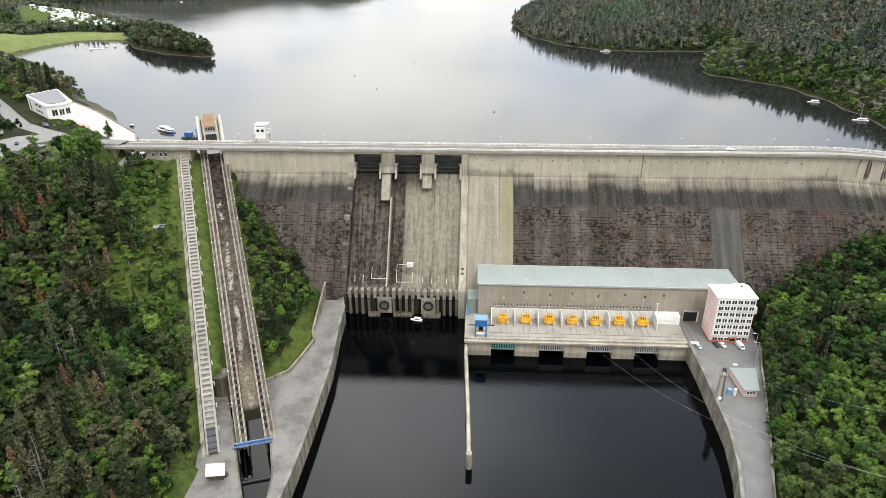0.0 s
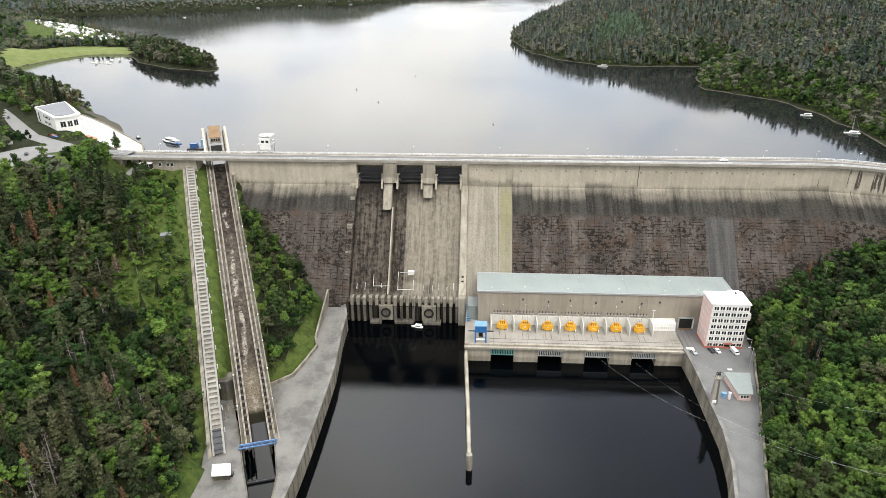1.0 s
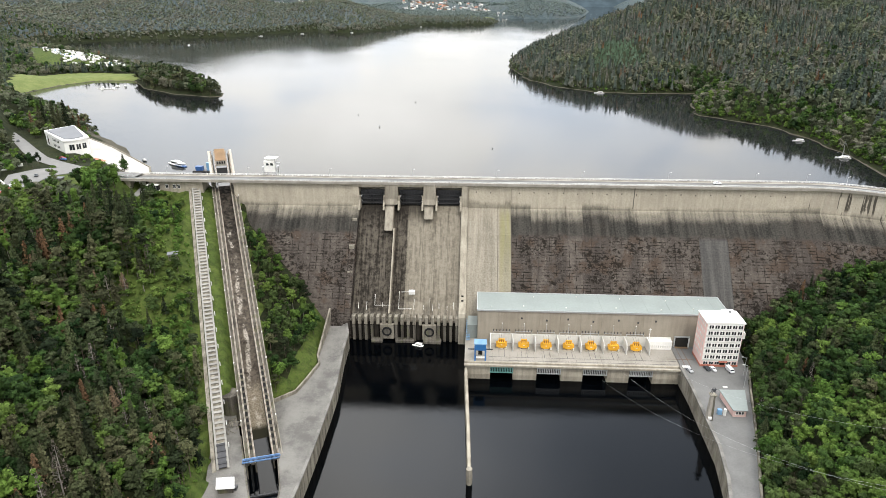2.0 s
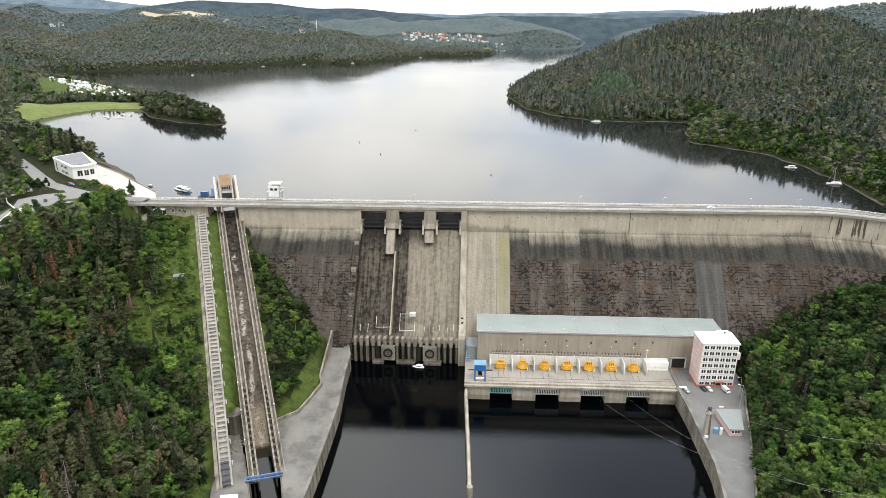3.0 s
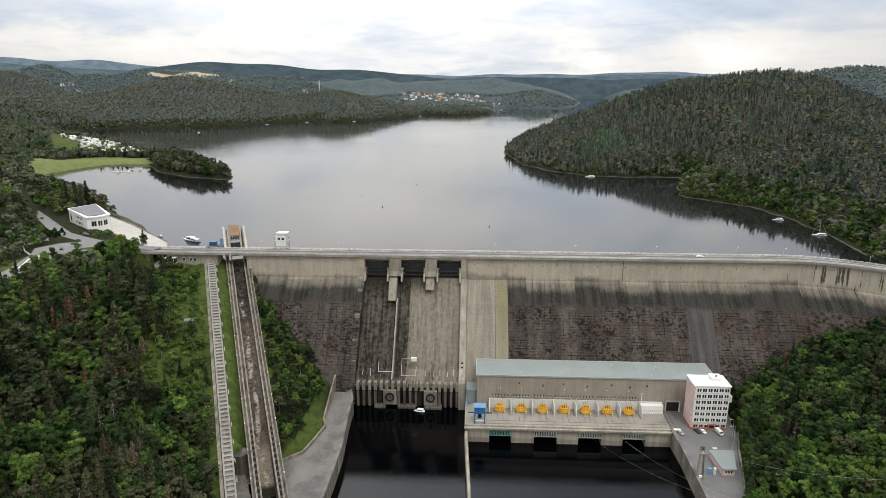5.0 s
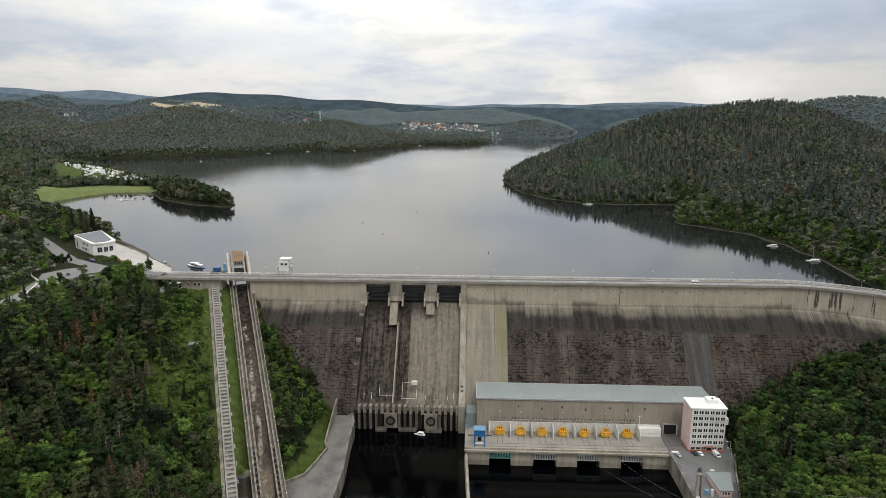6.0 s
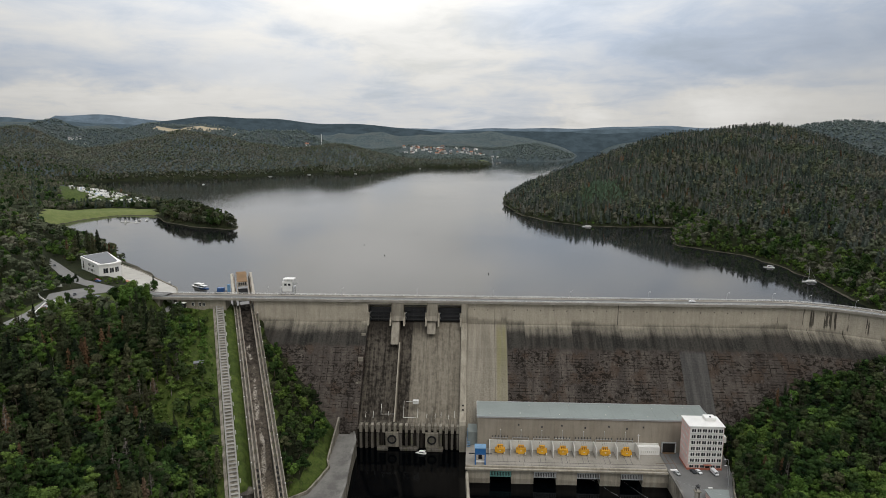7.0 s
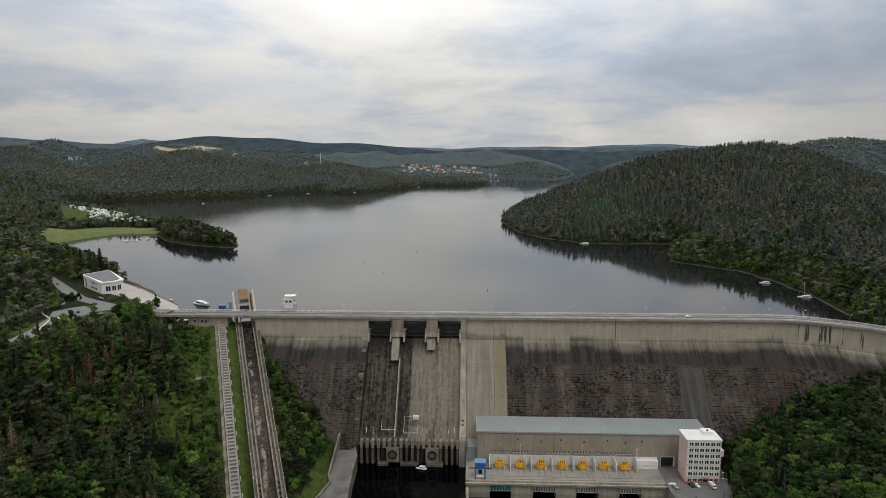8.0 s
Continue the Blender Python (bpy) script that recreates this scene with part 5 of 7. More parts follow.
for side in (-1, 1):
    a, b = sorted((side * 3.95, side * 5.15))
    way_slab("side_channel", lift_at, 0.0, 1.0, a, b, -2.2, -1.6, "concrete_dark", lift, 8, "dark gutter between the rails")
    a, b = sorted((side * 5.85, side * 6.9))
    way_slab("side_steps", lift_at, 0.0, 1.0, a, b, -2.0, -0.9, "concrete_dark", lift, 8)
    a, b = sorted((side * 6.9, side * 7.3))
    way_slab("side_wall", lift_at, 0.0, 1.0, a, b, lambda s: -7.0 - 6 * s, 0.35, "concrete_worn", lift, 8)
    a, b = sorted((side * 3.3, side * 3.9))
    way_slab("inner_wall", lift_at, 0.0, 0.72, a, b, lambda s: ramp_floor(s) - line_z(s) - 0.6, -1.3, "concrete_dark", lift, 8)
    for k in range(14):
        s = 0.735 + k * 0.0185
        way_slab("beam_post", lift_at, s, s + 0.008, a, b, lambda q: ramp_floor(q) - line_z(q) - 2.5, -1.3, "concrete_worn", lift)
    # openings drawn as black slabs on the gutter, their shade put into colour
    a, b = sorted((side * 4.05, side * 5.05))
    for k in range(13):
        q = 0.745 + k * 0.0175
        way_slab("channel_opening", lift_at, q, q + 0.0105, a, b, -1.7, -1.52, "black", lift)
    for k in range(11):
        p = lift_at(0.07 + 0.083 * k, side * 7.1, 0.35)
        box_part("lamp_box", lift, "white", p.x - 0.2, p.x + 0.2, p.y - 0.2, p.y + 0.2, p.z, p.z + 0.5)
for s in (-0.19, -0.11):
    for o in (-5.5, 5.5):
        p = lift_at(s, o, -1.3)
        box_part("head_pier", lift, "concrete_worn", p.x - 0.7, p.x + 0.7, p.y - 0.7, p.y + 0.7, 55, p.z)
for side in (-1, 1):
    a, b = sorted((side * 5.9, side * 7.3))
    way_slab("head_wall", lift_at, -0.2, -0.02, a, b, -3.5, 0.1, "rail", lift)
carriage = empty("lift_carriage", "brown steel boat carriage parked at the head of the lift", "carriage")
way_slab("carriage_roof", lift_at, -0.2, -0.13, -3.2, 3.2, 0.6, 1.0, "wood", carriage)
way_slab("carriage_front", lift_at, -0.135, -0.13, -3.2, 3.2, -2.6, 0.6, "rail", carriage)
# slots without depth: black slabs paint the dark inside them
for k in range(4):
    way_slab("carriage_slot", lift_at, -0.1305, -0.128, -2.6 + 1.4 * k, -1.7 + 1.4 * k, -1.2, 0.3, "black", carriage)
way_slab("carriage_bed", lift_at, -0.13, -0.05, -3.2, 3.2, -4.6, -4.0, "black", carriage)
way_slab("carriage_beam", lift_at, -0.06, -0.05, -3.3, 3.3, -4.2, -3.2, "offwhite", carriage)

boom = empty("basin_gate", "blue steel gate frame across the lift basin", "gate")
A, B = Vector((-92.3, 184.2, 9.4)), Vector((-78.8, 188.5, 9.4))
for dz, dy in ((0, 0), (0, -1.5), (1.1, -0.7)):
    bm = bmesh.new()
    add_beam(bm, A + Vector((0, dy, dz)), B + Vector((0, dy, dz)), 0.35, 0.45)
    part("gate_beam", bm, "gateblue", boom)
for k in range(9):
    p = A + (B - A) * (k / 8)
    bm = bmesh.new()
    add_beam(bm, p + Vector((0, 0, 0)), p + Vector((0, -0.7, 1.1)), 0.2, 0.2)
    add_beam(bm, p + Vector((0, -1.5, 0)), p + Vector((0, -0.7, 1.1)), 0.2, 0.2)
    part("gate_brace", bm, "gateblue", boom)
for k in (0.02, 0.12, 0.86, 0.97):
    p = A + (B - A) * k
    box_part("gate_block", boom, "steel", p.x - 0.5, p.x + 0.5, p.y - 1.9, p.y - 0.9, 8.4, 9.3)
float_boom = empty("float_boom", "dark floating boom across the lift basin", "boom")
for k in range(8):
    p, q = Vector((-87.4, 174.2, 0.2)), Vector((-75.6, 178.3, 0.2))
    bm = bmesh.new()
    add_beam(bm, p + (q - p) * (k / 8), p + (q - p) * ((k + 0.92) / 8), 0.9, 0.9)
    part("float", bm, "steel", float_boom)
    if k % 2:
        m = p + (q - p) * ((k + 0.5) / 8)
        box_part("float_post", float_boom, "steel", m.x - 0.1, m.x + 0.1, m.y - 0.1, m.y + 0.1, 0.5, 1.5)
way_walls = empty("basin_walls", "dark wet concrete walls of the lift basin", "wall", kind="structure")
ribbon("basin_wall", BASIN_R, 0.6, -6, QUAY_Z + 0.12, "concrete_dark", way_walls)
ribbon("basin_wall", BASIN_L, 0.6, -6, QUAY_Z + 0.12, "concrete_dark", way_walls)

# ---- small sloping track ----
def track_at(s, o, dz=0.0):
    return on_way(TRACK_TOP, TRACK_END, s, o, dz)


track = empty("sloping_track", "narrow sloping track with pale beams and cross sleepers", "track", kind="structure")
for o in (-2.0, 2.0):
    way_slab("track_beam", track_at, 0.0, 0.985, o - 0.38, o + 0.38, -0.9, 0.1, "track", track, 4)
way_slab("track_bed", track_at, 0.0, 0.985, -1.6, 1.6, -1.2, -0.75, "concrete_worn", track, 4)
way_slab("track_walk", track_at, 0.0, 0.99, 2.7, 4.2, -1.4, -0.5, "concrete_worn", track, 4)
bm = bmesh.new()
add_box(bm, -1.62, 1.62, -0.55, 0.55, -0.35, 0.12)
slab = mesh_of("sleeper", bm, "track")
d = TRACK_END - TRACK_TOP
head = math.degrees(math.atan2(d[1], d[0])) + 90
for k in range(74):
    ob = new("sleeper", slab)
    ob.matrix_world = Matrix.Translation(track_at((k + 0.5) / 76, 0, -0.25)) @ pose(0, 0, 0, 0, 0, head) @ pose(0, 0, 0, 20.0, 0, 0)
    ob.parent = track
for k in range(18):
    s = 0.03 + k * 0.053
    p = track_at(s, 0, -0.9)
    box_part("track_support", track, "concrete_worn", p.x - 1.8, p.x + 1.8, p.y - 0.5, p.y + 0.5, p.z - 5, p.z)
    for o in (-2.0,):
        q = track_at(s, -2.9, 0)
        box_part("track_lamp", track, "white", q.x - 0.15, q.x + 0.15, q.y - 0.15, q.y + 0.15, q.z - 1.5, q.z + 0.6)
house = empty("winch_house", "small pale winch house at the top of the track", "hut")
p = track_at(0.01, 0)
box_part("hut_wall", house, "white", p.x - 2.2, p.x + 2.2, p.y - 2.0, p.y + 1.2, p.z - 1, p.z + 1.8)
box_part("hut_roof", house, "galv", p.x - 2.5, p.x + 2.5, p.y - 2.4, p.y + 1.2, p.z + 1.8, p.z + 2.1)
trolley = empty("track_trolley", "dark steel trolley at the foot of the track", "trolley")
way_slab("trolley_frame", track_at, 0.93, 0.985, -1.5, 1.5, 0.25, 0.7, "steel", trolley)
for k in range(4):
    way_slab("trolley_rung", track_at, 0.932 + k * 0.014, 0.936 + k * 0.014, -1.7, 1.7, 0.7, 1.0, "steel", trolley)
shelter = empty("landing_shelter", "low shelter with a flat white roof on the landing", "shelter")
bm = bmesh.new()
add_prism(bm, [(-98.2, 171.6), (-91.6, 172.6), (-89.5, 166.8), (-96.2, 165.8)], 11.4, 11.8)
part("shelter_roof", bm, "white", shelter)
bm = bmesh.new()
add_prism(bm, [(-97.6, 171.0), (-92.0, 171.9), (-90.3, 167.2), (-95.9, 166.4)], 8.9, 11.4)
part("shelter_wall", bm, "concrete_dark", shelter)
box_part("shelter_box", shelter, "steel", -91.0, -89.6, 168.4, 170.0, 9, 10.4)

# ---- transformer yard ----
yard_wall = empty("fire_wall", "white concrete back wall of the transformer bays", "wall", kind="structure")
box_part("wall_panel", yard_wall, "offwhite", 6.5, 100.6, 282.3, 283.1, QUAY_Z, 14.4)
box_part("wall_panel", yard_wall, "white", 88.2, 100.6, 279.6, 282.28, QUAY_Z, 13.6)
for k in range(10):
    box_part("wall_slot", yard_wall, "offwhite", 89.2 + k * 1.1, 89.9 + k * 1.1, 279.5, 279.62, 10.2, 11.4)
for k in range(8):
    x = 6.8 + k * 11.6
    bm = bmesh.new()
    add_extrusion(bm, [(282.28, QUAY_Z), (273.6, QUAY_Z), (273.6, 12.6), (275.0, 14.9), (282.28, 14.9)], x - 0.17, x + 0.17)
    part("bay_wall", bm, "offwhite", yard_wall)


def transformer(x):
    t = empty("transformer", "large yellow transformer between white bay walls", "transformer", "transformers", at=(x, 277.6, QUAY_Z))
    box_part("plinth", t, "concrete", -3.4, 3.4, -2.4, 2.4, 0.0, 0.35)
    box_part("tank", t, "yellow", -2.0, 2.0, -1.5, 1.5, 0.6, 3.9, bevel=0.15)
    box_part("tank_lid", t, "yellow", -2.2, 2.2, -1.7, 1.7, 3.9, 4.15, bevel=0.05)
    for s in (-1, 1):
        for k in range(6):
            y = -1.5 + k * 0.6
            box_part("radiator_fin", t, "yellow", min(s * 2.1, s * 3.2), max(s * 2.1, s * 3.2), y - 0.1, y + 0.14, 1.4, 3.5)
        box_part("rail_foot", t, "steel", s * 1.4 - 0.2, s * 1.4 + 0.2, -1.9, 1.9, 0.35, 0.6)
    bm = bmesh.new()
    add_rod(bm, (-1.7, 1.1, 5.1), (1.9, 1.1, 5.1), 0.55, 10)
    part("oil_tank", bm, "yellow", t)
    for k, xx in enumerate((-1.2, 0.0, 1.2)):
        bm = bmesh.new()
        for j in range(5):
            add_rod(bm, (xx, -0.7, 4.15 + j * 0.34), (xx, -0.7, 4.4 + j * 0.34), 0.26 - 0.03 * j, 8, 0.16)
        part("bushing", bm, "rust", t)
    bm = bmesh.new()
    for xx in (-1.2, 0.0, 1.2):
        add_rod(bm, (xx, -0.7, 5.8), (xx * 1.3, 4.2, 7.2), 0.06, 4)
    part("lead", bm, "steel", t)
    box_part("control_box", t, "offwhite", 2.5, 3.2, -2.3, -1.8, 0.35, 1.9)
    box_part("name_plate", t, "offwhite", -0.5, 0.5, -1.58, -1.5, 2.4, 2.9)
    t.scale = (0.86, 0.86, 0.86)
    return t


first = transformer(12.6)
for k in range(1, 7):
    copy_thing(first, pose(12.6 + k * 11.55, 277.6, QUAY_Z)).scale = (0.86, 0.86, 0.86)
for k in range(7):
    x = 12.6 + k * 11.55
    rack = empty("insulator_rack", "steel rack with dark insulators over a transformer bay", "insulator", "insulator racks")
    box_part("rack_beam", rack, "galv", x - 4.6, x + 4.6, 282.0, 282.3, 16.0, 16.25)
    for xx in (-4.4, 4.4):
        box_part("rack_post", rack, "galv", x + xx - 0.12, x + xx + 0.12, 282.0, 282.24, 14.4, 16.0)
    for j in range(6):
        bm = bmesh.new()
        xx = x - 4.2 + j * 1.68
        for q in range(3):
            add_rod(bm, (xx, 282.15, 16.25 + q * 0.4), (xx, 282.15, 16.6 + q * 0.4), 0.26, 6, 0.14)
        part("insulator", bm, "steel", rack)
    bm = bmesh.new()
    add_rod(bm, (x + 0.3, 282.9, 14.4), (x + 0.3, 282.9, 20.4), 0.1, 5)
    part("lamp_pole", bm, "galv", rack)
    bm = bmesh.new()
    bmesh.ops.create_icosphere(bm, subdivisions=1, radius=0.34, matrix=Matrix.Translation((x + 0.3, 282.9, 20.5)))
    part("lamp_globe", bm, "white", rack)
mast = empty("steel_mast", "tall white mast beside the transformer bays", "mast", at=(89.0, 281.0, QUAY_Z))
bm = bmesh.new()
add_rod(bm, (0, 0, 0), (0, 0, 11.5), 0.22, 8, 0.16)
part("mast_pole", bm, "white", mast)
box_part("mast_arm", mast, "white", -0.8, 0.8, -0.1, 0.1, 10.8, 11.0)
# tracks let into the deck
tracks = empty("deck_rails", "dark steel rails let into the concrete deck", "rail", kind="structure")
for y in (265.0, 268.2):
    box_part("rail", tracks, "steel", 6.0, 100.0, y - 0.09, y + 0.09, QUAY_Z + 0.004, QUAY_Z + 0.05)
for k in range(7):
    for dx in (-1.4, 1.4):
        x = 12.6 + k * 11.55 + dx
        box_part("cross_rail", tracks, "steel", x - 0.09, x + 0.09, 268.4, 275.0, QUAY_Z + 0.004, QUAY_Z + 0.05)
for x in (103.4, 106.0):
    box_part("cross_rail", tracks, "rust", x - 0.12, x + 0.12, 263.5, 282.0, QUAY_Z + 0.006, QUAY_Z + 0.05)
box_part("cross_rail", tracks, "rust", 96.0, 109.5, 270.2, 270.45, QUAY_Z + 0.052, QUAY_Z + 0.09)
box_part("deck_hatch", tracks, "white", 101.8, 105.4, 262.6, 264.2, QUAY_Z + 0.05, QUAY_Z + 0.3)
for k in range(22):
    x = 8 + k * 4.2
    box_part("deck_joint", tracks, "concrete_worn", x - 0.06, x + 0.06, 263.4, 273.4, QUAY_Z + 0.003, QUAY_Z + 0.012)

crane = empty("gantry_crane", "blue gantry crane standing at the platform edge", "crane", at=(1.5, 266.2, QUAY_Z))
for x in (-2.6, 2.6):
    for y in (-2.0, 2.0):
        box_part("leg", crane, "blue", x - 0.3, x + 0.3, y - 0.3, y + 0.3, 0.3, 5.2)
    box_part("wheel_beam", crane, "blue", x - 0.35, x + 0.35, -2.6, 2.6, 0.05, 0.7)
    box_part("head_beam", crane, "blue", x - 0.4, x + 0.4, -2.5, 2.5, 5.0, 5.9)
box_part("machine_house", crane, "blue", -2.9, 2.9, -2.4, 2.4, 5.9, 9.4, "bright blue machine house", bevel=0.12)
for k in range(5):
    box_part("house_rib", crane, "blue", -2.5 + k * 1.15, -2.35 + k * 1.15, -2.52, -2.4, 6.1, 9.2)
box_part("house_roof", crane, "paleblue", -3.1, 3.1, -2.6, 2.6, 9.4, 9.7)
box_part("cross_arm", crane, "steel", -6.2, 6.4, -0.3, 0.3, 5.2, 5.6)
box_part("hoist_block", crane, "black", -1.0, 1.0, -0.8, 0.8, 2.6, 4.2)
box_part("white_panel", crane, "white", -2.2, 2.2, -2.35, -2.2, 1.6, 2.5)

stair = empty("steel_stair", "pale blue steel stair between deck and training wall", "stair")
for k in range(12):
    box_part("tread", stair, "paleblue", -5.8, -4.2, 284.0 + k * 0.75, 284.7 + k * 0.75, 9.1 + k * 0.62, 9.25 + k * 0.62)
for x in (-5.9, -4.1):
    bm = bmesh.new()
    add_beam(bm, (x, 284, 9.2), (x, 293, 16.6), 0.12, 0.3)
    add_beam(bm, (x, 284, 10.2), (x, 293, 17.6), 0.1, 0.1)
    part("stringer", bm, "paleblue", stair)

# white painted frames and a lime mark left on the chute
marks = empty("chute_frames", "white painted steel frames fixed to the lower chute", "frame", kind="structure")
for a, b in (((-57.5, 19), (-57.5, 24)), ((-57.5, 19), (-48.6, 19.2)), ((-44, 17.6), (-44, 25.5)), ((-44, 17.6), (-36.5, 17.8)), ((-43, 25.2), (-36, 25.4)), ((-35.5, 17.5), (-35.5, 22)), ((-13.5, 18), (-13.5, 21)), ((-62, 17), (-62, 20.5)), ((-66.5, 17.5), (-66.5, 20)), ((-30, 17.6), (-30, 19.6)), ((-25, 17.2), (-25, 19.8)), ((-21.5, 18), (-21.5, 20.4)), ((-17, 17.4), (-17, 19.4)), ((-53, 18.4), (-53, 20.4))):
    bm = bmesh.new()
    add_beam(bm, (a[0], face_y(a[1], -1.3), a[1]), (b[0], face_y(b[1], -1.3), b[1]), 0.19, 0.19)
    part("frame_bar", bm, "offwhite", marks)
bm = bmesh.new()
add_box(bm, -38.8, -35.4, face_y(24.5) - 0.6, face_y(24.5) + 1.5, 23.6, 25.6)
part("lamp_box", bm, "white", marks)

# ---- vehicles ----
def car(x, y, z, turn, paint, label):
    c = empty("car", label, "car", "parked cars", at=(x, y, z), turn=turn)
    bm = bmesh.new()
    prof = [(-2.1, 0.35), (-2.15, 0.8), (-1.95, 0.95), (-1.0, 1.02), (-0.55, 1.42), (1.0, 1.45), (1.75, 1.02), (2.1, 0.9), (2.12, 0.35)]
    add_extrusion(bm, [(0, 0)] and prof, -0.85, 0.85)
    bmesh.ops.rotate(bm, verts=bm.verts[:], cent=(0, 0, 0), matrix=Matrix.Rotation(0, 3, "Z"))
    bmesh.ops.bevel(bm, geom=[e for e in bm.edges if abs(e.verts[0].co.x - e.verts[1].co.x) < 0.01], offset=0.08, segments=1, affect="EDGES")
    part("body", bm, paint, c)
    bm = bmesh.new()
    add_extrusion(bm, [(-0.92, 1.04), (-0.56, 1.34), (0.96, 1.36), (1.5, 1.06)], -0.87, 0.87)
    part("side_glass", bm, "glass", c)
    bm = bmesh.new()
    add_extrusion(bm, [(-1.02, 1.0), (-0.6, 1.38), (-0.52, 1.38), (-0.9, 1.0)], -0.72, 0.72)
    part("windscreen", bm, "glass", c)
    for sx in (-0.8, 0.8):
        for sy in (-1.3, 1.3):
            bm = bmesh.new()
            add_rod(bm, (sx - 0.1, sy, 0.32), (sx + 0.1, sy, 0.32), 0.32, 10)
            part("wheel", bm, "black", c)
    return c


for x, y, turn, paint, label in ((104.0, 259.6, 20, "carsilver", "silver grey car parked on the yard"), (113.0, 261.6, 15, "cardark", "black car parked before the office block"),
                                 (115.8, 261.4, 15, "carwhite", "white car parked beside a black one")):
    car(x, y, QUAY_Z + 0.01, turn, paint, label)
for x, y, turn, paint, label in ((-261.6, 307.7, 65, "carred", "red car in the roadside car park"), (-263.0, 312.2, 65, "carsilver", "silver car in the roadside car park"), (-263.6, 316.2, 65, "carred", "dark red car in the roadside car park"),
                                 (-264.6, 320.6, 65, "carwhite", "white car in the roadside car park"), (-266.0, 325.0, 65, "carwhite", "white car at the row's end"), (-264.6, 343.3, 30, "cardark", "dark car at the junction"),
                                 (-338.7, 434.9, 35, "cardark", "dark car on the winding road"), (-272.0, 382.5, 80, "carblue", "blue car beside the white building"), (-274.5, 385.5, 80, "carred", "red car beside the white building")):
    car(x, y, 79.12, turn, paint, label)
car(137.0, 350.4, 78.05, 90, "carwhite", "white car on the crest road")
van = empty("van", "white delivery van parked before the office block", "van", at=(123.6, 260.6, QUAY_Z + 0.01), turn=12)
bm = bmesh.new()
add_extrusion(bm, [(-2.6, 0.4), (-2.7, 1.1), (-2.2, 1.3), (-1.5, 2.2), (2.5, 2.3), (2.6, 0.4)], -1.0, 1.0)
bmesh.ops.bevel(bm, geom=bm.edges[:], offset=0.08, segments=1, affect="EDGES")
part("body", bm, "carwhite", van)
bm = bmesh.new()
add_extrusion(bm, [(-2.2, 1.34), (-1.55, 2.12), (-1.4, 2.12), (-2.05, 1.34)], -0.88, 0.88)
part("windscreen", bm, "glass", van)
for sx in (-0.95, 0.95):
    for sy in (-1.7, 1.6):
        bm = bmesh.new()
        add_rod(bm, (sx - 0.1, sy, 0.36), (sx + 0.1, sy, 0.36), 0.36, 10)
        part("wheel", bm, "black", van)

# ---- the yard: shed, pylon, lamps, lines ----
shed = empty("low_shed", "low pink shed with a flat grey roof on the yard", "shed")
bm = bmesh.new()
add_prism(bm, [(111.3, 238.4), (112.0, 223.6), (117.4, 223.6), (121.6, 238.4)], QUAY_Z - 0.2, 12.4)
part("shed_wall", bm, "pink", shed)
bm = bmesh.new()
add_prism(bm, [(110.7, 239.0), (111.4, 223.0), (117.8, 223.0), (122.3, 239.0)], 12.4, 12.75)
part("shed_roof", bm, "roof", shed)
for k in range(3):
    box_part("shed_window", shed, "glass", 113.0 + k * 1.2, 113.9 + k * 1.2, 223.5, 223.7, 10.4, 11.6)
box_part("shed_window_frame", shed, "white", 112.8, 116.5, 223.55, 223.72, 10.2, 11.8)
pylon = empty("signal_pylon", "tapered grey concrete pylon with a steel head on the river wall", "pylon", at=(101.0, 221.6, QUAY_Z + 0.8))
for x0, x1, nm, mat in ((-1.5, 0.3, "shaft", "deck"), (0.36, 1.5, "rear_shaft", "concrete_dark")):
    bm = bmesh.new()
    low = [bm.verts.new(p) for p in ((x0, -1.3, -5.0), (x1, -1.3, -5.0), (x1, 1.5, -5.0), (x0, 1.5, -5.0))]
    high = [bm.verts.new(p) for p in ((x0 * 0.62, -0.7, 11.6), (x1 * 0.62, -0.7, 11.6), (x1 * 0.62, 0.8, 11.6), (x0 * 0.62, 0.8, 11.6))]
    bm.faces.new(low[::-1])
    bm.faces.new(high)
    for k in range(4):
        bm.faces.new((low[k], low[(k + 1) % 4], high[(k + 1) % 4], high[k]))
    bmesh.ops.bevel(bm, geom=bm.edges[:], offset=0.08, segments=1, affect="EDGES")
    part(nm, bm, mat, pylon)
box_part("platform", pylon, "concrete_worn", -1.5, 1.4, -1.1, 1.2, 11.6, 12.0)
for x, y in ((-0.9, -0.7), (0.9, -0.7), (0.9, 0.8), (-0.9, 0.8)):
    bm = bmesh.new()
    add_beam(bm, (x, y, 12.0), (x * 0.4, y * 0.4, 15.2), 0.14, 0.14)
    part("head_leg", bm, "steel", pylon)
box_part("head", pylon, "steel", -0.5, 0.5, -0.35, 0.35, 13.4, 14.2)
box_part("arm", pylon, "steel", -1.3, 1.3, -0.1, 0.1, 14.4, 14.6)
box_part("foot_box", pylon, "white", -0.9, 0.6, -1.6, -0.6, 0.0, 1.2)
tank = empty("gas_bottle_rack", "upright white tank and blue hoist beside the shed", "tank", at=(108.6, 224.4, QUAY_Z))
bm = bmesh.new()
add_rod(bm, (0, 0, 0), (0, 0, 3.4), 0.6, 12)
part("tank_body", bm, "white", tank)
box_part("hoist", tank, "paleblue", -2.8, -1.0, 0.4, 1.8, 0.0, 2.4)
box_part("white_slab", tank, "white", 7.0, 9.0, 21.5, 22.6, 0.01, 0.3)


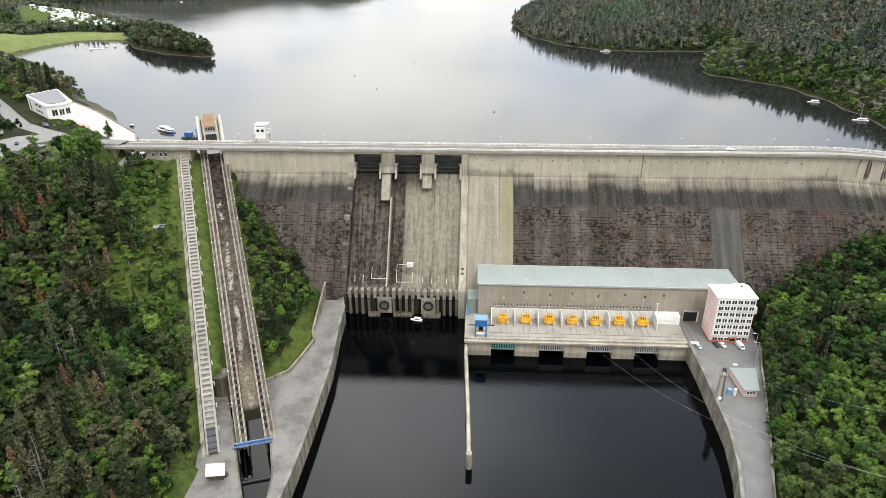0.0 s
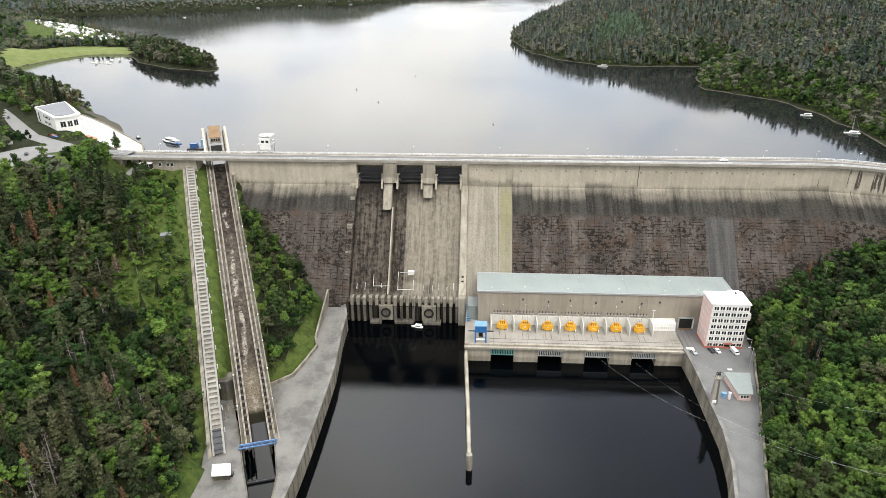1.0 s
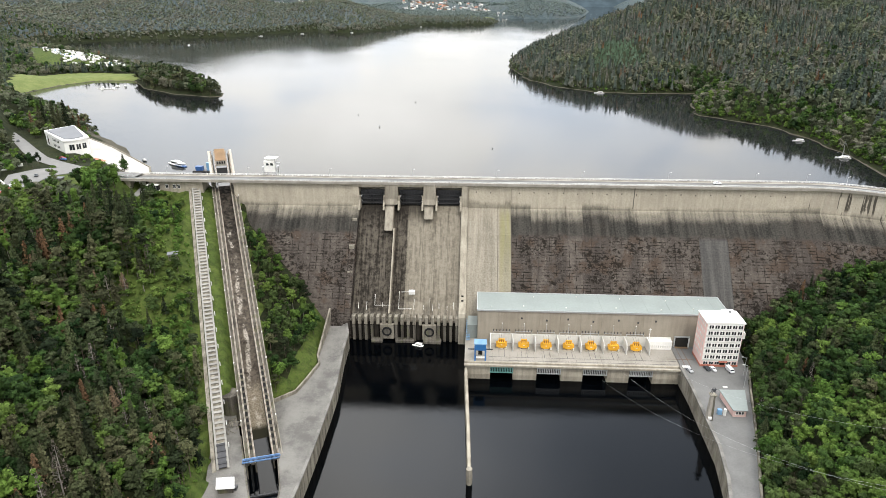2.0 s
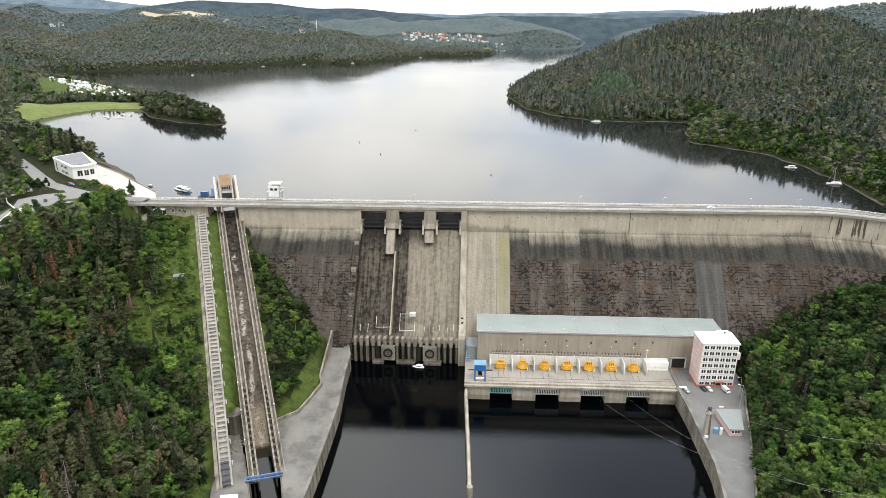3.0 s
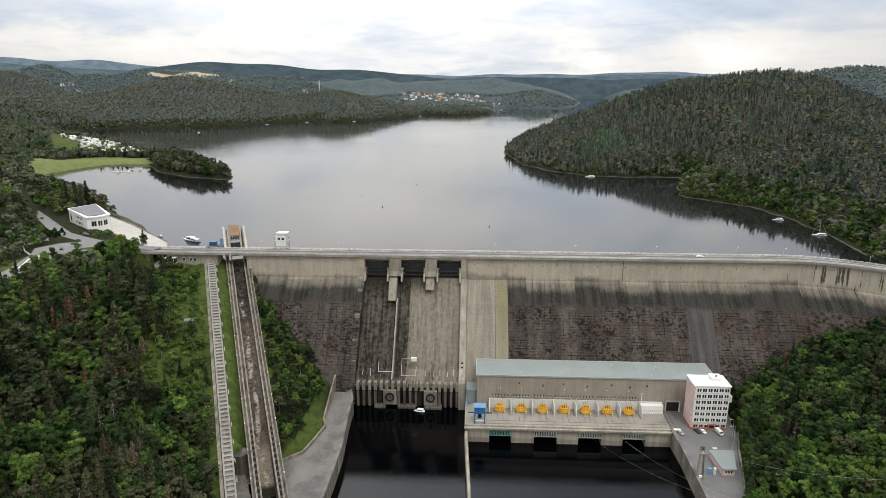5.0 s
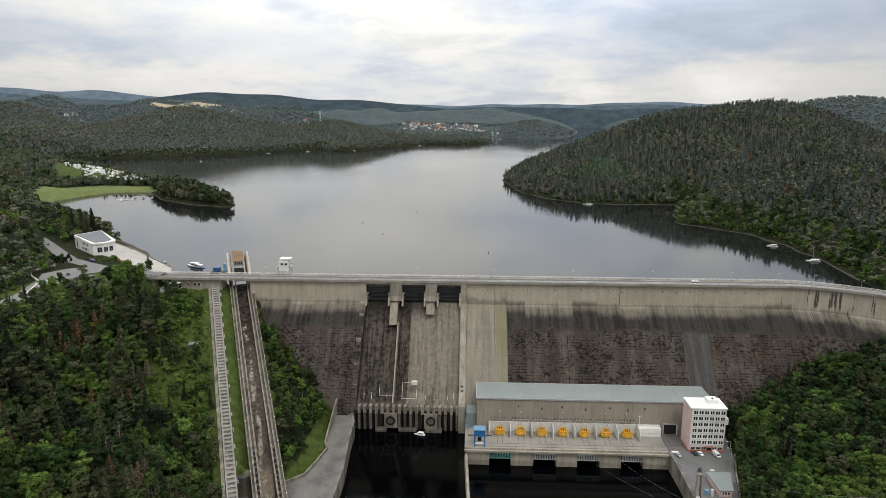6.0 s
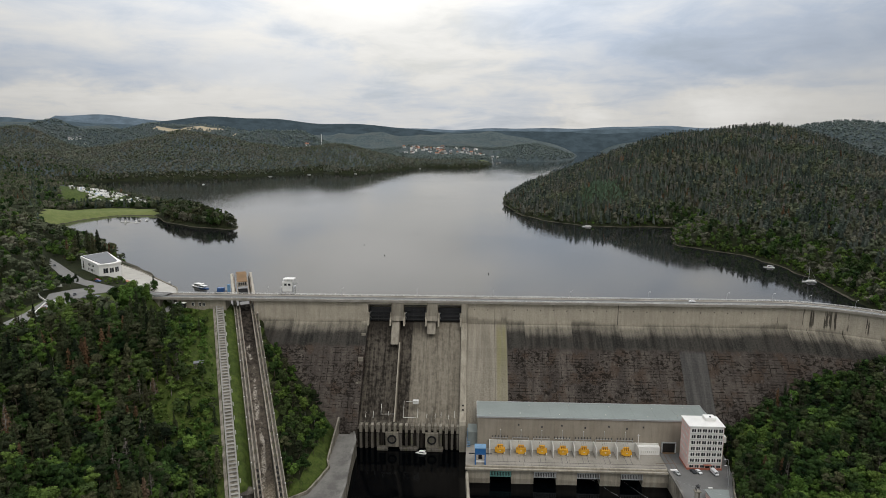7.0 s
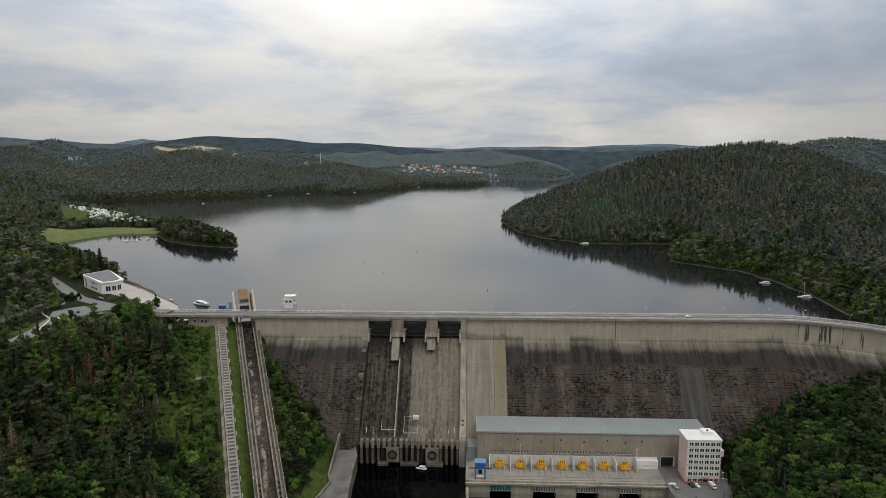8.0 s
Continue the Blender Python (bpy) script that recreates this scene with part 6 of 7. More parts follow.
def lamp_post(x, y, z, tall, arm, group):
    lamp = empty("street_lamp", "slim grey street lamp with a curved arm", "lamp", group, at=(x, y, z))
    bm = bmesh.new()
    add_rod(bm, (0, 0, 0), (0, 0, tall), 0.11, 6, 0.07)
    add_rod(bm, (0, 0, tall), (arm, 0, tall + 0.4), 0.06, 5)
    part("pole", bm, "galv", lamp)
    box_part("head", lamp, "white", min(arm, arm * 1.6), max(arm, arm * 1.6), -0.15, 0.15, tall + 0.3, tall + 0.5)
    return lamp


lamp_post(125.2, 246.6, QUAY_Z, 12.0, -1.6, "yard lamps")
lamp_post(128.8, 257.0, QUAY_Z, 10.0, -1.4, "yard lamps")
for x in (-190, -140, -90, -40, 10, 60, 110, 160, 188.8, 209.5, 232):
    lamp_post(x, 354.3 + crest_shift(x), 78.2, 5.0, 0.9, "crest lamps")
for k, x in enumerate((-150, -94, -20, 40, 100, 170)):
    sign = empty("marker_post", "short white marker post on the dam crest", "post", "marker posts", at=(x, 354.6 + crest_shift(x), 78.2))
    bm = bmesh.new()
    add_rod(bm, (0, 0, 0), (0, 0, 1.6), 0.1, 5)
    part("post", bm, "white", sign)
# overhead lines that sag across the lower pool
for k, (a, b, sag) in enumerate((((52, 262.5, 9.6), (118, 120, 62), 12), ((68, 262.5, 9.6), (128, 120, 58), 12), ((92, 262.5, 9.6), (150, 150, 58), 8))):
    line = empty("overhead_cable", "thin pale overhead cable hanging across the pool", "cable", "overhead cables")
    bm = bmesh.new()
    pts = []
    for i in range(25):
        t = i / 24
        pts.append(Vector(a).lerp(Vector(b), t) - Vector((0, 0, sag * 4 * t * (1 - t))))
    add_tube(bm, pts, 0.022, 4)
    part("wire", bm, "galv", line)

# ---- crest: crane portal ----
portal = empty("crest_gantry", "pale grey gantry crane on rails beside the crest road", "crane", at=(-127.0, 358.5, 75.5))
for x in (-4.6, 4.6):
    for y in (-1.6, 2.4):
        bm = bmesh.new()
        add_beam(bm, (x, y, -10.0), (x * 0.86, y, 7.5), 0.55, 0.55)
        part("leg", bm, "galv", portal)
    box_part("end_beam", portal, "galv", x * 0.9 - 0.35, x * 0.9 + 0.35, -2.2, 3.0, 7.0, 7.8)
box_part("cab", portal, "white", -3.4, 3.2, -1.8, 2.6, 4.4, 11.4, "pale machine house", bevel=0.2)
box_part("cab_roof", portal, "white", -2.7, 4.6, -2.2, 3.0, 12.6, 13.2)
for x in (-2.4, 3.8):
    box_part("roof_post", portal, "white", x - 0.15, x + 0.15, -0.2, 0.2, 11.4, 12.6)
for x in (-2.0, 0.6):
    box_part("cab_window", portal, "glass", x, x + 1.6, -1.9, -1.78, 8.6, 10.0)
box_part("side_arm", portal, "galv", 3.2, 6.0, 0.0, 0.6, 9.4, 10.0)
box_part("base_beam", portal, "steel", -5.2, 5.2, -2.2, -1.6, 2.4, 3.2)
box_part("crane_footing", dam, "concrete_worn", -134.0, -120.0, 354.06, 361.8, 60, 75.6)

# ---- abutment yard: road, hall, forecourt ----
approach = empty("approach_road", "pale asphalt road that winds to the crest", "road", kind="structure")
bm = bmesh.new()
road_line = [(-205.0, 349.6), (-228, 353), (-250, 362), (-268, 372), (-290, 386), (-312, 408), (-340, 438), (-366, 464), (-392, 488), (-425, 512)]
rings = []
for i, p in enumerate(road_line):
    a, b = Vector(road_line[max(i - 1, 0)]), Vector(road_line[min(i + 1, len(road_line) - 1)])
    n = Vector((a.y - b.y, b.x - a.x)).normalized() * (4.6 if i < 6 else 3.9)
    rings.append([bm.verts.new((p[0] + n.x, p[1] + n.y, 79.1)), bm.verts.new((p[0] - n.x, p[1] - n.y, 79.1))])
for p, q in zip(rings, rings[1:]):
    bm.faces.new((p[0], p[1], q[1], q[0]))
add_prism(bm, [(-262, 366), (-276, 360), (-284, 346), (-276, 330), (-268, 300), (-266, 276), (-256, 276), (-256, 300), (-254, 318), (-258, 345), (-244, 356)], 78.2, 79.06)
part("carriageway", bm, "road", approach)
ribbon("kerb_wall", [(-262, 300), (-272, 326), (-285, 338), (-296, 352), (-291, 362)], 0.5, 78.5, 79.7, "white", approach)
fence = empty("roadside_rail", "white steel rail at the road's bend", "railing")
ribbon("rail", [(-207, 346.4), (-228, 348), (-246, 353)], 0.15, 79.9, 80.2, "galv", fence)
for x, y, a in along([(-207, 346.4), (-228, 348), (-246, 353)], 3.5):
    box_part("post", fence, "galv", x - 0.1, x + 0.1, y - 0.1, y + 0.1, 78.4, 79.9)
court = empty("forecourt", "pale gravel forecourt sloping to the lake", "forecourt", kind="structure")
bm = bmesh.new()
add_prism(bm, APRON, 74.5, 76.0)
part("paving", bm, "sand", court)
for a, b in (((-299, 450), (-268, 434)), ((-286, 429), (-254, 420)), ((-274, 408), (-240, 406)), ((-252, 391), (-226, 392))):
    ribbon("paving_joint", [a, b], 0.25, 75.9, 76.01, "quay", court)
ribbon("shore_kerb", APRON[2:7], 0.9, 70, 76.5, "concrete_worn", court, "dark weathered stone edge")
bm = bmesh.new()
add_prism(bm, [(-264, 399), (-252, 391.5), (-250, 394), (-262, 402)], 75.9, 76.15)
part("terrace", bm, "terracotta", court, "red paved terrace")

club = empty("white_hall", "white two storey hall with a sweeping low roof", "building")
HALL_A, HALL_B, HALL_C, HALL_D = Vector((-282.5, 402.0)), Vector((-272.5, 414.5)), Vector((-301.0, 446.0)), Vector((-312.0, 428.0))
HALL_FRONT = [HALL_A.lerp(HALL_B, t) + Vector((5.0, -4.0)) * (4 * t * (1 - t)) * 0.45 for t in [k / 8 for k in range(9)]]
HALL_PLAN = [tuple(p) for p in HALL_FRONT] + [tuple(HALL_C), tuple(HALL_D)]


def hall_roof(x, y):
    """The roof dips in the middle and sweeps up towards its far corners."""
    return 87.6 + 1.5 * ((Vector((x, y)) - HALL_A).length / 48) ** 1.5


def grown(plan, by):
    mid = sum((Vector(p) for p in plan), Vector((0, 0))) / len(plan)
    return [tuple(Vector(p) + (Vector(p) - mid).normalized() * by) for p in plan]


def wall_patch(name, a, b, t0, t1, z0, z1, proud, mat, parent):
    """A flat piece set into the wall from a to b."""
    n = Vector(((b - a).y, -(b - a).x)).normalized()
    p, q = a.lerp(b, t0), a.lerp(b, t1)
    bm = bmesh.new()
    add_prism(bm, [tuple(p + n * proud), tuple(q + n * proud), tuple(q - n * 0.3), tuple(p - n * 0.3)], z0, z1)
    return part(name, bm, mat, parent)


bm = bmesh.new()
add_prism(bm, HALL_PLAN, 73, lambda x, y: hall_roof(x, y) - 0.1)
part("hall_wall", bm, "white", club)
bm = bmesh.new()
add_prism(bm, grown(HALL_PLAN, 0.8), 86.9, lambda x, y: hall_roof(x, y) + 0.05)
part("roof", bm, "white", club)
bm = bmesh.new()
add_prism(bm, grown(HALL_PLAN, -2.4), 87.5, lambda x, y: hall_roof(x, y) + 0.6)
part("roof_panel", bm, "solar", club)
for k in range(3):
    a, b = HALL_FRONT[1 + 2 * k], HALL_FRONT[3 + 2 * k] if k < 3 else HALL_FRONT[8]
    win = wall_patch("window_frame", a, b, 0.08, 0.92, 80.4, 84.6, 0.12, "offwhite", club)
    wall_patch("window", a, b, 0.16, 0.50, 80.7, 84.3, 0.2, "glass", win)
    wall_patch("window", a, b, 0.54, 0.86, 80.7, 84.3, 0.2, "glass", win)
for k in range(2):
    wall_patch("low_window", HALL_FRONT[5], HALL_FRONT[8], 0.3 + 0.25 * k, 0.42 + 0.25 * k, 77.2, 78.6, 0.1, "glass", club)
for r in range(2):
    for k in range(5):
        wall_patch("side_window", HALL_D, HALL_A, 0.40 + k * 0.075, 0.435 + k * 0.075, 80.2 + r * 3.8, 81.9 + r * 3.8, 0.08, "glass", club)
wall_patch("stair_window", HALL_D, HALL_A, 0.10, 0.15, 79.6, 86.0, 0.08, "glass", club)
wall_patch("string_course", HALL_FRONT[0], HALL_FRONT[8], 0.0, 1.0, 79.4, 79.8, 0.1, "offwhite", club)
for x, y in ((-275.2, 337.0), (-273.0, 340.2)):
    board = empty("notice_board", "white notice board on two posts by the road", "sign", "notice boards", at=(x - 14, y + 22, 79.0), turn=25)
    box_part("panel", board, "white", -1.4, 1.4, -0.06, 0.06, 1.0, 2.8)
    for s in (-1, 1):
        box_part("post", board, "steel", s * 1.1 - 0.06, s * 1.1 + 0.06, -0.05, 0.05, -0.3, 1.0)
for x, y in ((-252, 336), (-247.5, 338.5)):
    k = empty("kiosk", "small dark flat roofed kiosk below the road", "kiosk", at=(x, y, 77.5))
    box_part("kiosk_wall", k, "concrete_dark", -2, 2, -1.6, 1.6, -1.0, 2.4)
    box_part("kiosk_roof", k, "solar", -2.3, 2.3, -1.9, 1.9, 2.4, 2.65)
lane = empty("lane", "narrow pale lane that runs below the wing wall", "road", kind="structure")
bm = bmesh.new()
ll = [(-203.0, 349.0), (-202.5, 341), (-203, 332), (-204.5, 322), (-206.5, 312), (-210, 301), (-216, 290)]
rings = []
for i, p in enumerate(ll):
    a, b = Vector(ll[max(i - 1, 0)]), Vector(ll[min(i + 1, len(ll) - 1)])
    n = Vector((a.y - b.y, b.x - a.x)).normalized() * 2.4
    zz = max(float(ground_height(p[0] + n.x, p[1] + n.y)), float(ground_height(p[0] - n.x, p[1] - n.y)), float(ground_height(*p))) + 0.25
    rings.append([bm.verts.new((p[0] + n.x, p[1] + n.y, zz)), bm.verts.new((p[0] - n.x, p[1] - n.y, zz))])
for p, q in zip(rings, rings[1:]):
    bm.faces.new((p[0], p[1], q[1], q[0]))
part("lane_surface", bm, "road", lane)
hut = empty("hillside_hut", "small grey hut among bushes on the slope", "hut", at=(-154.0, 275.5, float(ground_height(-154.0, 275.5))), turn=20)
box_part("hut_wall", hut, "concrete_worn", -2.2, 2.2, -1.6, 1.6, -1.5, 2.6)
box_part("hut_roof", hut, "solar", -2.7, 2.7, -2.1, 2.1, 2.6, 2.9)

# ---- boats ----
def boat(name, label, x, y, turn, long, wide, cabin, z=LAKE_Z, hull="white"):
    b = empty(name, label, "boat", "boats on the water", at=(x, y, z), turn=turn)
    bm = bmesh.new()
    n = 9
    rings = []
    for i in range(n):
        t = i / (n - 1)
        half = wide / 2 * (1 - max(0, (t - 0.45) / 0.55) ** 2.2) * (0.86 + 0.14 * min(1, t * 4))
        half = max(half, 0.03)
        deck = 0.16 * long ** 0.75 * (0.55 + 0.25 * t * t)
        rings.append([bm.verts.new((px, (t - 0.5) * long, pz)) for px, pz in ((-half * 0.55, -0.3), (half * 0.55, -0.3), (half, deck), (-half, deck))])
    for p, q in zip(rings, rings[1:]):
        for i in range(4):
            bm.faces.new((p[i], p[(i + 1) % 4], q[(i + 1) % 4], q[i]))
    bm.faces.new(rings[0])
    bm.faces.new(rings[-1][::-1])
    part("hull", bm, hull, b)
    d0 = 0.16 * long ** 0.75 * 0.6
    if cabin:
        box_part("cabin", b, "white", -wide * 0.34, wide * 0.34, -long * 0.32, long * 0.18, d0, d0 + cabin, bevel=0.1)
        box_part("cabin_window", b, "glass", -wide * 0.35, wide * 0.35, -long * 0.28, long * 0.12, d0 + cabin * 0.4, d0 + cabin * 0.75)
        box_part("canopy", b, "white", -wide * 0.4, wide * 0.4, -long * 0.4, long * 0.1, d0 + cabin, d0 + cabin + 0.15)
    return b


boat("motor_boat", "white passenger boat moored by the forecourt", -216.0, 420.0, 60, 15.0, 4.4, 2.2)
boat("motor_boat", "dark blue hulled boat moored beside another", -211.5, 417.0, 60, 13.0, 3.8, 1.6, hull="carblue")
boat("motor_boat", "small white motor boat near the wooded shore", 261.0, 520.5, 70, 9.0, 2.8, 1.2)
boat("motor_boat", "small dark boat at the forecourt's edge", -243.5, 430.0, 60, 5.0, 1.9, 0.9, hull="cardark")
boat("motor_boat", "white work boat lying below the spillway", -32.8, 292.2, 80, 6.5, 2.4, 1.1, z=0.0)
sail = boat("sailing_boat", "white sailing boat with a bare mast", 267.5, 463.5, 75, 10.5, 3.0, 0.9)
bm = bmesh.new()
add_rod(bm, (0, 0.6, 1.0), (0, 0.6, 13.0), 0.11, 6, 0.07)
add_rod(bm, (0, 0.6, 2.0), (0, -3.8, 2.2), 0.09, 5)
part("mast", bm, "galv", sail)
bm = bmesh.new()
for p in ((0, 5.0, 1.0), (0, -5.0, 1.0), (1.4, 0, 1.0), (-1.4, 0, 1.0)):
    add_rod(bm, p, (0, 0.6, 12.6), 0.035, 4)
part("rigging", bm, "galv", sail)
barge = empty("work_pontoon", "blue work pontoon with two containers", "pontoon", at=(-188.0, 403.0, LAKE_Z))
box_part("deck", barge, "steel", -7, 6, -3, 3, -0.4, 1.0)
box_part("container", barge, "carblue", -5.4, -0.6, -1.4, 1.4, 1.0, 3.8)
box_part("tower", barge, "paleblue", 2.2, 4.0, -0.8, 0.8, 1.0, 6.4)
for k, (x, y, t) in enumerate(((-467, 776, 20), (-458, 786, 25), (-475, 792, 15), (-450, 800, 10), (-462, 802, 60), (-640, 1440, 0), (-838, 1651, 80), (-488, 1832, 70), (-575, 1740, 80), (-360, 1885, 60), (-190, 2200, 40), (60, 2690, 70), (110, 2750, 20), (143, 775, 80))):
    boat("moored_boat", "small white boat on the far water", x, y, t, 8.0 if k < 5 else 12.0, 2.8, 1.2)
jetty = empty("jetty", "pale floating jetty in the bay", "jetty")
for k in range(6):
    box_part("float", jetty, "offwhite", -478 + k * 5, -473.4 + k * 5, 783 - k * 1.4, 785 - k * 1.4, LAKE_Z - 0.3, LAKE_Z + 0.5)
buoys = [(-90, 560), (-120, 620), (-70, 700), (10, 480), (143, 740)]
for x, y in buoys:
    bo = empty("buoy", "small dark buoy afloat on the lake", "buoy", "buoys", at=(x, y, LAKE_Z))
    bm = bmesh.new()
    bmesh.ops.create_icosphere(bm, subdivisions=1, radius=0.55, matrix=Matrix.Translation((0, 0, 0.2)))
    add_rod(bm, (0, 0, 0.5), (0, 0, 1.8), 0.08, 5)
    part("float", bm, "steel", bo)

# ---- campsite and far houses ----
rng = random.Random(5)
caravans = []
for k in range(110):
    k_ = rng.uniform(0, 1)
    x, y = -560 - 160 * k_ + rng.uniform(-36, 36), 958 + 140 * k_ + rng.uniform(-32, 30)
    z = float(ground_height(x, y))
    if caravans:
        c = copy_thing(caravans[k % len(caravans)] if len(caravans) >= 3 else caravans[0], pose(x, y, z, 0, 0, rng.uniform(0, 180)))
        if k > 2:
            continue
    if len(caravans) < 3:
        c = empty("caravan", "white touring caravan on the lakeside campsite", "caravan", "caravans on the campsite", at=(x, y, z), turn=rng.uniform(0, 180))
        L = 5.5 + 1.2 * len(caravans)
        box_part("body", c, "white", -1.2, 1.2, -L / 2, L / 2, 0.5, 3.0, bevel=0.3)
        box_part("window", c, "glass", -1.22, 1.22, -L / 4, L / 4, 1.6, 2.3)
        box_part("awning", c, ("white", "offwhite", "paleblue")[len(caravans)], 1.22, 3.4, -L / 3, L / 3, 0.0, 2.4)
        caravans.append(c)


def house(x, y, turn, w_, l_, h_, wall, roof, label, group):
    z = float(ground_height(x, y))
    ho = empty("house", label, "house", group, at=(x, y, z), turn=turn)
    box_part("wall", ho, wall, -w_ / 2, w_ / 2, -l_ / 2, l_ / 2, -4, h_)
    bm = bmesh.new()
    add_extrusion(bm, [(-w_ / 2 - 0.5, h_), (0, h_ + w_ * 0.42), (w_ / 2 + 0.5, h_)], -l_ / 2 - 0.5, l_ / 2 + 0.5)
    bmesh.ops.rotate(bm, verts=bm.verts[:], cent=(0, 0, 0), matrix=Matrix.Rotation(radians(90), 3, "Z"))
    part("roof", bm, roof, ho)
    for k in range(3):
        yy = -l_ / 2 + (k + 0.5) * l_ / 3
        for s in (-1, 1):
            box_part("window", ho, "glass", s * w_ / 2 - 0.06, s * w_ / 2 + 0.06, yy - 0.8, yy + 0.8, h_ * 0.4, h_ * 0.4 + 1.8)
    return ho


for k in range(84):
    a = rng.uniform(0, 1)
    x, y = -330 + 420 * a + rng.uniform(-40, 40), 3060 + rng.uniform(-90, 110)
    house(x, y, rng.uniform(0, 180), rng.uniform(9, 13), rng.uniform(11, 18), rng.uniform(5, 8), rng.choice(("white", "offwhite", "white", "sand")), rng.choice(("rust", "solar", "offwhite", "terracotta", "solar")), "pale house with a pitched roof in a distant village", "houses of the far village")
for k in range(16):
    x, y = rng.uniform(-800, -480), rng.uniform(2480, 2650)
    house(x, y, rng.uniform(0, 180), 11, 15, 6, "white", rng.choice(("terracotta", "solar")), "white cottage on a distant wooded hill", "far cottages")
for k in range(14):
    x, y = rng.uniform(-2300, -1650), rng.uniform(2500, 2750)
    house(x, y, rng.uniform(0, 180), 13, 20, 7, "white", rng.choice(("terracotta", "solar")), "white farmhouse on a distant ridge", "far farms")
tower = empty("far_mast", "white lattice mast on a distant ridge", "mast", at=(-640, 2650, float(ground_height(-640, 2650))))
bm = bmesh.new()
add_rod(bm, (0, 0, -3), (0, 0, 45), 2.0, 6, 0.8)
part("mast_pole", bm, "white", tower)
# stony strip at the water's edge
shore = empty("shoreline", "pale stony strip along the reservoir's edge", "shore", kind="structure")
ring = [Vector(p) for p in LAKE]
for i, a in enumerate(ring):
    b = ring[(i + 1) % len(ring)]
    if min(a.y, b.y) < 356 or max(a.y, b.y) > 1100:
        continue
    bm = bmesh.new()
    n = max(2, int((b - a).length / 6))
    out = Vector((b.y - a.y, a.x - b.x)).normalized()
    prev = None
    for k in range(n + 1):
        p = a + (b - a) * (k / n)
        j = 0.6 * math.sin(p.x * 0.31) + 0.5 * math.sin(p.y * 0.47)
        row = [bm.verts.new((p.x - out.x * 1.5, p.y - out.y * 1.5, LAKE_Z - 0.2)), bm.verts.new((p.x + out.x * (0.3 + 0.8 * j), p.y + out.y * (0.3 + 0.8 * j), LAKE_Z + 0.45 + 0.3 * j))]
        if prev:
            bm.faces.new((prev[0], row[0], row[1], prev[1]))
        prev = row
    part("stony_edge", bm, "shore", shore)

# ---- trees ----
def leaf_tris(rng, centres, out, size, droop=0.0, loose=0.6):
    """One small triangle at each centre, roughly facing out, pointing the way it grows."""
    n = len(centres)
    out = out + rng.normal(0, loose, (n, 3))
    out /= np.linalg.norm(out, axis=1, keepdims=True) + 1e-9
    side = np.cross(out, rng.normal(0, 1, (n, 3)))
    side /= np.linalg.norm(side, axis=1, keepdims=True) + 1e-9
    along_ = np.cross(side, out)
    s = size * rng.uniform(0.6, 1.4, (n, 1))
    a = centres - side * s * 0.62 - along_ * s * 0.5
    b = centres + side * s * 0.62 - along_ * s * 0.5
    c = centres + along_ * s * 0.85
    c[:, 2] -= droop * s[:, 0]
    return np.stack([a, b, c], 1).reshape(-1, 3)


def lump(middle, rx, rz):
    """The dense inside of a clump of leaves, as eight bare triangles."""
    x, y, z = middle
    ring = [(x + rx, y, z), (x, y + rx, z), (x - rx, y, z), (x, y - rx, z)]
    out = []
    for k in range(4):
        p, q = ring[k], ring[(k + 1) % 4]
        out += [p, q, (x, y, z + rz), q, p, (x, y, z - rz)]
    return np.array(out, float)


def crown_broad(rng, n, tall, wide, size):
    k = rng.randint(8, 13)
    mids, radii = [], []
    for i in range(k):
        u = rng.uniform(0.36, 0.93)
        r = wide * math.sqrt(max(0.05, 1 - ((u - 0.52) / 0.52) ** 2)) * rng.uniform(0.35, 0.8)
        a = 2.4 * i + rng.uniform(-0.6, 0.6)
        mids.append((r * math.cos(a), r * math.sin(a), u * tall))
        radii.append(wide * rng.uniform(0.28, 0.5))
    mids, radii = np.array(mids), np.array(radii)
    pick = rng.choice(k, n, p=radii ** 2 / (radii ** 2).sum())
    d = rng.normal(0, 1, (n, 3))
    d[:, 2] += 0.4
    d /= np.linalg.norm(d, axis=1, keepdims=True)
    at = mids[pick] + d * (radii[pick] * rng.uniform(0.8, 1.08, n))[:, None] * np.array((1, 1, 0.8))
    leaves = leaf_tris(rng, at, d + np.array((0, 0, 0.25)), size, 0.1, 0.32)
    cores = [lump(m, r * 0.72, r * 0.6) for m, r in list(zip(mids, radii))[:: 1 if n > 250 else 3]] + [lump((0, 0, tall * 0.55), wide * 0.5, tall * 0.26)]
    if n <= 60:
        # far off, a crown is two or three uneven lumps with loose tufts
        few = 1 if n < 20 else 2
        big = [lump(mids[q] * np.array((0.5, 0.5, 0.85)), wide * (0.85 if few == 1 else 0.68), tall * 0.27) for q in range(few)]
        return np.concatenate([leaves[: 3 * max(4, n - 8 * few)]] + big)
    return np.concatenate([leaves] + cores)


